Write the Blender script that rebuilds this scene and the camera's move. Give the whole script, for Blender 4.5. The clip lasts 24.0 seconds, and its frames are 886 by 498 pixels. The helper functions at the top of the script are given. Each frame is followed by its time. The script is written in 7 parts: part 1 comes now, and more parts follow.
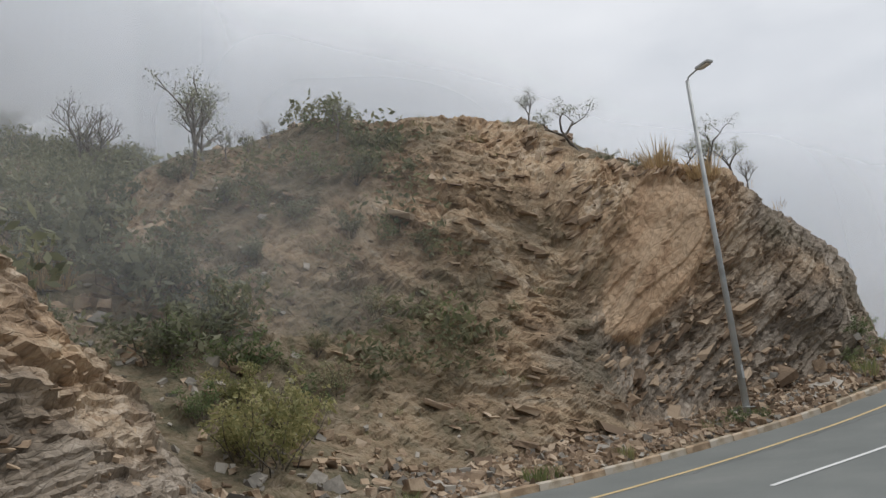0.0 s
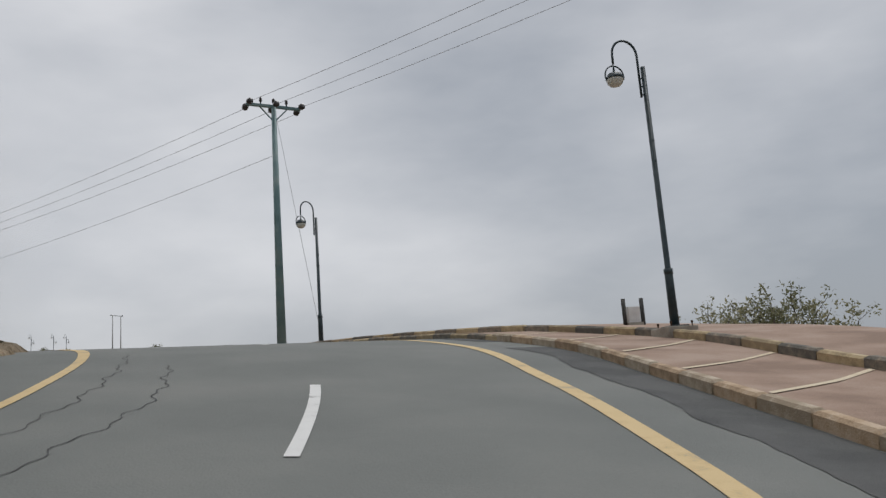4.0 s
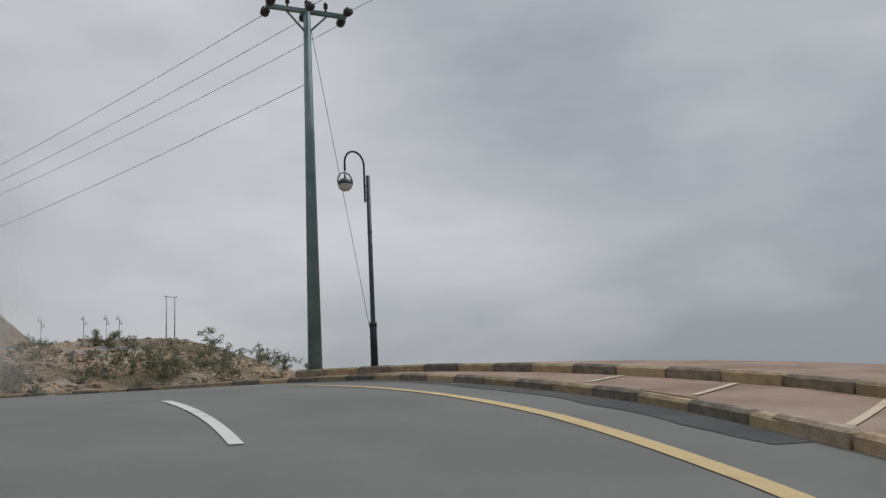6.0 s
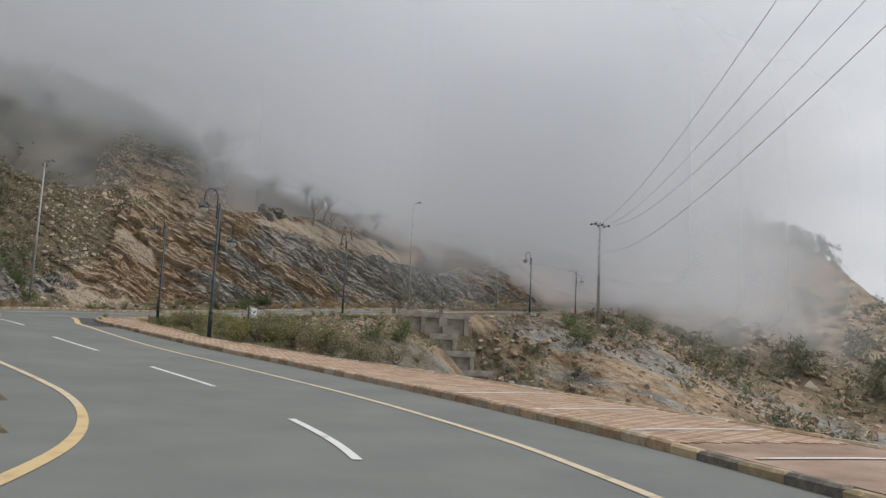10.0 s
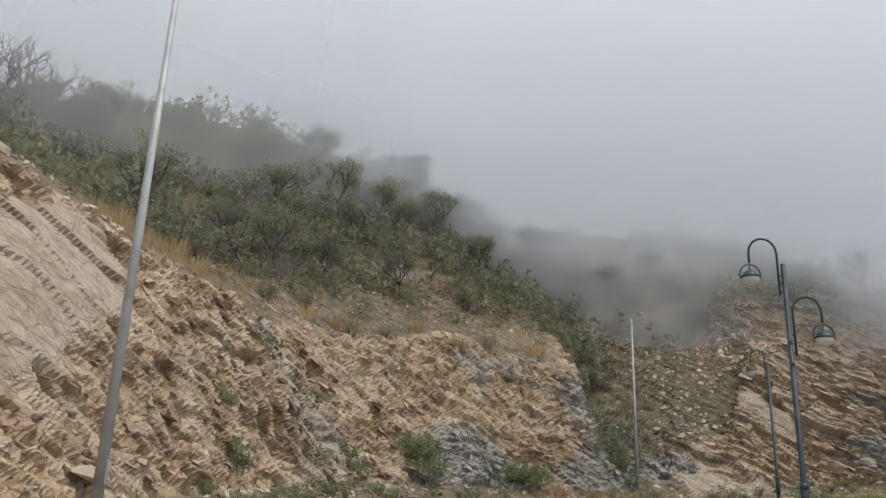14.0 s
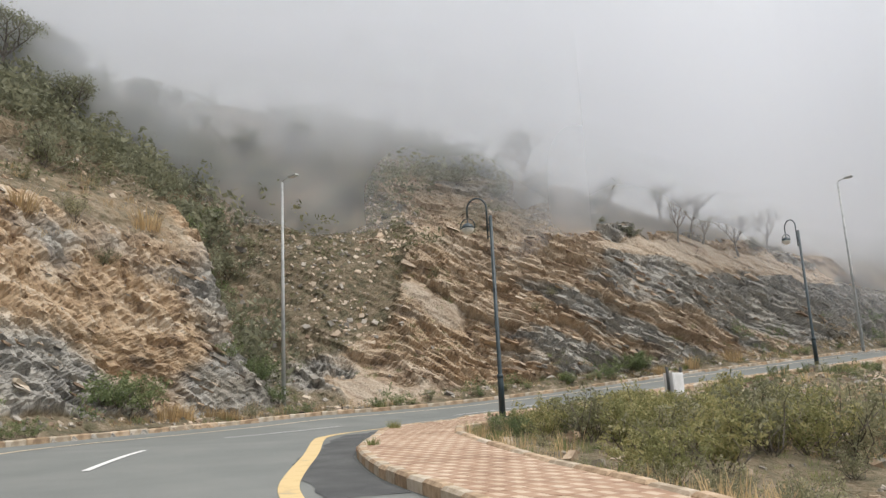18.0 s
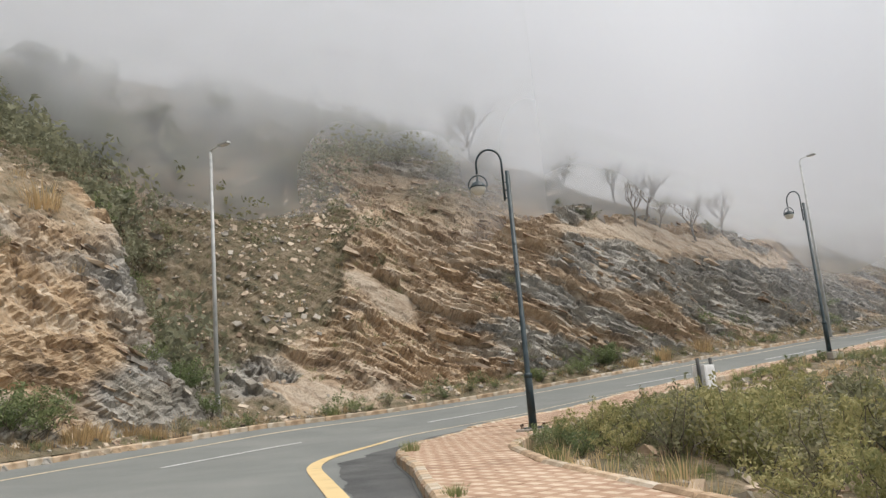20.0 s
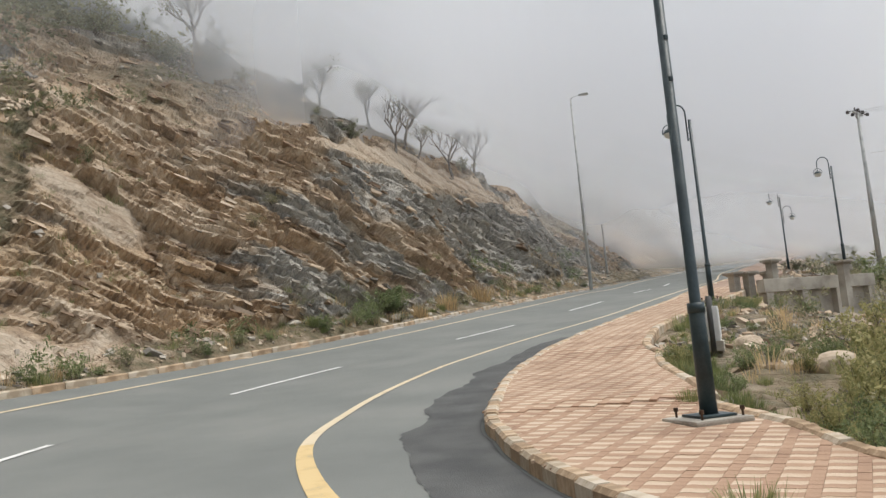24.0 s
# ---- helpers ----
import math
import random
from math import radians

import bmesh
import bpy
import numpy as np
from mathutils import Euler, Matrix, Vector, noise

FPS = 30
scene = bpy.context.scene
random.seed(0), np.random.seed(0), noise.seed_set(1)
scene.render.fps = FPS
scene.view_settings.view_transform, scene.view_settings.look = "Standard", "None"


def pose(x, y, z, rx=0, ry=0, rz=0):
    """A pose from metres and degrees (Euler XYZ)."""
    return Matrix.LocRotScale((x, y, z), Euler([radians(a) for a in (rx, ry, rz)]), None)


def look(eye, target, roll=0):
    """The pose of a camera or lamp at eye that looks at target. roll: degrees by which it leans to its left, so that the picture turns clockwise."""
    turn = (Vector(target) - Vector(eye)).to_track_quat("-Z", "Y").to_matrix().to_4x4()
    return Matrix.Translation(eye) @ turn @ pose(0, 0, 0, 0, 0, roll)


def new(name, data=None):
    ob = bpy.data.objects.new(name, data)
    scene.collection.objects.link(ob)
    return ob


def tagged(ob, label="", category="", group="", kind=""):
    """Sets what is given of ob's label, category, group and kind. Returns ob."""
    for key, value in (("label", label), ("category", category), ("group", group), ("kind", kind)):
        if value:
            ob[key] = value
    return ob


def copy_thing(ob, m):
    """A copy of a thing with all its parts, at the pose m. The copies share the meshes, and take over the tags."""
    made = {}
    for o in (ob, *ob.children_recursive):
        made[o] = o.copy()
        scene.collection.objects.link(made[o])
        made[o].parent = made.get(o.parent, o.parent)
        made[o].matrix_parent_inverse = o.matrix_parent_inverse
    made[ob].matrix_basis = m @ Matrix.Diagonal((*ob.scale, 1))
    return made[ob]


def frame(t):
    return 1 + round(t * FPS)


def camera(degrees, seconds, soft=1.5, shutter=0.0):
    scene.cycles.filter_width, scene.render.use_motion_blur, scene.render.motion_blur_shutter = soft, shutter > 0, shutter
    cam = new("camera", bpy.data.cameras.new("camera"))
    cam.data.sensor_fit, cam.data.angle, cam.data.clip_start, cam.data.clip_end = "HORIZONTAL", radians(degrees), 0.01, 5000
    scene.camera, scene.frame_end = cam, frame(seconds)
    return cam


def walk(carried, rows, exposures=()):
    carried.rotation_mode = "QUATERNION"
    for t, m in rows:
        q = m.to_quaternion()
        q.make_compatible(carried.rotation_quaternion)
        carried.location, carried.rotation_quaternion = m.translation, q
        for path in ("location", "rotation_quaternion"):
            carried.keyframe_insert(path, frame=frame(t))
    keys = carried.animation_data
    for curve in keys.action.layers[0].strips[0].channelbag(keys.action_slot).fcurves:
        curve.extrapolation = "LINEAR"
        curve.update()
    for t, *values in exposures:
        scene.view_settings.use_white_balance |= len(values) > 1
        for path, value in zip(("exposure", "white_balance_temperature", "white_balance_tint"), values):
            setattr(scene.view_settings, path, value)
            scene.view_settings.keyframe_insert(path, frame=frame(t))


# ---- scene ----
cam = camera(56.1, 24.0, soft=1.4)
PATH = [
    (0, (13.076, -27.37, -3.558), (11.41, -26.403, -3.02), -5.1),
    (0.5, (10.714, -26.03, -3.642), (9.284, -24.7, -3.211), -5.3),
    (1, (8.501, -24.437, -3.628), (7.316, -22.857, -3.311), -6.0),
    (1.5, (6.565, -22.522, -3.543), (5.706, -20.732, -3.303), -7.4),
    (2, (5.041, -20.427, -3.435), (4.496, -18.52, -3.183), -8.2),
    (2.5, (3.839, -18.172, -3.29), (3.547, -16.213, -3.012), -7.5),
    (3, (2.925, -15.821, -3.082), (2.832, -13.85, -2.753), -6.0),
    (3.5, (2.305, -13.241, -2.797), (2.419, -11.282, -2.411), -4.6),
    (5.5, (1.25, -1.564, -0.657), (1.368, 0.398, -0.288), -3.4),
    (6, (1.026, 0.978, -0.235), (1.014, 2.946, 0.118), -3.0),
    (6.5, (0.712, 3.329, 0.159), (0.539, 5.294, 0.49), -2.2),
    (7, (0.245, 5.466, 0.56), (-0.199, 7.393, 0.861), -0.6),
    (7.5, (-0.314, 7.506, 0.874), (-1.094, 9.325, 1.158), 0.6),
    (8, (-1.163, 9.796, 1.177), (-2.283, 11.43, 1.445), 1.7),
    (8.5, (-2.309, 12.031, 1.382), (-3.631, 13.515, 1.601), 2.8),
    (9, (-3.506, 14.092, 1.55), (-4.935, 15.477, 1.749), 3.3),
    (9.5, (-4.92, 16.048, 1.671), (-6.459, 17.307, 1.889), 3.1),
    (11.5, (-12.541, 22.957, 1.866), (-14.33, 23.745, 2.291), 1.8),
    (12, (-14.743, 24.106, 1.889), (-16.577, 24.749, 2.364), 1.2),
    (12.5, (-17.047, 25.029, 1.966), (-18.931, 25.448, 2.491), 0.8),
    (13, (-19.216, 25.741, 2.028), (-21.133, 25.852, 2.586), 1.1),
    (13.5, (-21.485, 26.217, 2.122), (-23.39, 26.059, 2.712), 1.0),
    (14, (-23.749, 26.547, 2.257), (-25.617, 26.203, 2.884), 2.1),
    (14.5, (-25.979, 26.687, 2.368), (-27.817, 26.218, 3.003), 3.1),
    (15, (-28.133, 26.696, 2.435), (-29.982, 26.258, 3.057), 1.7),
    (15.5, (-30.203, 26.71, 2.582), (-32.086, 26.472, 3.211), -1.7),
    (16, (-32.082, 26.567, 2.638), (-33.988, 26.557, 3.245), -3.6),
    (16.5, (-34.036, 26.433, 2.774), (-35.963, 26.624, 3.272), -3.9),
    (17, (-35.603, 26.161, 3.007), (-37.531, 26.534, 3.39), -4.0),
    (17.5, (-37.351, 26.149, 3.008), (-39.261, 26.604, 3.388), -3.5),
    (18, (-38.974, 25.986, 3.165), (-40.856, 26.517, 3.588), -2.8),
    (18.5, (-40.667, 25.841, 3.327), (-42.515, 26.472, 3.762), -3.6),
    (20.5, (-47.015, 25.034, 3.872), (-48.812, 25.812, 4.28), -4.6),
    (21, (-48.624, 24.915, 3.93), (-50.377, 25.781, 4.349), -4.4),
    (21.5, (-50.314, 24.864, 4.006), (-51.972, 25.924, 4.368), -5.6),
    (22, (-51.956, 24.818, 4.115), (-53.494, 26.06, 4.413), -6.4),
    (22.5, (-53.663, 24.864, 4.206), (-55.144, 26.175, 4.499), -5.9),
    (23, (-55.412, 25.047, 4.27), (-56.867, 26.387, 4.567), -5.3),
    (23.5, (-57.143, 25.212, 4.417), (-58.561, 26.595, 4.692), -4.8),
    (24, (-58.913, 25.518, 4.491), (-60.26, 26.978, 4.72), -5.1),
]
EXPOSURES = [(0, 0.2, 6300, 9), (1, 0.24, 6550, 10), (3, 0.06, 6400, 10), (6, -0.22, 6350, 9), (8, -0.1, 6400, 10), (9.5, 0.15, 6450, 10), (12, 0.3, 6350, 10), (14, 0.5, 6300, 10), (15, 0.52, 6250, 10), (16.5, 0.68, 6420, 10), (18, 0.9, 6560, 10), (20, 0.92, 6680, 10), (22, 0.72, 6760, 10), (24, 0.84, 6560, 9)]
walk(cam, [(t, look(eye, target, roll)) for t, eye, target, roll in PATH], EXPOSURES)

# ---------------------------------------------------------------- world and light
world = bpy.data.worlds.new("world")
scene.world = world
world.use_nodes = True
wn, wl = world.node_tree.nodes, world.node_tree.links
wn.clear()
w_out = wn.new("ShaderNodeOutputWorld")
w_bg = wn.new("ShaderNodeBackground")
w_bg.inputs["Strength"].default_value = 0.1
sky = wn.new("ShaderNodeTexSky")
sky.sky_type = "NISHITA"
sky.sun_disc = False
sky.sun_elevation, sky.sun_rotation = radians(63), radians(40)
sky.dust_density, sky.air_density = 4.0, 1.0
w_geo = wn.new("ShaderNodeTexCoord")
w_map = wn.new("ShaderNodeMapping")
w_map.inputs["Scale"].default_value = (1.0, 1.0, 2.6)
w_no = wn.new("ShaderNodeTexNoise")
w_no.inputs["Scale"].default_value, w_no.inputs["Detail"].default_value = 1.5, 6
w_no.inputs["Roughness"].default_value = 0.5
w_ramp = wn.new("ShaderNodeValToRGB")
w_ramp.color_ramp.elements[0].position, w_ramp.color_ramp.elements[0].color = 0.3, (3.6, 3.85, 4.2, 1)
w_ramp.color_ramp.elements[1].position, w_ramp.color_ramp.elements[1].color = 0.68, (8.0, 7.95, 8.0, 1)
w_mix = wn.new("ShaderNodeMix")
w_mix.data_type = "RGBA"
w_mix.inputs[0].default_value = 0.88
wl.new(w_geo.outputs["Generated"], w_map.inputs["Vector"])
wl.new(w_map.outputs[0], w_no.inputs["Vector"])
# the cloud is thinner, and brighter, towards the west and overhead
w_dot, w_lift, w_sum = wn.new("ShaderNodeVectorMath"), wn.new("ShaderNodeMath"), wn.new("ShaderNodeMath")
w_dot.operation, w_lift.operation = "DOT_PRODUCT", "MULTIPLY_ADD"
w_dot.inputs[1].default_value = (-0.8, 0.1, 0.6)
w_lift.inputs[1].default_value, w_lift.inputs[2].default_value = 0.38, -0.2
wl.new(w_geo.outputs["Generated"], w_dot.inputs[0])
wl.new(w_dot.outputs["Value"], w_lift.inputs[0])
wl.new(w_no.outputs[0], w_sum.inputs[0])
wl.new(w_lift.outputs[0], w_sum.inputs[1])
wl.new(w_sum.outputs[0], w_ramp.inputs[0])
wl.new(sky.outputs[0], w_mix.inputs[6])
wl.new(w_ramp.outputs[0], w_mix.inputs[7])
wl.new(w_mix.outputs[2], w_bg.inputs[0])
wl.new(w_bg.outputs[0], w_out.inputs[0])
sun = new("sun", bpy.data.lights.new("sun", "SUN"))
sun.data.energy, sun.data.angle, sun.data.color = 1.35, radians(30), (1.0, 0.97, 0.93)
sun.matrix_world = look((22, 26, 68), (0, 0, 0))

# ---------------------------------------------------------------- materials
def nodes_of(name):
    m = bpy.data.materials.new(name)
    m.use_nodes = True
    m.node_tree.nodes.clear()
    return m, m.node_tree.nodes, m.node_tree.links


def surface(name, colours, scale=4.0, rough=0.85, metal=0.0, bump=0.3, bump_scale=40.0, stretch=(1, 1, 1), turn=(0, 0, 0), detail=8, random_part=0.0, coords="Object", spread=(0.35, 0.65), bump_dist=0.03, island=False):
    """A rough surface: colour from two scales of noise through a ramp, with a fine relief."""
    m, n, l = nodes_of(name)
    out, bs = n.new("ShaderNodeOutputMaterial"), n.new("ShaderNodeBsdfPrincipled")
    bs.inputs["Roughness"].default_value, bs.inputs["Metallic"].default_value = rough, metal
    l.new(bs.outputs[0], out.inputs[0])
    tc, mp = n.new("ShaderNodeTexCoord"), n.new("ShaderNodeMapping")
    mp.inputs["Scale"].default_value = stretch
    mp.inputs["Rotation"].default_value = [radians(a) for a in turn]
    l.new(tc.outputs[coords], mp.inputs["Vector"])
    a, b = n.new("ShaderNodeTexNoise"), n.new("ShaderNodeTexNoise")
    a.inputs["Scale"].default_value, a.inputs["Detail"].default_value = scale, detail
    b.inputs["Scale"].default_value, b.inputs["Detail"].default_value = bump_scale, 6
    l.new(mp.outputs[0], a.inputs["Vector"])
    l.new(mp.outputs[0], b.inputs["Vector"])
    mix = n.new("ShaderNodeMath")
    mix.operation = "MULTIPLY_ADD"
    mix.inputs[1].default_value, mix.inputs[2].default_value = 0.3, -0.15
    add = n.new("ShaderNodeMath")
    l.new(b.outputs[0], mix.inputs[0])
    l.new(a.outputs[0], add.inputs[0])
    l.new(mix.outputs[0], add.inputs[1])
    last = add
    if random_part:
        inf, ma = n.new("ShaderNodeNewGeometry" if island else "ShaderNodeObjectInfo"), n.new("ShaderNodeMath")
        ma.operation = "MULTIPLY_ADD"
        ma.inputs[1].default_value = random_part
        l.new(inf.outputs["Random Per Island" if island else "Random"], ma.inputs[0])
        l.new(add.outputs[0], ma.inputs[2])
        sub = n.new("ShaderNodeMath")
        sub.operation = "SUBTRACT"
        sub.inputs[1].default_value = random_part / 2
        l.new(ma.outputs[0], sub.inputs[0])
        last = sub
    rp = n.new("ShaderNodeValToRGB")
    el = rp.color_ramp.elements
    while len(el) < len(colours):
        el.new(0.5)
    for k, c in enumerate(colours):
        el[k].position = spread[0] + (spread[1] - spread[0]) * k / max(1, len(colours) - 1)
        el[k].color = (*c, 1)
    l.new(last.outputs[0], rp.inputs[0])
    l.new(rp.outputs[0], bs.inputs["Base Color"])
    if bump:
        bp = n.new("ShaderNodeBump")
        bp.inputs["Strength"].default_value, bp.inputs["Distance"].default_value = bump, bump_dist
        l.new(b.outputs[0], bp.inputs["Height"])
        l.new(bp.outputs[0], bs.inputs["Normal"])
    return m


M = {
    "asphalt": surface("asphalt", [(0.153, 0.162, 0.153), (0.174, 0.183, 0.172), (0.2, 0.206, 0.192)], 0.45, 0.88, bump=0.3, bump_scale=45, detail=12, spread=(0.3, 0.7)),
    "patch": surface("asphalt_patch", [(0.055, 0.058, 0.058), (0.098, 0.1, 0.098)], 1.2, 0.85, bump=0.5, bump_scale=60),
    "yellow": surface("yellow_paint", [(0.42, 0.34, 0.22), (0.6, 0.44, 0.21), (0.64, 0.48, 0.24)], 3, 0.7, bump=0.2, spread=(0.28, 0.5)),
    "cream": surface("cream_paint", [(0.4, 0.34, 0.25), (0.58, 0.475, 0.315), (0.64, 0.54, 0.38)], 3, 0.7, bump=0.2, spread=(0.28, 0.5)),
    "white": surface("white_paint", [(0.4, 0.4, 0.38), (0.68, 0.68, 0.66), (0.72, 0.72, 0.7)], 3, 0.7, bump=0.2, spread=(0.28, 0.5)),
    "kerb_sand": surface("kerb_sand", [(0.3, 0.21, 0.13), (0.47, 0.34, 0.22), (0.55, 0.43, 0.31)], 3, 0.9, bump=0.4, random_part=0.25),
    "kerb_pale": surface("kerb_pale", [(0.34, 0.27, 0.19), (0.48, 0.4, 0.3), (0.56, 0.49, 0.4)], 3, 0.9, bump=0.4, random_part=0.25),
    "kerb_dark": surface("kerb_dark", [(0.12, 0.115, 0.1), (0.24, 0.205, 0.16), (0.36, 0.3, 0.22)], 3, 0.9, bump=0.4, random_part=0.25),
    "kerb_yellow": surface("kerb_yellow", [(0.3, 0.235, 0.145), (0.48, 0.375, 0.22), (0.54, 0.44, 0.29)], 3, 0.9, bump=0.4, random_part=0.25),
    "tile_pink": surface("tile_pink", [(0.29, 0.18, 0.118), (0.365, 0.232, 0.152), (0.42, 0.285, 0.195)], 1.2, 0.88, bump=0.3, random_part=0.12, island=True),
    "tile_cream": surface("tile_cream", [(0.42, 0.31, 0.22), (0.52, 0.4, 0.29), (0.58, 0.465, 0.35)], 1.2, 0.88, bump=0.3, random_part=0.15, island=True),
    "paving": surface("pink_paving", [(0.25, 0.168, 0.122), (0.34, 0.235, 0.175), (0.4, 0.295, 0.23)], 0.8, 0.88, bump=0.4),
    "galvanised": surface("galvanised_steel", [(0.33, 0.34, 0.33), (0.45, 0.46, 0.45), (0.5, 0.5, 0.48)], 1.5, 0.55, 0.35, bump=0.1),
    "lamp_green": surface("dark_green_paint", [(0.012, 0.026, 0.032), (0.022, 0.042, 0.05), (0.04, 0.06, 0.065)], 3, 0.45, bump=0.15),
    "pole_teal": surface("teal_pole_paint", [(0.12, 0.205, 0.21), (0.175, 0.27, 0.275), (0.25, 0.32, 0.31)], 1.2, 0.5, 0.2, bump=0.1),
    "rust": surface("rusty_steel", [(0.05, 0.032, 0.022), (0.11, 0.065, 0.04)], 9, 0.85, 0.2, bump=0.3),
    "globe": surface("milky_globe", [(0.55, 0.54, 0.48), (0.68, 0.67, 0.6)], 3, 0.3, bump=0.0),
    "insulator": surface("brown_porcelain", [(0.035, 0.03, 0.03), (0.07, 0.06, 0.055)], 4, 0.3, bump=0.0),
    "cable": surface("cable_metal", [(0.3, 0.3, 0.31), (0.38, 0.38, 0.39)], 4, 0.6, 0.3, bump=0.0),
    "concrete": surface("concrete", [(0.26, 0.235, 0.2), (0.38, 0.35, 0.3), (0.47, 0.44, 0.38)], 1.2, 0.92, bump=0.4),
    "box_white": surface("box_white", [(0.68, 0.68, 0.66), (0.8, 0.8, 0.79), (0.84, 0.84, 0.83)], 2, 0.6, bump=0.1),
    "post_dark": surface("dark_post", [(0.03, 0.03, 0.03), (0.06, 0.06, 0.055)], 3, 0.7, bump=0.2),
    "bark": surface("bark", [(0.06, 0.05, 0.04), (0.13, 0.11, 0.09), (0.2, 0.175, 0.15)], 6, 0.95, bump=0.6, stretch=(1, 1, 0.3)),
    "dead_wood": surface("dead_wood", [(0.12, 0.1, 0.085), (0.2, 0.18, 0.155), (0.28, 0.26, 0.23)], 6, 0.95, bump=0.5, stretch=(1, 1, 0.3)),
    "rock_tan": surface("rock_tan", [(0.2, 0.14, 0.095), (0.36, 0.26, 0.175), (0.5, 0.39, 0.28)], 0.9, 0.93, bump=0.7, bump_scale=9, random_part=0.45, island=True),
    "rock_grey": surface("rock_grey", [(0.19, 0.172, 0.147), (0.3, 0.272, 0.23), (0.44, 0.395, 0.335)], 0.9, 0.93, bump=0.7, bump_scale=9, random_part=0.45, island=True),
    "rock_brown": surface("rock_brown", [(0.17, 0.118, 0.076), (0.29, 0.203, 0.13), (0.44, 0.33, 0.225)], 0.9, 0.93, bump=0.7, bump_scale=9, random_part=0.45, island=True),
    "rock_pale": surface("rock_pale", [(0.36, 0.28, 0.2), (0.5, 0.4, 0.3), (0.58, 0.49, 0.38)], 0.7, 0.93, bump=0.6, bump_scale=9, random_part=0.2, island=True),
}


def leaf_surface(name, colours, through_=0.45):
    """Thin leaves: matt, partly letting the light through, each a little different."""
    m, n, l = nodes_of(name)
    out, mx, df, tr = n.new("ShaderNodeOutputMaterial"), n.new("ShaderNodeMixShader"), n.new("ShaderNodeBsdfPrincipled"), n.new("ShaderNodeBsdfTranslucent")
    df.inputs["Roughness"].default_value = 0.75
    mx.inputs[0].default_value = through_
    geo, inf, tc, no = n.new("ShaderNodeNewGeometry"), n.new("ShaderNodeObjectInfo"), n.new("ShaderNodeTexCoord"), n.new("ShaderNodeTexNoise")
    no.inputs["Scale"].default_value, no.inputs["Detail"].default_value = 0.8, 3
    l.new(tc.outputs["Object"], no.inputs["Vector"])
    a, b = n.new("ShaderNodeMath"), n.new("ShaderNodeMath")
    a.operation = b.operation = "MULTIPLY_ADD"
    a.inputs[1].default_value, b.inputs[1].default_value = 0.4, 0.3
    l.new(geo.outputs["Random Per Island"], a.inputs[0])
    l.new(no.outputs[0], a.inputs[2])
    l.new(inf.outputs["Random"], b.inputs[0])
    l.new(a.outputs[0], b.inputs[2])
    rp = n.new("ShaderNodeValToRGB")
    el = rp.color_ramp.elements
    el.new(0.5)
    for k, c in enumerate(colours):
        el[k].position, el[k].color = 0.55 + 0.3 * k, (*c, 1)
    l.new(b.outputs[0], rp.inputs[0])
    l.new(rp.outputs[0], df.inputs["Base Color"])
    l.new(rp.outputs[0], tr.inputs[0])
    l.new(df.outputs[0], mx.inputs[1])
    l.new(tr.outputs[0], mx.inputs[2])
    l.new(mx.outputs[0], out.inputs[0])
    return m


M.update({
    "leaf_green": leaf_surface("leaf_green", [(0.118, 0.158, 0.07), (0.19, 0.235, 0.105), (0.29, 0.32, 0.16)]),
    "leaf_olive": leaf_surface("leaf_olive", [(0.157, 0.166, 0.0958), (0.26, 0.252, 0.148), (0.383, 0.356, 0.217)]),
    "leaf_yellow": leaf_surface("leaf_yellow", [(0.19, 0.2, 0.082), (0.31, 0.298, 0.13), (0.44, 0.4, 0.19)]),
    "leaf_dark": leaf_surface("leaf_dark", [(0.15, 0.158, 0.105), (0.228, 0.232, 0.152), (0.31, 0.308, 0.2)]),
    "grass_dry": leaf_surface("grass_dry", [(0.348, 0.26, 0.148), (0.522, 0.383, 0.209), (0.696, 0.522, 0.295)]),
    "grass_green": leaf_surface("grass_green", [(0.157, 0.2, 0.0784), (0.227, 0.26, 0.104), (0.383, 0.365, 0.174)]),
})

# ---------------------------------------------------------------- helpers


def mesh_of(name, verts, faces, mats=(), index=None, smooth=False):
    me = bpy.data.meshes.new(name)
    me.from_pydata([tuple(map(float, v)) for v in verts] if not isinstance(verts, list) else verts, [], faces)
    for m in mats:
        me.materials.append(M[m] if isinstance(m, str) else m)
    if index is not None:
        me.polygons.foreach_set("material_index", np.asarray(index, dtype=np.int32))
    if smooth:
        me.polygons.foreach_set("use_smooth", np.ones(len(me.polygons), dtype=bool))
    me.update()
    return me


def part(name, data, material, parent, label=""):
    """Links a bmesh or a mesh as one object under a thing or part."""
    if isinstance(data, bmesh.types.BMesh):
        me = bpy.data.meshes.new(name)
        data.to_mesh(me)
        data.free()
    else:
        me = data
    if material and not me.materials:
        me.materials.append(M[material])
    ob = new(name, me)
    ob.parent = parent
    return tagged(ob, label)


def thing(name, x, y, z, label, category, group="", kind="", turn=0):
    ob = new(name)
    ob.empty_display_size = 0.2
    ob.matrix_basis = pose(x, y, z, 0, 0, turn)
    return tagged(ob, label, category, group, kind)


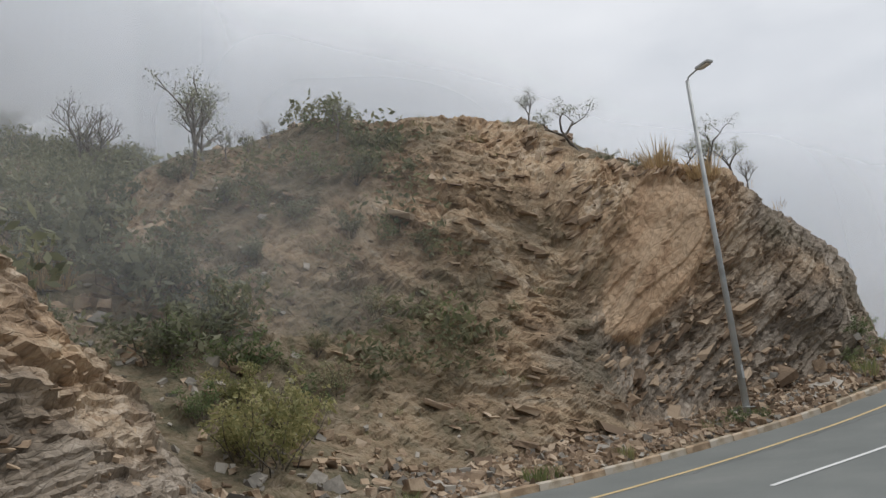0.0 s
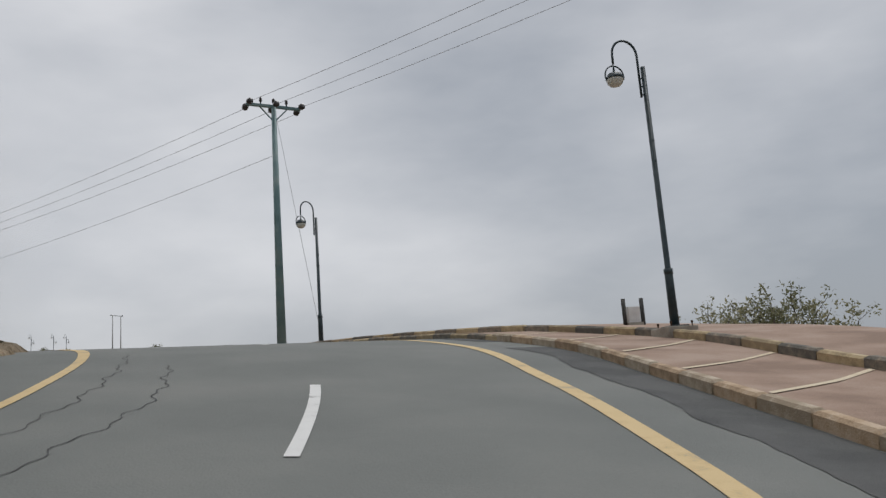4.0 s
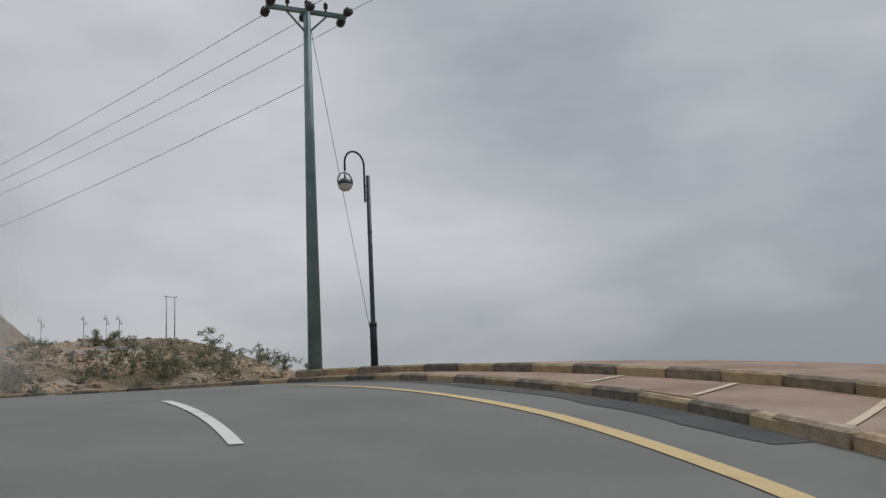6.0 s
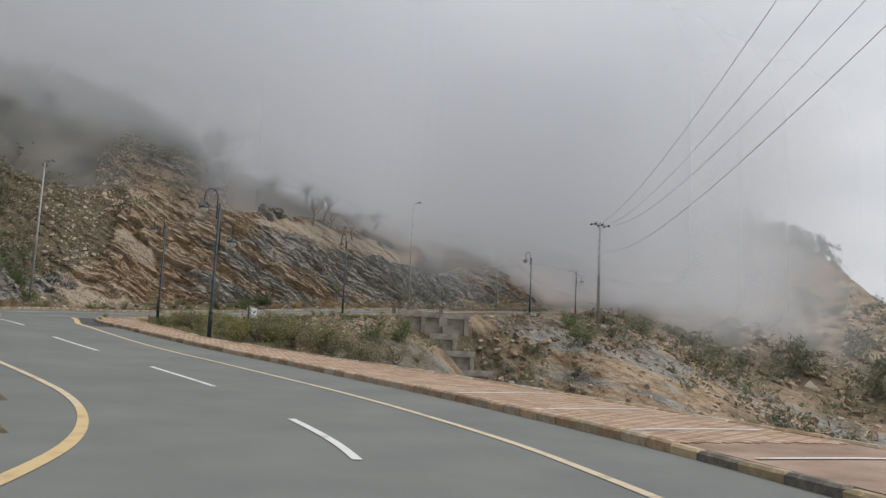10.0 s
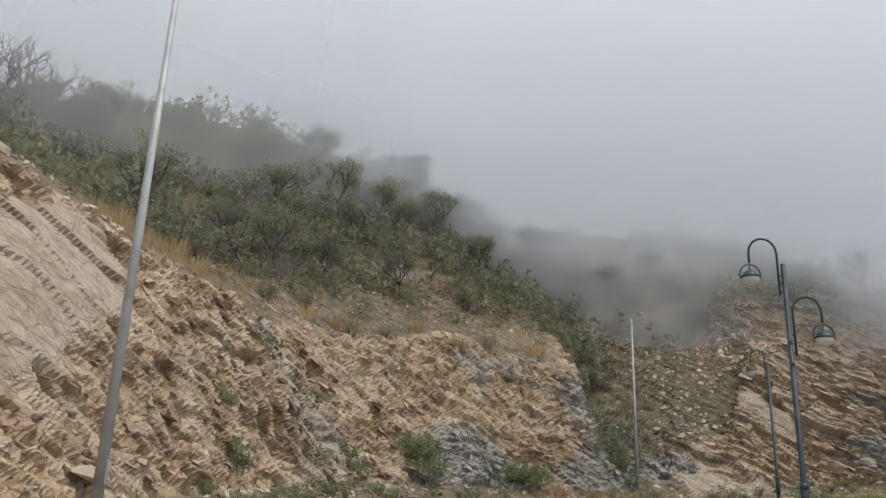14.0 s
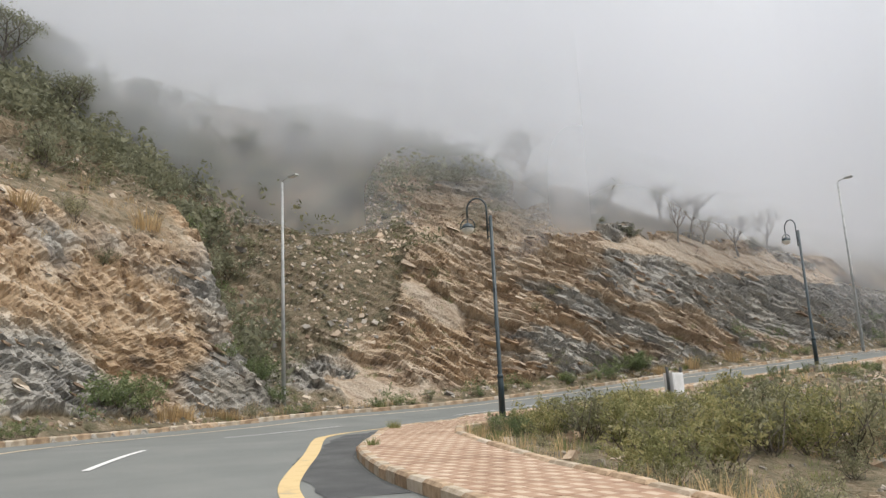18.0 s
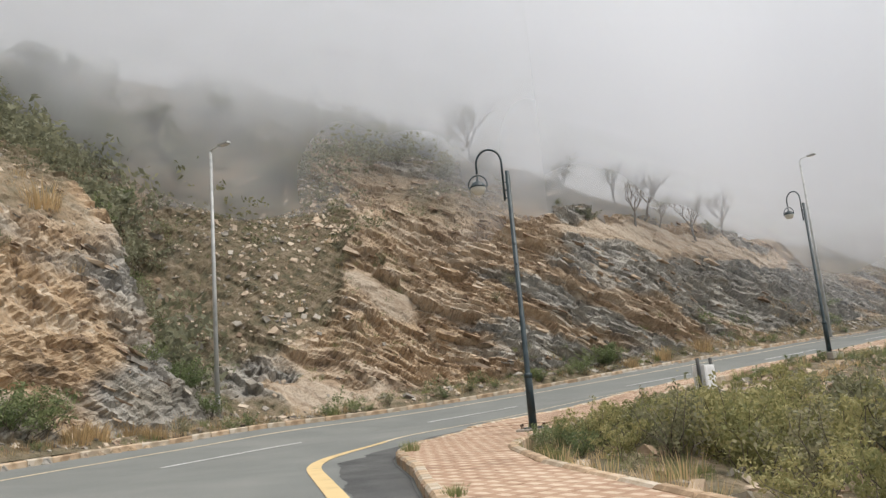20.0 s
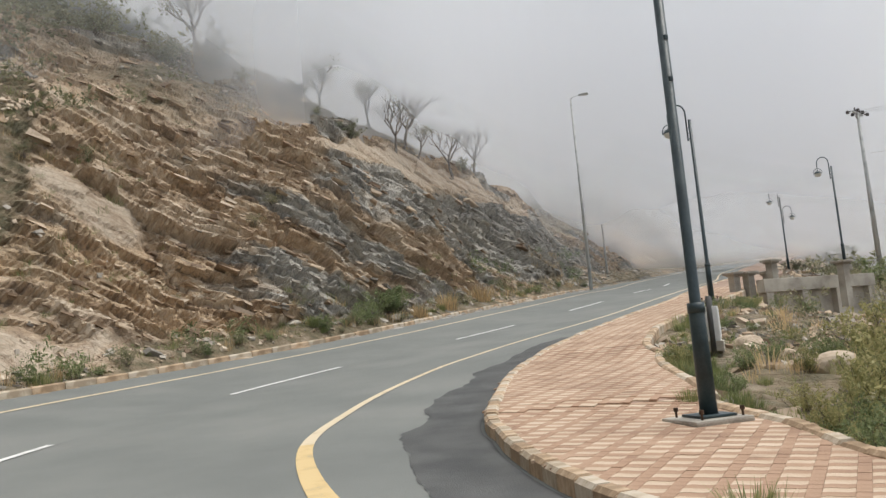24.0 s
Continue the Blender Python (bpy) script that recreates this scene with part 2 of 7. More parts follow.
def tube(points, radii, sides=10, closed=True):
    """A bmesh tube along points with a radius each."""
    bm = bmesh.new()
    rings = []
    pts = [Vector(p) for p in points]
    if not hasattr(radii, "__len__"):
        radii = [radii] * len(pts)
    up = None
    for i, p in enumerate(pts):
        d = (pts[min(i + 1, len(pts) - 1)] - pts[max(i - 1, 0)]).normalized()
        if up is None:
            up = Vector((0, 0, 1)) if abs(d.z) < 0.9 else Vector((1, 0, 0))
        a = d.cross(up).normalized()
        b = a.cross(d).normalized()
        up = b
        rings.append([bm.verts.new(p + radii[i] * (math.cos(2 * math.pi * k / sides) * a + math.sin(2 * math.pi * k / sides) * b)) for k in range(sides)])
    for r, q in zip(rings, rings[1:]):
        for k in range(sides):
            f = bm.faces.new((r[k], r[(k + 1) % sides], q[(k + 1) % sides], q[k]))
            f.smooth = sides > 6
    if closed:
        bm.faces.new(rings[0][::-1])
        bm.faces.new(rings[-1])
    bmesh.ops.recalc_face_normals(bm, faces=bm.faces[:])
    return bm


def lathe(profile, sides=20):
    """A bmesh turned round z from (radius, height) pairs."""
    bm = bmesh.new()
    rings = [[bm.verts.new((max(r, 1e-4) * math.cos(2 * math.pi * k / sides), max(r, 1e-4) * math.sin(2 * math.pi * k / sides), h)) for k in range(sides)] for r, h in profile]
    for r, q in zip(rings, rings[1:]):
        for k in range(sides):
            bm.faces.new((r[k], r[(k + 1) % sides], q[(k + 1) % sides], q[k])).smooth = True
    bm.faces.new(rings[0][::-1])
    bm.faces.new(rings[-1])
    bmesh.ops.recalc_face_normals(bm, faces=bm.faces[:])
    return bm


def block(sx, sy, sz, at=(0, 0, 0), bevel=0.01, turn=None):
    """A bevelled box resting with its base at the given place."""
    bm = bmesh.new()
    bmesh.ops.create_cube(bm, size=1)
    for v in bm.verts:
        v.co = Vector((v.co.x * sx, v.co.y * sy, (v.co.z + 0.5) * sz))
    if bevel:
        bmesh.ops.bevel(bm, geom=bm.edges[:], offset=bevel, segments=2, affect="EDGES", profile=0.6)
    m = Matrix.Translation(at) @ (turn or Matrix())
    bmesh.ops.transform(bm, matrix=m, verts=bm.verts)
    return bm


# numpy value noise, in three dimensions
def hash3(i, j, k, seed):
    h = (i * 374761393 + j * 668265263 + k * 2147483647 + seed * 974634353) & 0xFFFFFFFF
    h = ((h ^ (h >> 13)) * 1274126177) & 0xFFFFFFFF
    h = ((h ^ (h >> 16)) * 2246822519) & 0xFFFFFFFF
    return ((h ^ (h >> 15)) & 0xFFFFFF) / float(0xFFFFFF)


def vnoise(x, y, z, seed=0):
    xi, yi, zi = np.floor(x).astype(np.int64), np.floor(y).astype(np.int64), np.floor(z).astype(np.int64)
    fx, fy, fz = x - xi, y - yi, z - zi
    fx, fy, fz = (f * f * (3 - 2 * f) for f in (fx, fy, fz))
    r = 0
    for a in (0, 1):
        for b in (0, 1):
            for c in (0, 1):
                r = r + hash3(xi + a, yi + b, zi + c, seed) * (fx if a else 1 - fx) * (fy if b else 1 - fy) * (fz if c else 1 - fz)
    return r * 2 - 1


def fbm(x, y, z, octaves=4, seed=0):
    r, amp = 0, 1.0
    for o in range(octaves):
        r = r + amp * vnoise(x * 2**o, y * 2**o, z * 2**o, seed + o)
        amp *= 0.5
    return r


# ---------------------------------------------------------------- the road's line
LINE = np.array([
    (30, -36, -5.2), (20, -32.5, -5.15), (12.3, -28.8, -5.06), (7.4, -25.6, -5.1), (3.7, -21.3, -4.95), (1.5, -16.5, -4.56), (0.73, -13.2, -4.21),
    (0.6, -8, -3.5), (0.84, -3, -2.6), (0.6, 1.5, -1.75), (-0.4, 6.5, -0.85), (-2.9, 12.3, -0.15), (-6.5, 17.5, 0.2), (-11, 21.2, 0.3),
    (-15.9, 23.5, 0.37), (-20, 24.6, 0.5), (-25, 25.1, 0.75), (-32, 25, 1.15), (-39, 24.4, 1.65), (-47.2, 23.5, 2.35), (-52, 23.2, 2.62),
    (-59.2, 23.9, 3.0), (-65, 25.2, 3.15), (-70.2, 28.2, 3.3), (-73.2, 31.6, 3.5), (-76.6, 36.7, 3.75), (-78.3, 42, 4.15), (-80, 52, 5.0),
    (-82, 60, 5.7)] + [(-84.5, 70, 6.6), (-88, 80, 7.3), (-96, 100, 9), (-103, 130, 11.5), (-106, 165, 13.5), (-102, 198, 17.2), (-94, 218, 19.0), (-84, 240, 20.0), (-72, 262, 15), (-58, 285, 10.5), (-34, 305, 3), (0, 320, -6)], float)


def catmull(p, n):
    out = []
    for i in range(len(p) - 1):
        p0, p1, p2, p3 = p[max(i - 1, 0)], p[i], p[i + 1], p[min(i + 2, len(p) - 1)]
        for k in range(n):
            t = k / n
            out.append(0.5 * (2 * p1 + (p2 - p0) * t + (2 * p0 - 5 * p1 + 4 * p2 - p3) * t * t + (3 * p1 - p0 - 3 * p2 + p3) * t**3))
    return np.array(out + [p[-1]])


raw = catmull(LINE, 30)
raw_s = np.r_[0, np.cumsum(np.linalg.norm(np.diff(raw[:, :2], axis=0), axis=1))]
LENGTH = raw_s[-1]
ST = np.arange(0, LENGTH, 0.5)
AX = np.stack([np.interp(ST, raw_s, raw[:, k]) for k in range(3)], 1)
TN = np.gradient(AX[:, :2], axis=0)
TN /= np.linalg.norm(TN, axis=1)[:, None]
NL = np.stack([-TN[:, 1], TN[:, 0]], 1)


def table(s, *rows):
    a = np.array(rows, float)
    return np.interp(s, a[:, 0], a[:, 1])


def bank_left(s):
    return table(s, (0, 0.04), (25, 0.06), (35, 0.08), (48, 0.08), (55, 0.05), (62, 0), (70, -0.02), (100, -0.02), (115, 0), (125, 0), (138, 0.05), (146, 0.09), (165, 0.09), (185, 0.07), (220, 0.02))


def bank_right(s):
    return table(s, (0, 0.04), (25, 0.06), (35, 0.08), (48, 0.08), (55, 0.05), (62, 0), (70, -0.02), (100, -0.02), (115, 0), (138, 0.0), (300, 0))


def at(s, d, up=0.0):
    """World places on the road's surface at s metres along and d metres to the left."""
    s, d = np.broadcast_arrays(np.asarray(s, float), np.asarray(d, float))
    x, y, z = (np.interp(s, ST, AX[:, k]) for k in range(3))
    nx, ny = np.interp(s, ST, NL[:, 0]), np.interp(s, ST, NL[:, 1])
    b = np.where(d > 0, bank_left(s), bank_right(s))
    return np.stack([x + nx * d, y + ny * d, z + b * np.clip(d, -7, 7) + up], -1)


def heading(s):
    return math.degrees(math.atan2(np.interp(s, ST, TN[:, 1]), np.interp(s, ST, TN[:, 0])))


def kerb_left(s):
    return table(s, (0, 4.9), (50, 4.9), (58, 5.1), (70, 5.4), (90, 5.0), (100, 5.35), (106, 5.2), (110, 5.0), (116, 4.7), (125, 4.4), (140, 5.0), (400, 5.0))


def kerb_right(s):
    return table(s, (0, -5.3), (36, -5.3), (44, -5.9), (52, -5.1), (62, -5.4), (70, -5.6), (80, -4.8), (112, -4.9), (122, -5.1), (126, -5.7), (130, -6.0), (134, -6.4), (138, -6.9), (144, -7.0), (152, -7.1), (157, -6.6), (165, -5.5), (175, -4.9), (400, -4.9))


def back_right(s):
    return table(s, (0, -11.5), (58, -11.5), (66, -10.5), (73, -8.0), (80, -8.2), (92, -8.4), (97, -8.2), (103, -7.3), (110, -6.6), (118, -7.3), (125, -7.4), (128, -7.8), (131, -8.6), (135, -9.5), (140, -9.9), (150, -10.0), (157, -8.8), (165, -8.0), (400, -7.6))


# ---------------------------------------------------------------- terrain
# distance from the road's middle and height above it, from the kerb up the hill
HILL = {
    0: ((5, 0.2), (6.3, 1.6), (9, 6.3), (14, 7.5), (30, 9), (70, 9)),
    29: ((5, 0.2), (6.1, 1.6), (8.6, 6.3), (13, 7.4), (30, 11), (70, 12)),
    33: ((5, 0.2), (7, 0.8), (10, 2.5), (15, 5.5), (30, 13.5), (70, 16)),
    36: ((5, 0.3), (7, 0.9), (10, 3), (14, 6.5), (28, 15), (70, 18)),
    39: ((5, 0.4), (6.6, 1.1), (10.2, 6), (12, 8.8), (18, 15.8), (70, 19)),
    45: ((5, 0.4), (7.1, 1.9), (8.5, 8.5), (10, 10.8), (14, 13.8), (70, 17)),
    52: ((5, 0.3), (6.4, 1.2), (7.9, 7.3), (9.1, 9.3), (14, 10.4), (70, 16)),
    57: ((5, 0.2), (6.3, 1.0), (7.8, 5.4), (9.6, 7.0), (16, 8.6), (70, 18)),
    62: ((5, 0.2), (6.8, 0.5), (8.6, 1.6), (11, 2.8), (18, 6), (70, 20)),
    72: ((5, 0.1), (7, 0.4), (9, 1.5), (13, 4), (20, 9), (70, 26)),
    95: ((5, 0.1), (7, 0.6), (9, 3), (12, 6), (20, 10), (70, 18)),
    106: ((5, 0.1), (6.8, 0.8), (8.6, 4.5), (11.2, 8.4), (16, 11), (70, 16)),
    118: ((5, 0.1), (6.6, 0.8), (7.8, 4.6), (8.8, 6.8), (15, 10.5), (70, 21)),
    130: ((5, 0.2), (7, 0.8), (9.8, 4.4), (12.7, 8.0), (16, 11), (70, 40)),
    138: ((5, 0.4), (7, 0.9), (8.6, 5.0), (13.5, 10.8), (18.5, 14), (48, 41.5)),
    144.5: ((5, 0.4), (7, 0.9), (8.8, 4.2), (12, 8.8), (18.5, 14), (46, 37.5)),
    148: ((5, 0.45), (9, 0.9), (12, 2.4), (16, 6.0), (24, 13.5), (44, 31)),
    150.5: ((5, 0.45), (8, 1.0), (11, 4.4), (16, 9.2), (24, 17), (44, 32)),
    156: ((5, 0.45), (7.5, 1.0), (10.9, 5.5), (14.5, 11.0), (23, 18.6), (42, 31)),
    163: ((5, 0.45), (6.8, 1.2), (9.2, 6.2), (12.5, 11.2), (20, 17), (40, 29)),
    172: ((5, 0.45), (6.6, 1.5), (8.6, 6.5), (12.2, 11.6), (17.5, 15.5), (70, 38)),
    180: ((5, 0.4), (6.6, 1.6), (9.5, 7.5), (12.2, 10.9), (17.5, 14.2), (70, 32)),
    196: ((5, 0.3), (7, 1.6), (9.5, 5.2), (12.8, 8.6), (18, 11.2), (70, 27)),
    240: ((5, 0.2), (7, 1.2), (11, 6), (16, 9), (30, 13), (70, 22)),
    300: ((5, 0.2), (7, 2.5), (10, 11), (16, 18), (30, 27), (70, 36)),
    318: ((5, 0.2), (7, 2.0), (10, 9), (16, 14), (30, 17), (70, 17)),
    330: ((5, 0.1), (7, 0.1), (11, 0), (16, -1), (30, -4), (70, -20)),
    400: ((5, 0.1), (7, 0.1), (11, 0), (16, -1), (30, -4), (70, -20)),
}
# slope of the ground that falls away on the open side: near the road, and further out
FALL = {0: (0.04, 0.5, 0.6), 60: (0.04, 0.5, 0.6), 70: (0.3, 0.5, 0.6), 90: (0.45, 0.5, 0.6), 110: (0.3, 0.4, 0.5), 125: (0.12, 0.45, 0.5), 148: (0.1, 0.5, 0.5), 156: (0.2, 0.6, 0.5), 163: (0.12, 0.8, 0.5), 166: (0.18, 0.9, 0.5), 171: (0.65, 0.8, 0.5), 175: (1.4, 0.65, 0.5), 180: (1.7, 0.55, 0.5), 184: (0.7, 0.6, 0.5), 188: (0.28, 0.62, 0.5), 202: (0.2, 0.6, 0.5), 230: (0.5, 0.45, 0.4), 265: (0.3, 0.25, 0.4), 300: (0.16, 0.2, 0.5), 345: (0.2, 0.3, 0.5), 420: (0.3, 0.3, 0.5)}
CLIFFS, REACH = ((24, 66), (99, 226)), 24.0
HS, FS = np.array(sorted(HILL)), np.array(sorted(FALL))


def hill_profile(s):
    a = np.array([HILL[k] for k in HS])
    return np.array([[np.interp(s, HS, a[:, i, c]) for c in (0, 1)] for i in range(6)])


def near_road(x, y):
    """Nearest station and signed distance to the left for arrays of places."""
    best = np.full(x.shape, 1e9)
    si, side = np.zeros(x.shape, int), np.zeros(x.shape)
    for i in range(0, len(ST), 2):
        dx, dy = x - AX[i, 0], y - AX[i, 1]
        q = dx * dx + dy * dy
        c = q < best
        best[c], si[c] = q[c], i
        side[c] = (dx * NL[i, 0] + dy * NL[i, 1])[c]
    return ST[si], np.sqrt(best) * np.where(side >= 0, 1, -1)


def ground_height(x, y):
    """The lie of the land before its relief."""
    s, d = near_road(x, y)
    ad = np.abs(d)
    num, den = np.zeros(x.shape), np.zeros(x.shape)
    left = d > 0
    cover = cliff_cover(s, d)
    for i in range(0, len(ST), 4):
        dist = np.hypot(x - AX[i, 0], y - AX[i, 1])
        w = 1.0 / (dist - ad + 0.8 + 0.02 * ad) ** 4
        p = hill_profile(ST[i])
        hl = np.interp(ad - 1.6 * cover, p[:, 0], p[:, 1]) + np.maximum(ad - 70, 0) * (0.1 if 90 < ST[i] < 250 else -0.25)
        e = -float(back_right(ST[i]))
        m1, m2, m3 = (np.interp(ST[i], FS, [FALL[k][c] for k in FS]) for c in (0, 1, 2))
        fr = -m1 * np.clip(ad - e, 0, 10) - m2 * np.clip(ad - e - 10, 0, 32) - m3 * np.clip(ad - e - 42, 0, 160)
        inner = np.where(ad < 4.8, -0.35, 0.0)
        bank = np.where(left, 0.0, float(bank_right(ST[i])) * -np.minimum(ad, 7))
        num += w * (AX[i, 2] + inner + bank + np.where(left, np.where(ad > 4.8, hl, 0), np.where(ad > e - 0.3, fr + 0.05, -0.35)))
        den += w
    z = num / den
    return z - 1.3 * cover, s, d


def cliff_cover(s, d):
    """How far the finer cliff meshes cover the ground: 1 below them, 0 outside."""
    along_ = np.maximum(np.clip(np.minimum(s - CLIFFS[0][0] - 1, CLIFFS[0][1] - 1 - s) / 2, 0, 1), np.clip(np.minimum(s - CLIFFS[1][0] - 1, CLIFFS[1][1] - 1 - s) / 2, 0, 1))
    return along_ * np.clip((d - 5.6) / 0.8, 0, 1) * np.clip((REACH - 1.0 - d) / 1.5, 0, 1)


def spaced(lo, hi, step, reach, grow):
    mid = list(np.arange(lo, hi + 1e-6, step))
    a, b, g = [], [], step
    while (mid[0] if not a else a[-1]) > -reach:
        g = min(g * grow, 250)
        a.append((a[-1] if a else lo) - g)
    g = step
    while (mid[-1] if not b else b[-1]) < reach:
        g = min(g * grow, 250)
        b.append((b[-1] if b else mid[-1]) + g)
    return np.array(a[::-1] + mid + b)


GX, GY = spaced(-112, 14, 0.48, 2400, 1.06), spaced(-34, 78, 0.48, 2400, 1.06)
gx, gy = np.meshgrid(GX, GY, indexing="xy")
gz, gs, gd = ground_height(gx.ravel(), gy.ravel())
gx, gy = gx.ravel(), gy.ravel()
far = np.hypot(gx + 50, gy - 40)
gz = np.where(far > 320, gz - np.minimum((far - 320) * 0.12, 60), gz)
nx_, ny_ = len(GX), len(GY)


def grid_normals(x, y, z):
    Z = z.reshape(ny_, nx_)
    zy, zx = np.gradient(Z, GY, GX)
    n = np.stack([-zx, -zy, np.ones_like(Z)], -1)
    return (n / np.linalg.norm(n, axis=-1, keepdims=True)).reshape(-1, 3)


gn = grid_normals(gx, gy, gz)
edge = np.where(gd > 0, np.clip((gd - 5.2) / 1.2, 0, 1), np.clip((-gd + back_right(gs) - 0.2) / 1.5, 0, 1))
steep = np.clip((0.86 - gn[:, 2]) / 0.22, 0, 1)
# beds of rock dip one way by the first cliff and the other way beyond the bend
def bedding(x, y, z):
    south = np.clip((14 - y) / 10, 0, 1) * np.clip((x + 30) / 8, 0, 1)
    b = south * (0.76 * z - 0.5 * np.maximum(y + 10, 0) + 0.15 * np.minimum(y + 10, 0) + 0.25 * x) + (1 - south) * (0.84 * z + 0.47 * (y - 27) - 0.14 * np.maximum(x + 72, 0))
    return b + 0.35 * fbm(x * 0.15, y * 0.15, z * 0.15, 3, 5)


def blocks(x, y, z, b, thick, long, seed):
    """Blocks between joints: a height for each, from its bed and its place along it."""
    k = np.floor(b / thick).astype(np.int64)
    sh = hash3(k, k * 3, k * 7, seed) * 17.0
    a = np.floor((0.6 * x + 0.8 * y - 0.35 * z + 0.3 * vnoise(x * 0.7, y * 0.7, z * 0.7, seed + 3)) / long + sh)
    c = np.floor((0.8 * x - 0.6 * y) / (long * 1.3) + sh * 2.7)
    return hash3(k, a.astype(np.int64), c.astype(np.int64), seed + 1) - 0.5


def greyness(s, x, y, z):
    return table(s, (0, 0.36), (30, 0.36), (44, 0.38), (48, 0.3), (51, 0.42), (60, 0.46), (95, 0.1), (118, 0.1), (128, 0.18), (138, 0.34), (146, 0.5), (151, 0.45), (156, 0.18), (161, 0.36), (169, 0.6), (176, 0.72), (195, 0.75), (230, 0.45), (300, 0.5)) + 0.5 * fbm(x * 0.13, y * 0.13, z * 0.2, 3, 61) + 0.55 * np.clip((s - 148) / 6, 0, 1) * fbm(bedding(x, y, z) * 0.55, (0.55 * x + 0.75 * y) * 0.07, 0 * z, 3, 63)


bed = bedding(gx, gy, gz)
big = fbm(gx * 0.11, gy * 0.11, gz * 0.11, 4, 31)
disp = steep * (0.5 * blocks(gx, gy, gz, bed, 0.85, 2.6, 3) + 0.8 * big)
disp += (1 - steep) * (0.35 * big + 0.1 * fbm(gx * 0.9, gy * 0.9, gz * 0.9, 3, 41) + 0.12 * blocks(gx, gy, gz, bed, 0.5, 0.7, 19))
disp *= edge * np.clip(1 + (far - 120) / 150, 1, 3) * (1 - 0.8 * cliff_cover(gs, gd))
gpos = np.stack([gx, gy, gz], 1) + gn * disp[:, None]
idx = np.arange(nx_ * ny_).reshape(ny_, nx_)
quads = np.stack([idx[:-1, :-1], idx[:-1, 1:], idx[1:, 1:], idx[1:, :-1]], -1).reshape(-1, 4)
gm = bpy.data.meshes.new("ground")
gm.vertices.add(len(gpos))
gm.vertices.foreach_set("co", gpos.astype(np.float32).ravel())
gm.loops.add(quads.size)
gm.loops.foreach_set("vertex_index", quads.astype(np.int32).ravel())
gm.polygons.add(len(quads))
gm.polygons.foreach_set("loop_start", (np.arange(len(quads)) * 4).astype(np.int32))
gm.polygons.foreach_set("use_smooth", np.zeros(len(quads), dtype=bool))
for nm, val in (("bed", bed), ("grey", greyness(gs, gx, gy, gz) - 0.28 * ((gd < -8) & (gs > 165))), ("rocky", np.where((gd < -8) & (gs > 165), np.clip(0.35 + 0.7 * fbm(gx * 0.09, gy * 0.09, gz * 0.09, 4, 51), 0, 1), steep * np.where(gd > 14, 0.3, 0.75)))):
    gm.attributes.new(nm, "FLOAT", "POINT").data.foreach_set("value", val.astype(np.float32))
gm.update(calc_edges=True)
gm.validate()


def land_height(x, y):
    """Height of the finished ground sheet at one place (nearest grid point)."""
    i, j = int(np.abs(GX - x).argmin()), int(np.abs(GY - y).argmin())
    return float(gpos[j * nx_ + i, 2])


TAN = ((0.28, (0.15, 0.108, 0.074)), (0.38, (0.285, 0.2, 0.126)), (0.47, (0.42, 0.297, 0.18)), (0.56, (0.51, 0.38, 0.25)), (0.7, (0.6, 0.5, 0.38)))
BROWN = ((0.28, (0.19, 0.13, 0.083)), (0.38, (0.32, 0.215, 0.13)), (0.47, (0.45, 0.305, 0.185)), (0.56, (0.55, 0.405, 0.26)), (0.7, (0.62, 0.5, 0.37)))
BUFF = ((0.25, (0.25, 0.18, 0.125)), (0.42, (0.42, 0.325, 0.235)), (0.6, (0.52, 0.43, 0.33)))
RUST = ((0.25, (0.27, 0.165, 0.095)), (0.42, (0.48, 0.315, 0.188)), (0.6, (0.6, 0.43, 0.28)))
GREY = ((0.28, (0.15, 0.143, 0.13)), (0.4, (0.255, 0.242, 0.218)), (0.52, (0.36, 0.34, 0.3)), (0.7, (0.5, 0.465, 0.405)))
UMBER = ((0.28, (0.105, 0.083, 0.062)), (0.4, (0.185, 0.15, 0.112)), (0.52, (0.28, 0.228, 0.172)), (0.7, (0.42, 0.355, 0.285)))


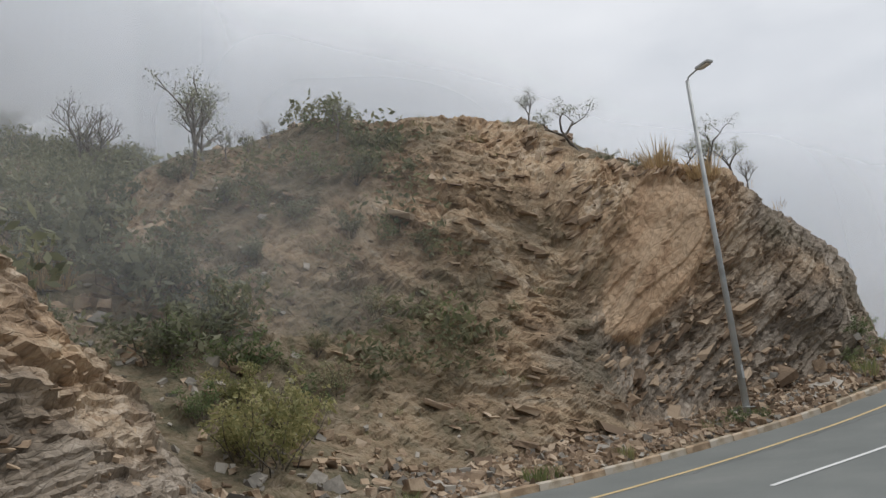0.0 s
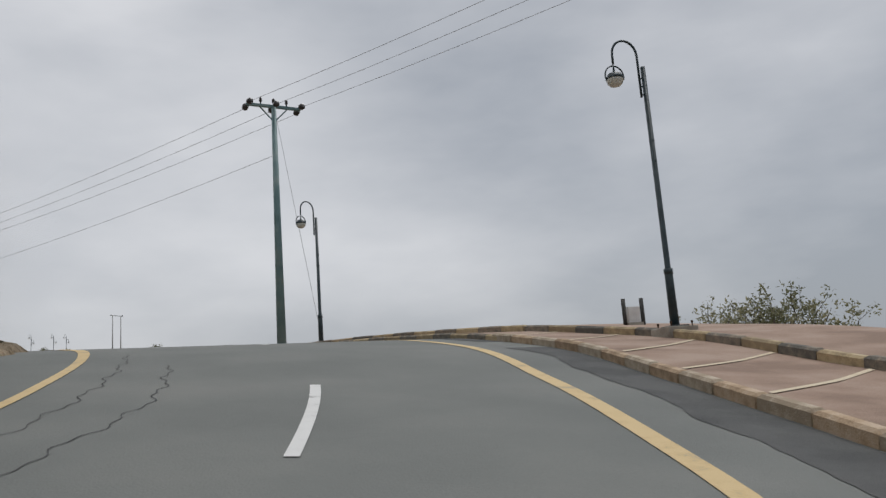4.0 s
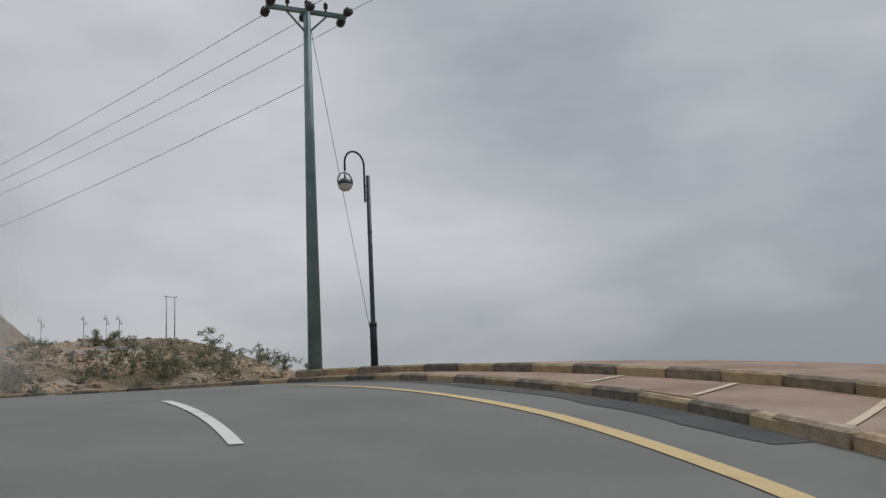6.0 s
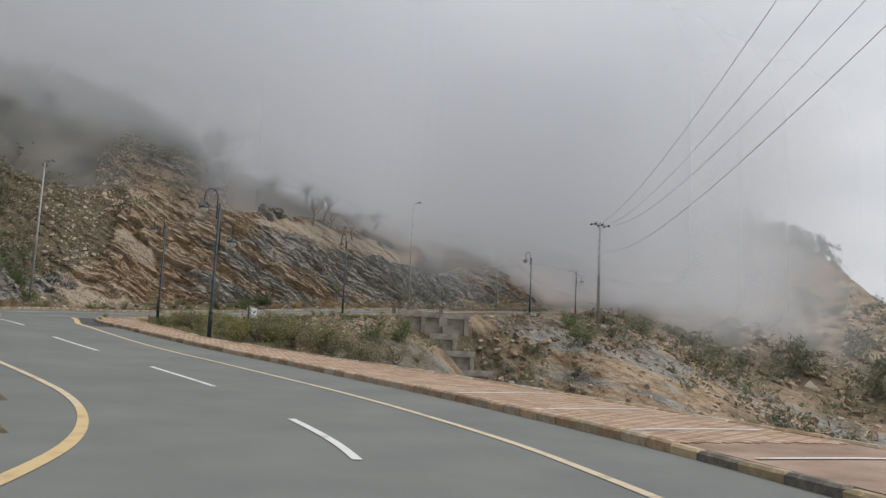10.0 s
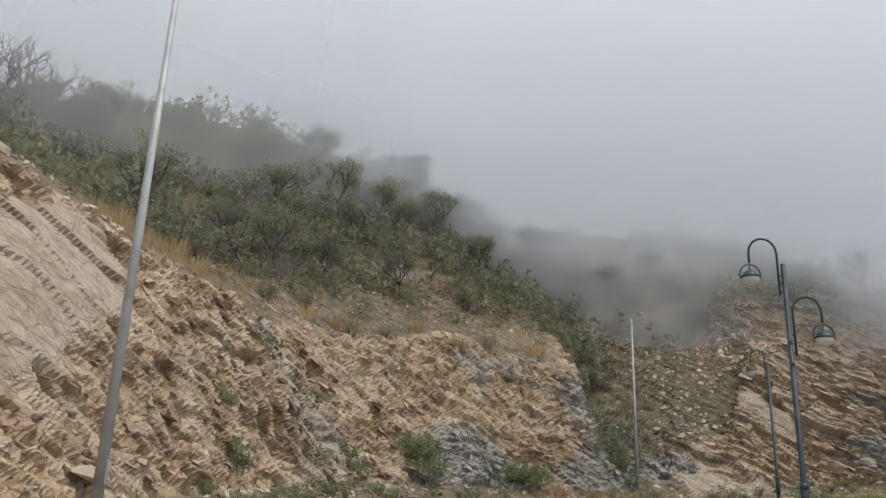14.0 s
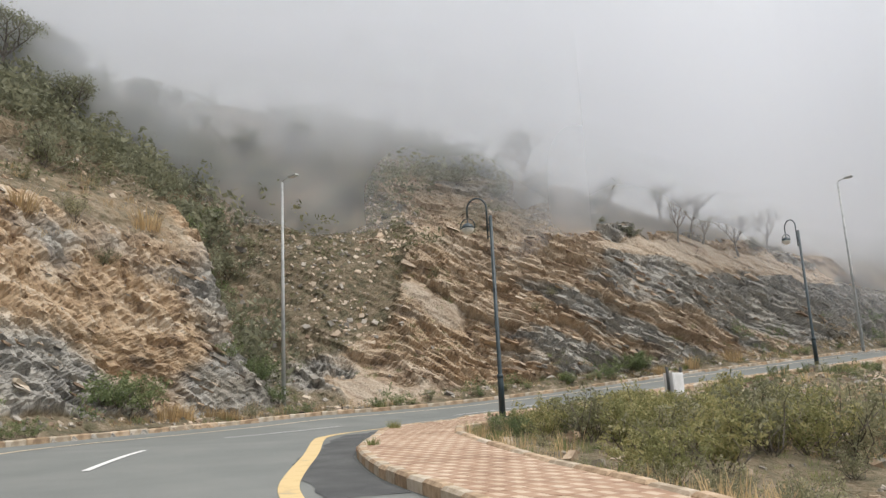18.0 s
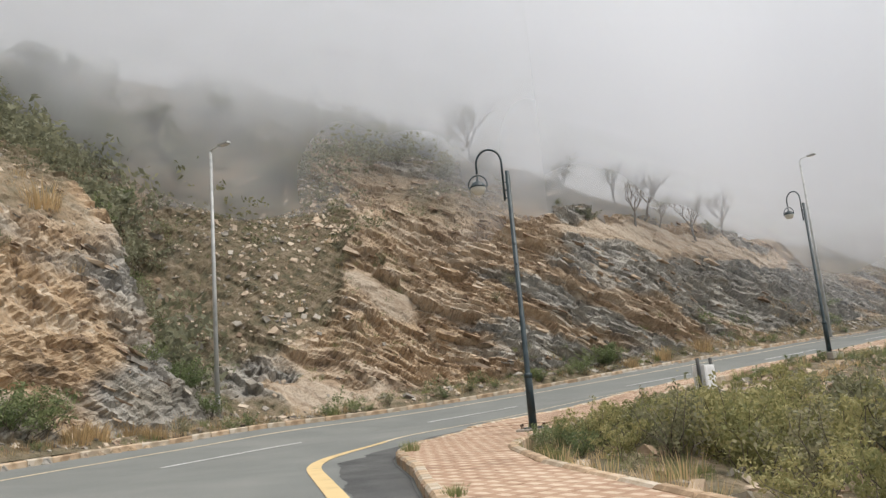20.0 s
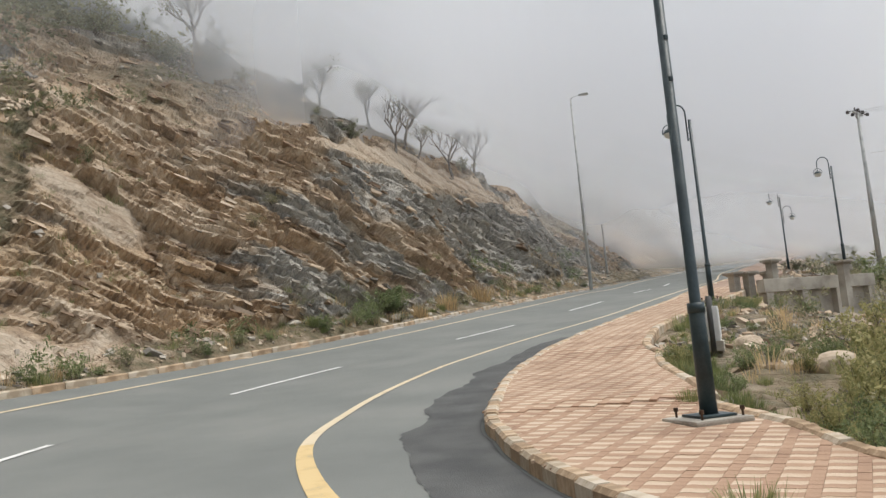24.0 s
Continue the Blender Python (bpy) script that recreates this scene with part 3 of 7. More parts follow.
def ground_material(name, warm, dull, fresh):
    m, n, l = nodes_of(name)
    out, bs = n.new("ShaderNodeOutputMaterial"), n.new("ShaderNodeBsdfPrincipled")
    bs.inputs["Roughness"].default_value = 0.95
    l.new(bs.outputs[0], out.inputs[0])
    geo, tc = n.new("ShaderNodeNewGeometry"), n.new("ShaderNodeTexCoord")

    def noise_tex(scale, detail=8, stretch=None, turn=(0, 0, 0), rough=0.6):
        t = n.new("ShaderNodeTexNoise")
        t.inputs["Scale"].default_value, t.inputs["Detail"].default_value, t.inputs["Roughness"].default_value = scale, detail, rough
        src = tc.outputs["Object"]
        if stretch:
            mp = n.new("ShaderNodeMapping")
            mp.vector_type = "TEXTURE"
            mp.inputs["Scale"].default_value = stretch
            mp.inputs["Rotation"].default_value = [radians(a) for a in turn]
            l.new(src, mp.inputs["Vector"])
            src = mp.outputs[0]
        l.new(src, t.inputs["Vector"])
        return t

    def ramp(src, *stops):
        r = n.new("ShaderNodeValToRGB")
        el = r.color_ramp.elements
        while len(el) < len(stops):
            el.new(0.5)
        for e, (p, c) in zip(el, stops):
            e.position, e.color = p, (*c, 1)
        l.new(src, r.inputs[0])
        return r

    def mix(f, a, b):
        x = n.new("ShaderNodeMix")
        x.data_type = "RGBA"
        l.new(f, x.inputs[0]) if not isinstance(f, float) else setattr(x.inputs[0], "default_value", f)
        l.new(a, x.inputs[6])
        l.new(b, x.inputs[7])
        return x.outputs[2]

    def attribute(name):
        t = n.new("ShaderNodeAttribute")
        t.attribute_name = name
        return t.outputs["Fac"]

    # along the beds: wide in plan, thin across the beds
    sx, cx = n.new("ShaderNodeSeparateXYZ"), n.new("ShaderNodeCombineXYZ")
    l.new(tc.outputs["Object"], sx.inputs[0])
    bedk = n.new("ShaderNodeMath")
    bedk.operation = "MULTIPLY"
    bedk.inputs[1].default_value = 3.0
    l.new(attribute("bed"), bedk.inputs[0])
    l.new(sx.outputs[0], cx.inputs[0])
    l.new(sx.outputs[1], cx.inputs[1])
    l.new(bedk.outputs[0], cx.inputs[2])

    def bed_noise(scale, detail=8):
        t = n.new("ShaderNodeTexNoise")
        t.inputs["Scale"].default_value, t.inputs["Detail"].default_value, t.inputs["Roughness"].default_value = scale, detail, 0.62
        l.new(cx.outputs[0], t.inputs["Vector"])
        return t.outputs[0]

    beds = bed_noise(0.55)

    def slabs(scale, feature="F1"):
        v = n.new("ShaderNodeTexVoronoi")
        v.feature = feature
        v.inputs["Scale"].default_value = scale
        wob = n.new("ShaderNodeMix")
        wob.data_type = "VECTOR"
        wob.inputs[0].default_value = 0.12
        nz = noise_tex(1.3, 4)
        l.new(cx.outputs[0], wob.inputs[4])
        l.new(nz.outputs[1], wob.inputs[5])
        l.new(wob.outputs[1], v.inputs["Vector"])
        return v

    def grey_of(col):
        g = n.new("ShaderNodeSeparateColor")
        l.new(col, g.inputs[0])
        return g.outputs[0]

    def calc(op, a, b):
        c = n.new("ShaderNodeMath")
        c.operation = op
        for i_, v in enumerate((a, b)):
            if isinstance(v, (int, float)):
                c.inputs[i_].default_value = v
            else:
                l.new(v, c.inputs[i_])
        return c.outputs[0]

    s1, s2, s3, s4 = (grey_of(slabs(k).outputs["Color"]) for k in (0.75, 1.9, 4.6, 10.5))
    mixed = calc("ADD", calc("MULTIPLY", s1, 0.14), calc("ADD", calc("MULTIPLY", s2, 0.13), calc("ADD", calc("MULTIPLY", s3, 0.1), calc("MULTIPLY", s4, 0.07))))
    beds = calc("ADD", calc("MULTIPLY", beds, 0.75), calc("SUBTRACT", mixed, 0.08))
    relief0 = calc("ADD", calc("MULTIPLY", s1, 0.5), calc("ADD", calc("MULTIPLY", s2, 0.32), calc("ADD", calc("MULTIPLY", s3, 0.2), calc("MULTIPLY", s4, 0.12))))
    tan = ramp(beds, *warm)
    grey = ramp(beds, *dull)
    zone = ramp(attribute("grey"), (0.38, (0, 0, 0)), (0.62, (1, 1, 1)))
    rock = mix(zone.outputs[0], tan.outputs[0], grey.outputs[0])
    clean = ramp(beds, *fresh)
    rock = mix(attribute("pale"), rock, clean.outputs[0])

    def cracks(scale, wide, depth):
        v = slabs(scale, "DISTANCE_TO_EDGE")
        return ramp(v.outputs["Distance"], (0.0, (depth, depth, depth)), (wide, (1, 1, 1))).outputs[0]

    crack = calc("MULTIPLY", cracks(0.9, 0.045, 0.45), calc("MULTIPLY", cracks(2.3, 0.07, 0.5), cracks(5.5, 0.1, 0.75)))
    # the shade inside the cracks is painted into the rock colour here
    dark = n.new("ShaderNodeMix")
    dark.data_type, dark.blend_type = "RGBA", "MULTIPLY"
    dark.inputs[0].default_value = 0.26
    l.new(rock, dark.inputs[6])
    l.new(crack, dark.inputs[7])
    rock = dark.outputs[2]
    soil = ramp(noise_tex(1.7, 10, rough=0.7).outputs[0], (0.32, (0.075, 0.07, 0.04)), (0.45, (0.135, 0.115, 0.068)), (0.55, (0.2, 0.155, 0.098)), (0.68, (0.29, 0.24, 0.175)))
    sep = n.new("ShaderNodeSeparateXYZ")
    l.new(geo.outputs["Normal"], sep.inputs[0])
    jit = n.new("ShaderNodeMath")
    jit.operation = "MULTIPLY_ADD"
    jit.inputs[1].default_value = 0.7
    l.new(noise_tex(0.5, 8).outputs[0], jit.inputs[0])
    l.new(attribute("rocky"), jit.inputs[2])
    bare = ramp(jit.outputs[0], (0.42, (0, 0, 0)), (0.92, (1, 1, 1)))
    l.new(mix(bare.outputs[0], soil.outputs[0], rock), bs.inputs["Base Color"])
    b1, b2 = n.new("ShaderNodeBump"), n.new("ShaderNodeBump")
    b1.inputs["Strength"].default_value, b1.inputs["Distance"].default_value = 0.75, 0.3
    b2.inputs["Strength"].default_value, b2.inputs["Distance"].default_value = 0.8, 0.08
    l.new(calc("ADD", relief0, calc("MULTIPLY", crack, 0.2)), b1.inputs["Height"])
    vor = n.new("ShaderNodeTexVoronoi")
    vor.inputs["Scale"].default_value = 3.2
    l.new(tc.outputs["Object"], vor.inputs["Vector"])
    l.new(vor.outputs["Distance"], b2.inputs["Height"])
    l.new(b1.outputs[0], b2.inputs["Normal"])
    l.new(b2.outputs[0], bs.inputs["Normal"])
    return m


ROCK, ROCK_SOUTH = ground_material("hillside_rock", TAN, GREY, BUFF), ground_material("brown_rock", BROWN, UMBER, RUST)
gm.materials.append(ROCK)
tagged(new("ground", gm), "rocky scrub-covered hillside cut in layered tan and grey rock", "hillside", kind="structure")


# cut faces beside the road: finer sheets of broken, bedded rock
def sheet(name, p, attrs, mat):
    rows, cols = p.shape[:2]
    k = np.arange(rows * cols).reshape(rows, cols)
    q = np.stack([k[:-1, :-1], k[1:, :-1], k[1:, 1:], k[:-1, 1:]], -1).reshape(-1, 4)
    me = bpy.data.meshes.new(name)
    me.vertices.add(rows * cols)
    me.vertices.foreach_set("co", p.reshape(-1, 3).astype(np.float32).ravel())
    me.loops.add(q.size)
    me.loops.foreach_set("vertex_index", q.astype(np.int32).ravel())
    me.polygons.add(len(q))
    me.polygons.foreach_set("loop_start", (np.arange(len(q)) * 4).astype(np.int32))
    me.polygons.foreach_set("use_smooth", np.zeros(len(q), dtype=bool))
    for nm, val in attrs.items():
        me.attributes.new(nm, "FLOAT", "POINT").data.foreach_set("value", val.astype(np.float32).ravel())
    me.materials.append(mat)
    me.update(calc_edges=True)
    return me


# smooth pale slabs and dark bands on the faces: station and height above the road at each corner
PALE = (
    ((103.0, 2.8), (106.5, 3.4), (108.0, 4.4), (110.8, 5.2), (111.6, 7.2), (109.5, 7.6), (106.0, 6.7), (102.5, 6.0)),
    ((43.0, 4.6), (44.4, 4.0), (45.8, 5.2), (47.6, 6.3), (49.0, 9.3), (46.0, 9.7), (44.9, 8.2), (43.8, 6.6)),
    ((153.5, 8.9), (154.6, 8.7), (156.3, 6.0), (155.7, 5.2), (154.2, 6.9)),
    ((168, 10.2), (172, 10.9), (176, 11.0), (180, 10.1), (188, 8.3), (196, 6.6), (193, 5.6), (187, 6.5), (181, 7.9), (173, 9.4), (169, 9.7)),
    ((149.6, 0.9), (149.2, 2.6), (150.6, 2.9), (152.4, 1.9), (153.6, 0.9)),
)
DARK = (
    ((165, 9.6), (167, 9.8), (174, 8.9), (181, 7.4), (190, 5.8), (200, 5.0), (200, 3.0), (189, 2.0), (177, 4.0), (170, 5.3), (165, 7.0)),
)


def inside(px, py, poly, soft):
    """1 inside a convex-ish outline, 0 outside, softened over its edge."""
    best, odd = np.full(px.shape, 1e9), np.zeros(px.shape, bool)
    for (ax, ay), (bx, by) in zip(poly, poly[1:] + poly[:1]):
        t = np.clip(((px - ax) * (bx - ax) + (py - ay) * (by - ay)) / ((bx - ax) ** 2 + (by - ay) ** 2), 0, 1)
        best = np.minimum(best, np.hypot(px - ax - t * (bx - ax), py - ay - t * (by - ay)))
        cross = (ay > py) != (by > py)
        odd ^= cross & (px < (bx - ax) * (py - ay) / (by - ay + 1e-9) + ax)
    return np.clip(0.5 + np.where(odd, best, -best) / soft, 0, 1)


def strata(x, y, z, b, thick, lip, step, long, seed):
    """Beds laid one on another: each juts out at its foot and draws back upwards, and is broken along its length by joints."""
    q = b / thick + 0.5 * vnoise(x * 0.5, y * 0.5, z * 0.5, seed + 7)
    k = np.floor(q)
    f = q - k
    i = k.astype(np.int64)
    run = (0.55 * x + 0.75 * y - 0.4 * z + 0.25 * vnoise(x * 0.9, y * 0.9, z * 0.9, seed + 3)) / long + hash3(i, i * 3, i * 7, seed) * 19.0
    j = np.floor(run).astype(np.int64)
    h = hash3(i, j, i * 0, seed + 1)
    return lip * (0.5 - f) * (0.4 + 1.2 * hash3(i, j, i * 0 + 5, seed + 2)) + step * (h - 0.5)


STEP, ACROSS = 0.11, 300
CLIFF_POINTS = []
for s0, s1 in CLIFFS:
    ss = np.arange(s0, s1, STEP)
    n_u = ACROSS
    p = np.zeros((len(ss), n_u, 3))
    for i, sv in enumerate(ss):
        prof = hill_profile(sv)
        dd = np.linspace(5.15, REACH, 400)
        zz = np.interp(dd, prof[:, 0], prof[:, 1])
        zz = np.convolve(np.pad(zz, 8, mode="edge"), np.ones(17) / 17, "valid")
        arc = np.r_[0, np.cumsum(np.hypot(np.diff(dd), np.diff(zz)))]
        # closer together on the face than up the slope behind it
        u = np.linspace(0, 1, n_u) ** 1.25 * arc[-1]
        d_u, z_u = np.interp(u, arc, dd), np.interp(u, arc, zz)
        mid = [np.interp(sv, ST, AX[:, c]) for c in range(3)]
        nrm = [np.interp(sv, ST, NL[:, c]) for c in range(2)]
        p[i] = np.stack([mid[0] + nrm[0] * d_u, mid[1] + nrm[1] * d_u, mid[2] + z_u], 1)
    # softened along the road
    for _ in range(8):
        p[1:-1] = (p[:-2] + 2 * p[1:-1] + p[2:]) / 4
    tu, ts = np.gradient(p, axis=1), np.gradient(p, axis=0)
    nn = np.cross(ts, tu)
    nn /= np.linalg.norm(nn, axis=-1, keepdims=True)
    nn *= np.sign(nn[..., 2:3] + 1e-9)
    x, y, z = p[..., 0], p[..., 1], p[..., 2]
    b = bedding(x, y, z)
    rk = np.clip((0.84 - nn[..., 2]) / 0.16, 0, 1)
    sg = np.broadcast_to(ss[:, None], x.shape)
    rk *= table(sg, (0, 1), (35, 0.8), (38, 0.62), (42, 0.7), (45, 1), (400, 1))
    rise = z - np.interp(sg, ST, AX[:, 2])
    crest = table(sg, (0, 99), (98, 99), (99, 10), (118, 9), (124, 8.5), (131, 10.5), (138, 13), (143.5, 12), (146.5, 9.5), (147.5, 5), (148.5, 2.6), (150.5, 3.6), (152.3, 5.0), (153.3, 7), (154.5, 9.5), (155.8, 13), (157, 99), (400, 99))
    scree = np.clip((rise - crest) / 1.2, 0, 1) * ((sg > 146) & (sg < 158))
    rk *= 1 - 0.75 * scree
    rk = np.clip(rk - 0.5 * np.clip(fbm(x * 0.2, y * 0.2, z * 0.2, 3, 77), 0, 1), 0, 1)
    fine = strata(x, y, z, b, 1.25, 0.22, 0.7, 3.6, 3) + strata(x, y, z, b, 0.47, 0.22, 0.42, 1.3, 13) + strata(x, y, z, b, 0.2, 0.14, 0.2, 0.6, 17)
    tight = strata(x, y, z, b, 0.95, 0.12, 0.5, 1.8, 3) + strata(x, y, z, b, 0.36, 0.16, 0.3, 0.7, 13) + strata(x, y, z, b, 0.17, 0.08, 0.13, 0.4, 17)
    near_face = np.clip((128 - sg) / 4, 0, 1) * (sg > 90)
    fine = fine * (1 - near_face) + tight * near_face
    rough = (1.1 - 0.5 * near_face) * fbm(x * 0.13, y * 0.13, z * 0.13, 4, 31)
    loose = np.clip((147.5 - sg) / 2, 0, 1)
    crumble = loose * ((0.36 if s0 > 60 else 0.26) * blocks(x, y, z, b, 0.55, 0.75, 27) + 0.24 * blocks(x, y, z, b, 0.26, 0.4, 29))
    dsp = rk * ((0.8 - 0.4 * loose) * fine + crumble + rough) + (1 - rk) * (0.4 * rough + 0.3 * fine * np.clip(greyness(sg, x, y, z) * 0.8, 0, 1) + 0.06 * fbm(x * 1.5, y * 1.5, z * 1.5, 3, 43))
    jx, jy = sg + 0.5 * vnoise(x * 0.8, y * 0.8, z * 0.8, 91), rise + 0.35 * vnoise(x * 0.9, y * 0.9, z * 0.9, 92)
    pale = np.max([inside(jx, jy, q, 0.45) for q in PALE], axis=0)
    band = np.max([inside(jx, jy, q, 0.8) for q in DARK], axis=0) * (1 - pale)
    # open joints that run up the face
    joint = np.abs(fbm((sg + 0.4 * rise) * 0.5, rise * 0.08, 0 * z, 3, 95))
    dsp -= rk * (0.4 + 0.35 * near_face) * np.exp(-((joint / 0.05) ** 2)) * (sg > 95)
    dsp = dsp * (1 - pale) + pale * (0.02 + 0.6 * rough + 0.5 * strata(x, y, z, b, 0.8, 0.12, 0.3, 2.2, 23))
    rk = np.maximum(np.maximum(rk, pale), band)
    bare_ = np.maximum(pale, rk * np.clip(table(sg, (0, 1), (34, 0.9), (36, 0.4), (41, 0.5), (44, 0.85), (49, 0.95), (52, 0.8), (62, 0.6), (95, 0.9), (400, 0.9)) + 0.45 * fbm(x * 0.35, y * 0.35, z * 0.35, 3, 97), 0, 1))
    bare_ = bare_ * (1 - np.clip((rise - crest + 1.5 * fbm(x * 0.3, y * 0.3, z * 0.3, 3, 99)) / 1.2, 0, 1) * 0.85)
    shade_ = np.where(pale > 0.5, -0.5, greyness(sg, x, y, z) + 0.35 * band + 0.45 * np.clip((5.2 - rise) / 2.5, 0, 1) * np.clip((sg - 130) / 5, 0, 1) * (sg < 147.5))
    uu = np.linspace(0, 1, n_u)[None, :]
    lock = np.clip(uu / 0.07, 0, 1) * np.clip((1 - uu) / 0.1, 0, 1)
    ends = np.clip(np.minimum(ss - s0, s1 - ss) / 3, 0, 1)[:, None]
    out = p + nn * (dsp * lock * ends)[..., None]
    out[..., 2] -= (1 - np.clip((1 - uu) / 0.06, 0, 1)) * 1.6 + (1 - ends) * 1.6
    tint = np.maximum(pale, np.clip((sg - 149) / 4, 0, 1) * np.clip(0.45 + 0.8 * fbm(b * 0.6, (0.55 * x + 0.75 * y) * 0.06, 0 * z, 3, 65), 0.1, 0.8) * np.clip((0.55 - shade_) / 0.2, 0, 1))
    me = sheet("cut_rock_face", out, {"bed": b, "grey": shade_, "rocky": bare_, "pale": tint}, ROCK if s0 > 60 else ROCK_SOUTH)
    ob = tagged(new("rock_face", me), "broken layered tan and grey rock face cut beside the road", "rock face", kind="structure")
    CLIFF_POINTS.append((out, nn, bare_ * (pale < 0.05), sg, pale))


# ---------------------------------------------------------------- road, paint, paving
def ribbon(name, s0, s1, left, right, up, step=0.5, cols=2, drop=0.0, crown=False):
    ss = np.arange(s0, s1 + 1e-6, step)
    left_ = left(ss) if callable(left) else np.full(ss.shape, float(left))
    right_ = right(ss) if callable(right) else np.full(ss.shape, float(right))
    if crown:
        ds = [left_ * (1 - k / 6) for k in range(6)] + [right_ * k / 6 for k in range(7)]
    else:
        ds = [left_ + (right_ - left_) * k / (cols - 1) for k in range(cols)]
    rows = [at(ss, d, up(ss) if callable(up) else up) for d in ds]
    if drop:
        rows = [rows[0] - (0, 0, drop)] + rows + [rows[-1] - (0, 0, drop)]
    v = np.stack(rows, 1)
    c = v.shape[1]
    faces = [(i * c + k, i * c + k + 1, (i + 1) * c + k + 1, (i + 1) * c + k) for i in range(len(ss) - 1) for k in range(c - 1)]
    return mesh_of(name, [tuple(p) for p in v.reshape(-1, 3).tolist()], [f[::-1] for f in faces])


road = tagged(new("road", ribbon("road", 0, 330, lambda s: kerb_left(s) + 0.05, lambda s: kerb_right(s) - 0.05, 0.0, 0.5, 13, 0.4, True)), "worn grey asphalt mountain road with two lanes", "road", kind="structure")
road.data.materials.append(M["asphalt"])


def left_line(s):
    return table(s, (0, 2.9), (40, 2.9), (43, 3.05), (46, 3.25), (56, 3.4), (66, 4.2), (78, 4.4), (84, 3.85), (90, 3.4), (98, 3.7), (104, 4.0), (110, 3.75), (116, 3.3), (124, 2.9), (138, 3.0), (146, 3.45), (160, 3.4), (400, 3.3))


def right_line(s):
    return table(s, (0, -3.2), (34, -3.1), (36, -3.15), (39, -3.36), (42, -3.5), (45, -3.62), (47, -3.56), (49, -3.45), (54, -3.38), (60, -3.8), (68, -3.85), (70, -3.5), (75, -2.7), (98, -2.75), (106, -2.75), (112, -3.15), (115, -3.4), (118, -3.75), (121, -4.25), (125, -4.5), (130, -4.4), (134, -4.6), (140, -4.65), (145, -4.5), (150, -4.55), (153, -4.5), (157, -4.3), (161, -4.1), (170, -3.6), (400, -3.3))


def eased(fn):
    """The same offsets with their corners rounded over a few metres."""
    return lambda s: sum(fn(s + k) for k in (-3, -2, -1, 0, 1, 2, 3)) / 7


wide_left = lambda s: table(s, (0, 0.075), (56, 0.075), (62, 0.13), (82, 0.13), (90, 0.075), (400, 0.075))
wide_right = lambda s: table(s, (0, 0.12), (60, 0.12), (75, 0.075), (110, 0.075), (116, 0.14), (134, 0.14), (142, 0.075), (400, 0.075))
for fn, wide, pieces in ((eased(left_line), wide_left, ((5, 90, "yellow"), (90, 300, "cream"))), (eased(right_line), wide_right, ((5, 70, "yellow"), (70, 114, "cream"), (114, 140, "yellow"), (140, 300, "cream")))):
    for s0, s1, paint in pieces:
        me = ribbon("edge_line", s0, s1, lambda s: fn(s) + wide(s), lambda s: fn(s) - wide(s), 0.01, 0.5, 2)
        part("edge_line", me, paint, road, "worn yellow painted edge line" if paint == "yellow" else "worn pale cream painted edge line")
for s0, ln, d in ((26.6, 4.0, 0), (39.4, 5.2, -0.15), (49.6, 4.2, -0.12), (61.5, 5.0, -0.2), (72.0, 5.0, 0.3), (83.3, 5.0, 0.1), (93.5, 5.0, 0), (103.6, 5.0, 0), (113.4, 4.6, -0.25), (122.2, 4.8, -0.6), (135.5, 7.0, 0), (149.4, 5.2, 0), (160.8, 5.0, 0), (172, 5.0, 0), (183, 5, 0), (194, 5, 0)):
    part("lane_dash", ribbon("lane_dash", round(s0 * 2) / 2, s0 + ln, d + 0.07, d - 0.07, 0.012, 0.5, 3), "white", road, "white painted lane dash")

pavement = tagged(new("pavement", ribbon("pavement", 5, 260, lambda s: kerb_right(s) - 0.2, back_right, lambda s: table(s, (0, 0.14), (80, 0.14), (86, 0.138), (174, 0.138), (180, 0.14), (400, 0.14)), 0.5, 5, 0.5)), "pink paved walkway along the road", "pavement", kind="structure")
pavement.data.materials.append(M["paving"])

UPPER = ((0, -8.1), (50, -8.1), (58, -8.0), (66, -7.2), (72, -6.3), (74, -6.1))
part("raised_walk", ribbon("raised_walk", 5, 72, lambda s: table(s, *UPPER) - 0.2, back_right, 0.29, 0.5, 5, 0.5), "paving", pavement, "raised pink paved strip behind the parking bays")
for s0 in np.arange(37.35, 66, 2.05):
    # drawn aslant from the kerb to the raised strip
    k = np.linspace(0, 1, 9)
    d0, d1 = kerb_right(s0) - 0.35, table(s0 + 1.8, *UPPER) + 0.05
    a, b = (at(s0 + w_ + 0.56 * (d0 - d1) * k, d0 + (d1 - d0) * k, 0.154) for w_ in (0.0, 0.1))
    me = mesh_of("bay_line", [tuple(p) for p in np.concatenate([a, b]).tolist()], [(i, i + 1, i + 10, i + 9) for i in range(8)])
    part("bay_line", me, "cream", pavement, "faded white parking bay line")
for s0 in (82.5, 85.3, 88.1, 90.9):
    part("bay_line", ribbon("bay_line", s0, s0 + 0.1, kerb_right(s0) - 0.35, back_right(s0) + 0.3, 0.16, 0.1, 6), "white", pavement, "faded white parking bay line")
for s0, s1, a, b in ((33, 58, 0.9, 0.05), (60, 72, 0.6, 0.05), (116, 158, 1.0, 0.05)):
    wob = lambda s, a=a: kerb_right(s) + a + 0.16 * fbm(s * 0.55, 0 * s, 0 * s, 6, 44)
    part("asphalt_patch", ribbon("asphalt_patch", s0, s1, wob, lambda s: kerb_right(s) + 0.03, 0.007, 0.1, 3), "patch", road, "darker asphalt patch along the kerb")
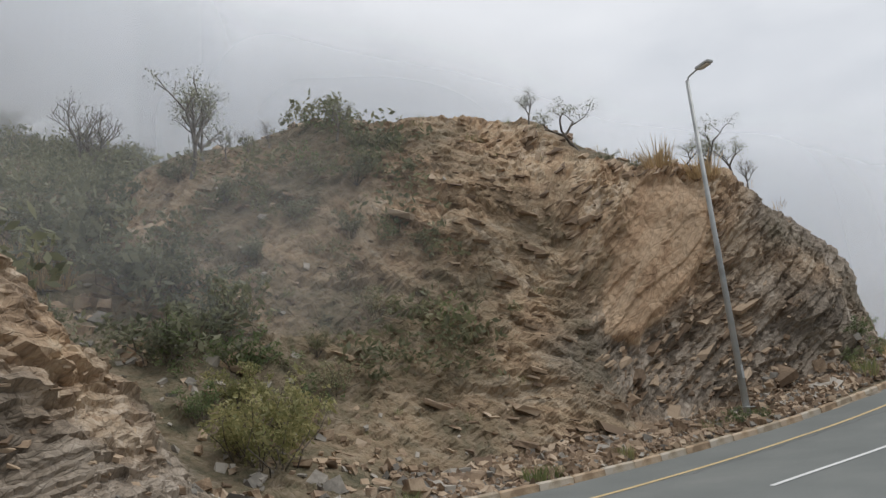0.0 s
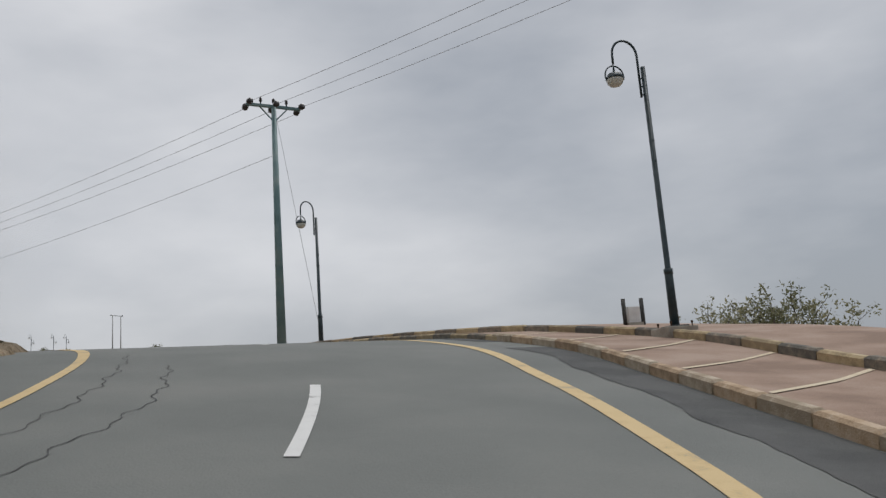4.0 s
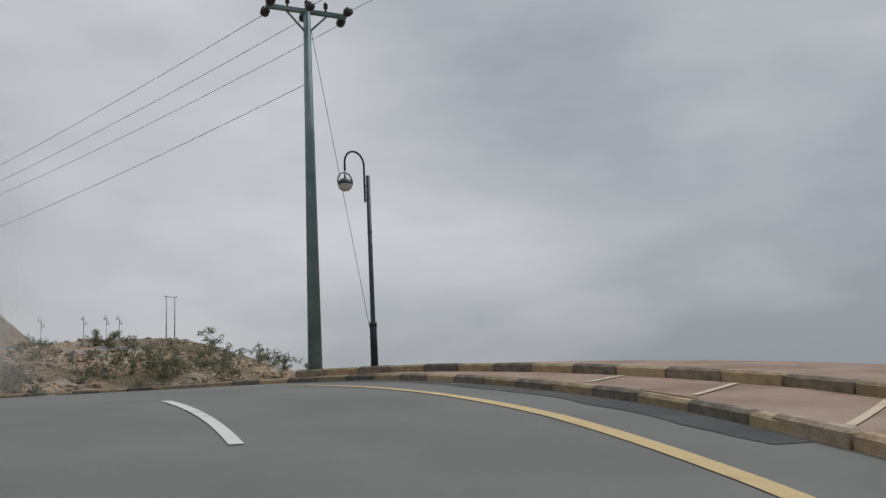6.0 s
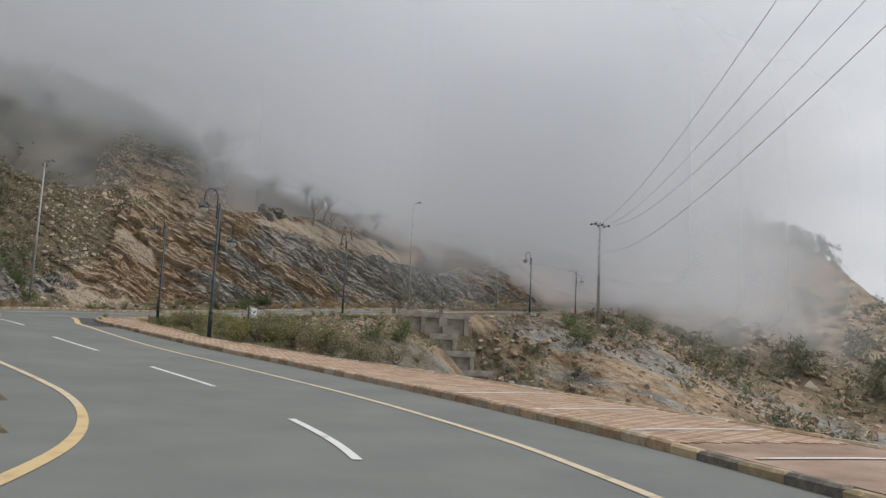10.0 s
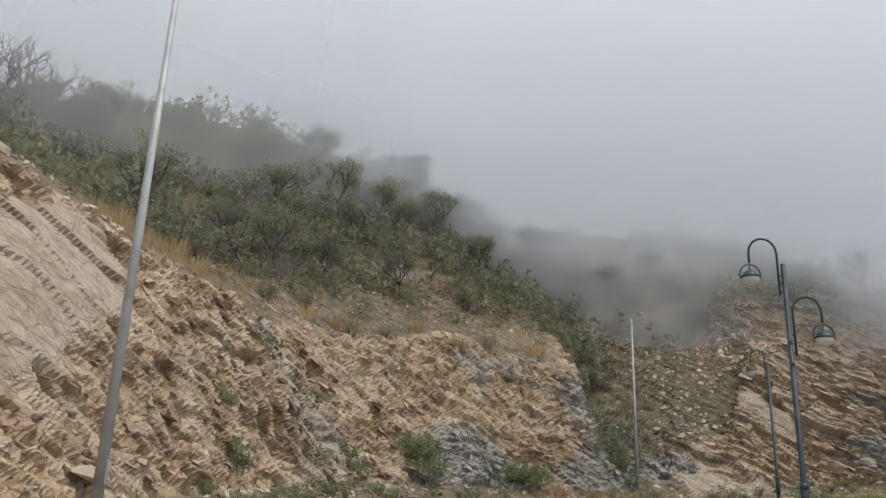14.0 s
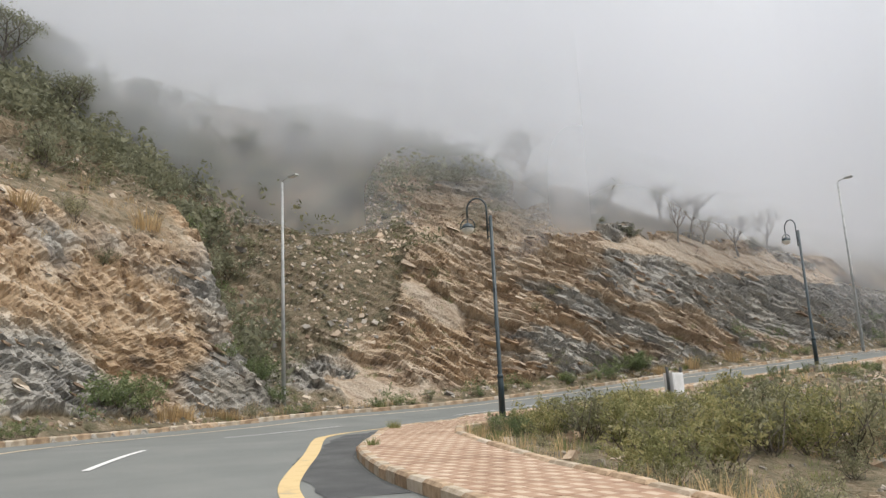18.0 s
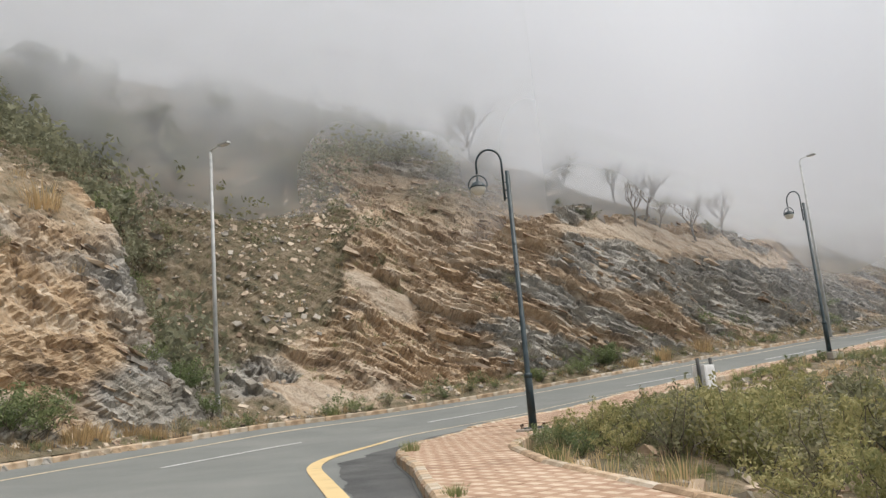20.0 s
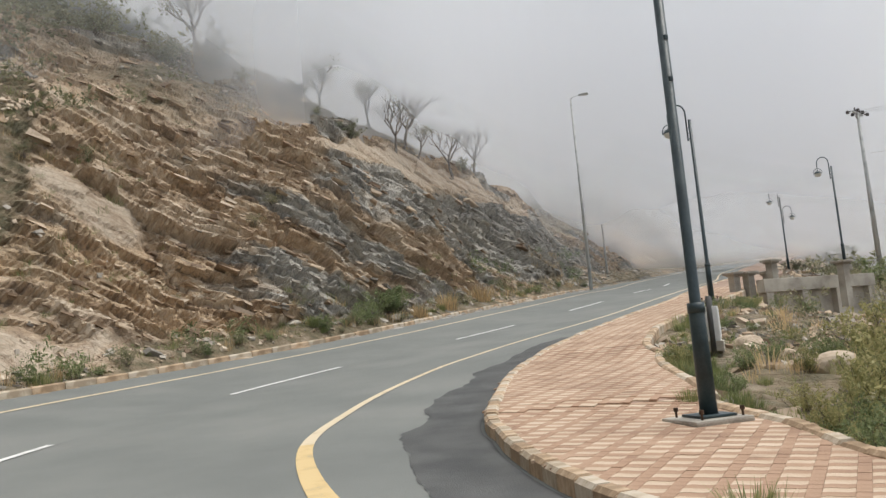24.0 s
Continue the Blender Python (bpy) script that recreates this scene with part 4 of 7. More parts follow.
for s0, s1, d0, k in ((40, 58, 2.75, 0.5), (47, 56, 1.9, 0.9)):
    wob = lambda s, d0=d0, k=k: d0 + 0.12 * np.sin(s * 0.9 * k) + 0.05 * np.sin(s * 4.3) + 0.03 * np.sin(s * 11)
    part("crack_seal", ribbon("crack_seal", s0, s1, lambda s: wob(s) + 0.008, lambda s: wob(s) - 0.008, 0.008, 0.1, 2), "patch", road, "dark ragged joint in the asphalt")

# kerbstones, one by one
def kerb_stone_mesh(length, width, height):
    bm = block(length, width, height, (0, 0, 0), 0)
    top = [e for e in bm.edges if all(v.co.z > height * 0.9 for v in e.verts)]
    bmesh.ops.bevel(bm, geom=top, offset=0.04, segments=1, affect="EDGES")
    me = bpy.data.meshes.new("kerb_stone")
    bm.to_mesh(me)
    bm.free()
    return me


KERB = {k: kerb_stone_mesh(0.86, 0.2, 0.5) for k in ("kerb_sand", "kerb_pale", "kerb_dark", "kerb_yellow")}
for k, me in KERB.items():
    me.materials.append(M[k])


def kerb_run(name, label, s0, s1, fn, shades, up, pitch=0.9):
    root = tagged(new(name), label, "kerb", kind="structure")
    s, i = s0, 0
    while s < s1:
        p, q = at(s, float(fn(s)), up), at(s + pitch, float(fn(s + pitch)), up)
        dx, dy, dz = q - p
        ob = new("kerb_stone", KERB[shades[i % len(shades)]])
        ob.parent = root
        c = (p + q) / 2
        ob.matrix_basis = pose(c[0], c[1], c[2] - 0.34 + random.uniform(-0.012, 0.012), 0, -math.degrees(math.atan2(dz, math.hypot(dx, dy))) + random.uniform(-0.6, 0.6), math.degrees(math.atan2(dy, dx)) + random.uniform(-1.2, 1.2))
        ln = math.dist(p, q)
        ob.scale = (ln / 0.88, 1, 1)
        s, i = s + pitch, i + 1
    return root


kerb_run("kerb_left", "weathered sand and pale painted kerbstones below the cut rock", 30, 196, lambda s: kerb_left(s) + 0.15, ("kerb_sand", "kerb_pale"), 0.02)
kerb_run("kerb_right", "weathered sand and pale kerbstones along the walkway", 30, 60, lambda s: kerb_right(s) - 0.12, ("kerb_sand", "kerb_pale"), 0.02)
kerb_run("kerb_bend", "worn yellow and dark kerbstones round the bend", 60, 84, lambda s: kerb_right(s) - 0.12, ("kerb_yellow", "kerb_dark"), -0.02)
kerb_run("kerb_walk", "weathered sand and pale kerbstones along the paved walk", 84, 196, lambda s: kerb_right(s) - 0.12, ("kerb_sand", "kerb_pale"), 0.02, 0.6)
kerb_run("kerb_upper", "worn yellow and dark kerbstones of the raised strip", 30, 73, lambda s: table(s, *UPPER) - 0.1, ("kerb_yellow", "kerb_dark"), 0.15)
kerb_run("kerb_back", "low sand kerbstones at the back of the walk", 80, 176, lambda s: back_right(s) - 0.1, ("kerb_sand", "kerb_pale", "kerb_sand"), 0.035)


# ---------------------------------------------------------------- poles and lamps
def street_lamp(x, y, z, turn, height=5.6, second=False):
    """Dark green lamp with a gooseneck and a hanging globe; turn is the way its arm points."""
    t = thing("street_lamp", x, y, z, "dark green street lamp with a gooseneck arm and hanging globe" if not second else "dark green street lamp with two gooseneck arms and hanging globes", "street lamp", "street lamps along the walkway", turn=turn)
    part("pad", block(0.74, 0.74, 0.3, (0.02, -0.02, -0.25), 0.03), "concrete", t, "rough concrete pad")
    part("base_plate", block(0.44, 0.44, 0.03, (0, 0, 0.052)), "lamp_green", t)
    for a in (-1, 1):
        for b in (-1, 1):
            part("bolt", tube([(a * 0.26, b * 0.26, 0), (a * 0.26, b * 0.26, 0.11), (a * 0.26, b * 0.26, 0.115), (a * 0.26, b * 0.26, 0.16)], [0.014, 0.014, 0.026, 0.026], 6), "rust", t, "rusty anchor bolt")
    h = height
    part("pole", tube([(0, 0, 0.03), (0, 0, 1.25), (0, 0, 1.3), (0, 0, h)], [0.1, 0.09, 0.065, 0.055], 14), "lamp_green", t)
    part("collar", tube([(0, 0, 1.22), (0, 0, 1.34)], 0.1, 14), "lamp_green", t)

    def arm(sign, top, name):
        bx = sign * 0.12
        g = part(name, tube([(bx, 0, top - 0.75), (bx, 0, top + 0.26)] + [(bx + sign * (0.32 - 0.32 * math.cos(math.pi * k / 10)), 0, top + 0.26 + 0.36 * math.sin(math.pi * k / 10)) for k in range(1, 11)] + [(bx + sign * 0.64, 0, top + 0.02)], 0.028, 8), "lamp_green", t)
        for k in (0.7, 0.5, 0.3):
            part("bracket", block(0.14, 0.03, 0.03, (sign * 0.07, 0, top - k), 0.004), "lamp_green", g)
        lx, lz = bx + sign * 0.64, top - 0.2
        lan = part("lantern", lathe([(0.02, 0.2), (0.03, 0.1), (0.06, 0.07), (0.15, 0.03), (0.2, -0.06), (0.21, -0.09), (0.0, -0.09)], 18), "lamp_green", t)
        lan.location = (lx, 0, lz - 0.05)
        part("cage", tube([(0.2 * math.sin(a) * (1.18), 0, -0.02 + 0.25 * math.cos(a)) for a in np.linspace(-1.9, 1.9, 15)], 0.018, 6), "lamp_green", lan)
        part("globe", lathe([(0.19, -0.09), (0.195, -0.13), (0.17, -0.2), (0.12, -0.25), (0.06, -0.275), (0.0, -0.28)], 18), "globe", lan, "milky white glass globe")
    arm(1, h, "arm")
    if second:
        arm(-1, h - 1.4, "arm")
    for k in (0.62, 0.7):
        part("clip", block(0.05, 0.16, 0.06, (0, 0, h * k), 0.008), "lamp_green", t)
    return t


def lamp_column(x, y, z, turn, height=11.0, arm=0.95):
    """Grey steel road lamp: a tapered column, a short arm and a flat head."""
    t = thing("road_lamp", x, y, z, "tall galvanised steel road lamp with a short arm", "street lamp", "steel road lamps", turn=turn)
    part("column", tube([(0, 0, -0.3), (0, 0, height)], [0.115, 0.06], 8), "galvanised", t)
    part("base_plate", block(0.4, 0.4, 0.03, (0, 0, 0.0)), "galvanised", t)
    part("service_door", block(0.02, 0.1, 0.42, (0.105, 0, 0.9), 0.004), "galvanised", t)
    part("arm", tube([(0, 0, height - 0.05), (0.1, 0, height + 0.1), (arm * 0.6, 0, height + 0.17)], 0.03, 8), "galvanised", t)
    hd = part("lamp_head", block(0.62, 0.26, 0.1, (arm * 0.6 + 0.3, 0, height + 0.12), 0.03), "galvanised", t, "flat grey lamp head")
    part("diffuser", block(0.4, 0.2, 0.03, (arm * 0.6 + 0.32, 0, height + 0.085), 0.008), "globe", hd)
    return t


def power_pole(x, y, z, turn, height=10.3, teal=True):
    t = thing("power_pole", x, y, z, "tall teal octagonal power pole with a crossarm" if teal else "tall grey power pole with a crossarm", "power pole", "power poles", turn=turn)
    col = "pole_teal" if teal else "galvanised"
    part("pole", tube([(0, 0, -0.4), (0, 0, height)], [0.2, 0.1], 8), col, t)
    ca = part("crossarm", block(0.12, 2.3, 0.12, (0, 0, height - 0.12), 0.01), col, t)
    for k in (-1, 1):
        part("brace", tube([(0, k * 0.08, height - 0.65), (0, k * 0.6, height - 0.1)], 0.03, 6), col, ca)
        for yy in (-1.1, 0, 1.1):
            part("insulator", tube([(k * 0.1, yy, height - 0.02), (k * 0.24, yy, height - 0.05), (k * 0.26, yy, height - 0.05), (k * 0.42, yy, height - 0.08), (k * 0.46, yy, height - 0.08)], [0.03, 0.05, 0.13, 0.13, 0.03], 10), "insulator", ca, "dark disc insulator")
    for yy in (-0.55, 0.0, 0.55):
        part("pin_insulator", lathe([(0.03, 0), (0.03, 0.1), (0.07, 0.12), (0.05, 0.2), (0.07, 0.22), (0.03, 0.3), (0, 0.3)], 10), "insulator", ca).location = (0, yy, height)
    part("low_bracket", block(0.3, 0.05, 0.05, (-0.1, 0, height - 2.1), 0.005), col, t)
    return t


def cable(a, b, sag=0.6, r=0.009, n=24):
    a, b = Vector(a), Vector(b)
    pts = [a.lerp(b, k / n) - Vector((0, 0, sag * 4 * (k / n) * (1 - k / n))) for k in range(n + 1)]
    ob = part("overhead_cable", tube(pts, r, 5), "cable", None)
    return tagged(ob, "thin grey overhead power cable between poles", "cable", "overhead cables")


STEEL = [(-101.0, 93.7, 8.8, 0), (-5.25, -6.4, -2.15, 0), (-9.2, 11.8, 0.2, 0), (-37.5, 18.1, 1.8, 0), (-81.79, 29.42, 4.3, 0), (-87.6, 69.92, 7.4, 0)]
for x, y, z, _ in STEEL:
    s_, d_ = near_road(np.array([x]), np.array([y]))
    h = 11.2 if y < 15 else 12.0
    lamp_column(x, y, z, heading(float(s_[0])) - 90, h)
LAMPS = [(7.97, 7.4, -0.94), (-1.06, 22.97, 0.5), (-43.3, 31.0, 2.0), (-63.33, 34.48, 3.38), (-71.82, 52.96, 5.17), (-74.8, 77.3, 7.0), (-83.8, 92.8, 7.9)]
for k, (x, y, z) in enumerate(LAMPS):
    s_, d_ = near_road(np.array([x]), np.array([y]))
    street_lamp(x, y, z, heading(float(s_[0])) + 90, (6.09, 5.35, 6.27, 6.37, 6.48, 6.0, 6.0)[k], k in (2, 6))
power_pole(-2.58, 22.73, 0.4, -65)
power_pole(-76.1, 89.0, 6.95, 0, 11.4, False)


for s0 in (311, 327, 334, 338):
    p = at(s0, -9.0)
    street_lamp(p[0], p[1], p[2] - 0.6, heading(s0) + 90, 6.3, True)
for s0, d0 in ((304, 6.2), (297, 6.2)):
    p = at(s0, d0)
    lamp_column(p[0], p[1], p[2] + 0.2, heading(s0) - 90, 11.5)


def h_frame(x, y, z, turn, height):
    t = thing("h_frame_pole", x, y, z, "pair of tall power poles joined by a crossarm", "power pole", turn=turn)
    for k in (-1, 1):
        part("pole", tube([(0, k * 1.4, -1.5), (0, k * 1.4, height)], [0.2, 0.13], 8), "galvanised", t)
        part("insulator", lathe([(0.05, 0), (0.12, 0.1), (0.08, 0.25), (0, 0.3)], 8), "insulator", t).location = (0, k * 1.9, height)
    part("crossarm", block(0.16, 4.4, 0.18, (0, 0, height - 0.2), 0.01), "galvanised", t)
    return t


h_frame(-79.0, 236.5, 19.4, -35, 13.0)


def sign_box(x, y, z, turn, w=0.55, h=0.72, deep=0.22):
    t = thing("utility_box", x, y, z, "white utility box between two dark posts beside the walk", "utility box", "utility boxes", turn=turn)
    part("cabinet", block(w, deep, h, (0, 0, 0.12), 0.015), "box_white", t)
    part("plinth", block(w + 0.1, deep + 0.1, 0.22, (0, 0, -0.1), 0.02), "concrete", t)
    part("door", block(w - 0.1, 0.015, h - 0.12, (0, -deep / 2 - 0.005, 0.18), 0.004), "box_white", t)
    for k in (-1, 1):
        part("post", tube([(k * (w / 2 + 0.09), -0.05, -0.2), (k * (w / 2 + 0.09), -0.05, h + 0.34)], 0.055, 10), "post_dark", t)
    return t


sign_box(-67.1, 42.65, 3.95, 113.6, 0.66, 0.74, 0.42)
sign_box(8.2, 11.3, -0.5, 10, 0.34, 0.42)


def balustrade_post(x, y, z, h, w=0.34):
    t = thing("balustrade_post", x, y, z, "square concrete post with a stepped cap", "post", "concrete posts by the viewpoint", turn=68)
    part("shaft", block(w, w, h, (0, 0, -0.8), 0.015), "concrete", t)
    part("collar", block(w + 0.12, w + 0.12, 0.07, (0, 0, h - 0.8), 0.012), "concrete", t)
    part("cap", block(w + 0.3, w + 0.3, 0.1, (0, 0, h - 0.73), 0.02), "concrete", t)
    return t


for x, y, top in ((-73.8, 59.5, 6.45), (-73.35, 59.9, 6.42), (-72.9, 60.9, 6.4), (-72.6, 60.6, 6.85), (-70.4, 62.6, 6.55)):
    balustrade_post(x, y, 5.4, top - 5.4 + 0.63)


def retaining_frame(x, y, z, turn, length, tall):
    """A concrete beam on posts that holds the stepped slope."""
    t = thing("retaining_wall", x, y, z, "stepped concrete retaining frame on the slope", "retaining wall", "concrete steps of the slope", turn=turn)
    part("beam", block(length, 0.4, 0.55, (length / 2, 0, -0.55), 0.02), "concrete", t)
    n_ = max(2, int(length / 2.2) + 1)
    for k in range(n_):
        part("post", block(0.42, 0.42, tall, (0.3 + (length - 0.6) * k / (n_ - 1), 0.02, -0.55 - tall), 0.02), "concrete", t)
    part("infill", block(length * 0.94, 0.16, tall, (length / 2, 0.16, -0.55 - tall), 0.01), "concrete", t)
    return t


for along_, ln, z in ((0.0, 7.0, 6.0), (3.1, 2.8, 4.0), (4.7, 3.0, 2.45), (6.2, 3.4, 0.7), (7.9, 3.8, -1.1), (9.4, 3.8, -3.0)):
    retaining_frame(-72.6 + 0.3305 * along_, 59.2 + 0.944 * along_, z, 70.7, ln, 1.5)


def arm_point(x, y, z, turn, dx, dy, up):
    v = pose(x, y, z, 0, 0, turn) @ Vector((dx, dy, up))
    return v


for yy in (-1.1, 0.0, 1.1):
    a = arm_point(-2.58, 22.73, 0.4, -65, -0.45, yy, 10.2)
    b = arm_point(-76.1, 89.0, 6.95, -45, 0.3, yy, 11.3)
    cable(a, b, 2.2)
    cable(arm_point(-2.58, 22.73, 0.4, -65, 0.45, yy, 10.2), (42 + 0.7 * yy, -19 + 0.7 * yy, 13), 1.2)
cable(arm_point(-2.58, 22.73, 0.4, -65, -0.3, 0, 8.2), (-75.5, 88.5, 15.2), 2.2)
guy = part("guy_wire", tube([(-2.5, 22.8, 10.2), (-1.0, 23.6, 0.4)], 0.008, 5), "cable", None)
tagged(guy, "steel guy wire staying the teal power pole", "cable")


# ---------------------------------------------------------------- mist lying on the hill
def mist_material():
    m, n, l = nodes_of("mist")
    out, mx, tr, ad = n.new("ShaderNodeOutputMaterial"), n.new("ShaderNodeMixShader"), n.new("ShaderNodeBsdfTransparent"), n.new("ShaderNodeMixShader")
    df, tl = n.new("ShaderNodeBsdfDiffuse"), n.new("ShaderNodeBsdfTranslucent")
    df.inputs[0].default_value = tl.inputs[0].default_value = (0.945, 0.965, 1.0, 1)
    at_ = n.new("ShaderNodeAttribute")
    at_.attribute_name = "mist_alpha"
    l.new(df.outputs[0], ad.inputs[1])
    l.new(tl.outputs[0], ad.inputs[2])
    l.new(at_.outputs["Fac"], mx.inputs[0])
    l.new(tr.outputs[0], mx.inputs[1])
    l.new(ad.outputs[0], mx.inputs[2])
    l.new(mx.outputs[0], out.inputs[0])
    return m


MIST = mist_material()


def cloud_base(y):
    """Height at which the cloud begins, by place along the hill."""
    return table(y, (-60, 18), (-20, 18.5), (0, 19), (20, 17), (40, 15.5), (56, 12.5), (68, 10), (78, 8), (86, 5), (100, 1.0), (140, 1.0))


def mist_ground(x, y):
    """Height of the hillside below the cloud."""
    i, j = np.clip(np.searchsorted(GX, x), 0, nx_ - 1), np.clip(np.searchsorted(GY, y), 0, ny_ - 1)
    h = gpos[:, 2].reshape(ny_, nx_)[j, i]
    for _ in range(30):
        h[1:-1] = (h[:-2] + h[1:-1] + h[2:]) / 3
    return h


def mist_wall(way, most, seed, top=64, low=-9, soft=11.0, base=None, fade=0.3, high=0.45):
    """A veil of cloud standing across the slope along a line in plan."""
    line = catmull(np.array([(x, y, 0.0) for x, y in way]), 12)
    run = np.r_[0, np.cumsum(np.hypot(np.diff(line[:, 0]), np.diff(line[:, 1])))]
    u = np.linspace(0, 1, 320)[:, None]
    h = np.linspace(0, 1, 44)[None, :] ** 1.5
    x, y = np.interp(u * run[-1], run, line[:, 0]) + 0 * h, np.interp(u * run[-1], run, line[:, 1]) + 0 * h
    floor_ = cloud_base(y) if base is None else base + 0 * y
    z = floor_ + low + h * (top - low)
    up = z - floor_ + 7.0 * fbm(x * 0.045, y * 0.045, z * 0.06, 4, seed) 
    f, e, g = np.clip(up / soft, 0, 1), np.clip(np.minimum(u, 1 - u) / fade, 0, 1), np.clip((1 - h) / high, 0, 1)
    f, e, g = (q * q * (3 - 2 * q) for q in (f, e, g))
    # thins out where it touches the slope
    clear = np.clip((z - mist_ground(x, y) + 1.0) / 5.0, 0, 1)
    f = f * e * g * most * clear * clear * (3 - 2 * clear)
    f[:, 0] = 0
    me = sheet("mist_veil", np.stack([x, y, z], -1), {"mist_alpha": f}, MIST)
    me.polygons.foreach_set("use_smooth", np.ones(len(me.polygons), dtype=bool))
    return tagged(new("mist_bank", me), "soft grey cloud and added haze lying on the hillside", "mist", "mist on the hill", "stuff")


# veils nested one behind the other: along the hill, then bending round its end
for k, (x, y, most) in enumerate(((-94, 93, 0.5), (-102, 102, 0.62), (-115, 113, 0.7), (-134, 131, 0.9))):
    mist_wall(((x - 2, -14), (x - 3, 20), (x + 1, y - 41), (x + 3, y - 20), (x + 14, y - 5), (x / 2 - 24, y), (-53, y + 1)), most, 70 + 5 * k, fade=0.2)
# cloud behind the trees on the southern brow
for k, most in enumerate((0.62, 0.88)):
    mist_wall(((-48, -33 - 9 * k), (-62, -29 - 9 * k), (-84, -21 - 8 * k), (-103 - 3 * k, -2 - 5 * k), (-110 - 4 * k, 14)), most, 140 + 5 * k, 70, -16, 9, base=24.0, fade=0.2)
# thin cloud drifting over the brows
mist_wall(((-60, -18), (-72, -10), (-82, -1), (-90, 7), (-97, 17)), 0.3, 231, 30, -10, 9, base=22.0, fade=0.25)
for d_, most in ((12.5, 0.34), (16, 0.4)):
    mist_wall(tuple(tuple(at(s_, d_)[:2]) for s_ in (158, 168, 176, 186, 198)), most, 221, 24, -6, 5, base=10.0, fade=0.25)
# two veils by the first face, added as haze to lighten its dark scrub
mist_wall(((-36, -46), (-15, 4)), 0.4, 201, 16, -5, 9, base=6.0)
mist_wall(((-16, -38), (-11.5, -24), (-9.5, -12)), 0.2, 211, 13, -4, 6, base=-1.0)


# ---------------------------------------------------------------- loose rock
def stone_boxes(places, normals, sizes, seed, flat=0.35, ref=None):
    """Angular slabs as arrays: eight jittered corners each, laid on the given normals."""
    r = np.random.default_rng(seed)
    n_ = len(places)
    nrm = normals / np.linalg.norm(normals, axis=1, keepdims=True)
    ref = r.normal(size=(n_, 3)) if ref is None else ref
    a = np.cross(nrm, ref)
    a /= np.linalg.norm(a, axis=1, keepdims=True)
    b = np.cross(nrm, a)
    corner = np.array([(i, j, k) for k in (-1, 1) for j in (-1, 1) for i in (-1, 1)], float)
    jit = corner[None] * (1 + r.uniform(-0.45, 0.25, (n_, 8, 3)))
    half = sizes[:, None] * np.stack([np.full(n_, 0.5), r.uniform(0.28, 0.5, n_), flat * r.uniform(0.3, 0.75, n_)], 1)
    v = places[:, None] + jit[..., :1] * half[:, None, :1] * a[:, None] + jit[..., 1:2] * half[:, None, 1:2] * b[:, None] + jit[..., 2:] * half[:, None, 2:] * nrm[:, None]
    f = np.array([(0, 2, 3, 1), (4, 5, 7, 6), (0, 1, 5, 4), (2, 6, 7, 3), (0, 4, 6, 2), (1, 3, 7, 5)])
    faces = (f[None] + 8 * np.arange(n_)[:, None, None]).reshape(-1, 4)
    return v.reshape(-1, 3), faces


def rock_mesh(name, v, faces, mats, which):
    me = bpy.data.meshes.new(name)
    me.vertices.add(len(v))
    me.vertices.foreach_set("co", v.astype(np.float32).ravel())
    me.loops.add(faces.size)
    me.loops.foreach_set("vertex_index", faces.astype(np.int32).ravel())
    me.polygons.add(len(faces))
    me.polygons.foreach_set("loop_start", (np.arange(len(faces)) * 4).astype(np.int32))
    me.polygons.foreach_set("use_smooth", np.zeros(len(faces), dtype=bool))
    for m in mats:
        me.materials.append(M[m])
    me.polygons.foreach_set("material_index", np.repeat(which, 6).astype(np.int32))
    me.update(calc_edges=True)
    return me


def bed_normal(x, y):
    south = np.clip((14 - y) / 10, 0, 1) * np.clip((x + 30) / 8, 0, 1)
    return south[:, None] * np.stack([np.full(x.shape, 0.25), np.where(y > -10, -0.5, 0.15), np.full(x.shape, 0.76)], 1) + (1 - south[:, None]) * np.stack([np.where(x > -72, -0.14, 0.0), np.full(x.shape, 0.47), np.full(x.shape, 0.84)], 1)


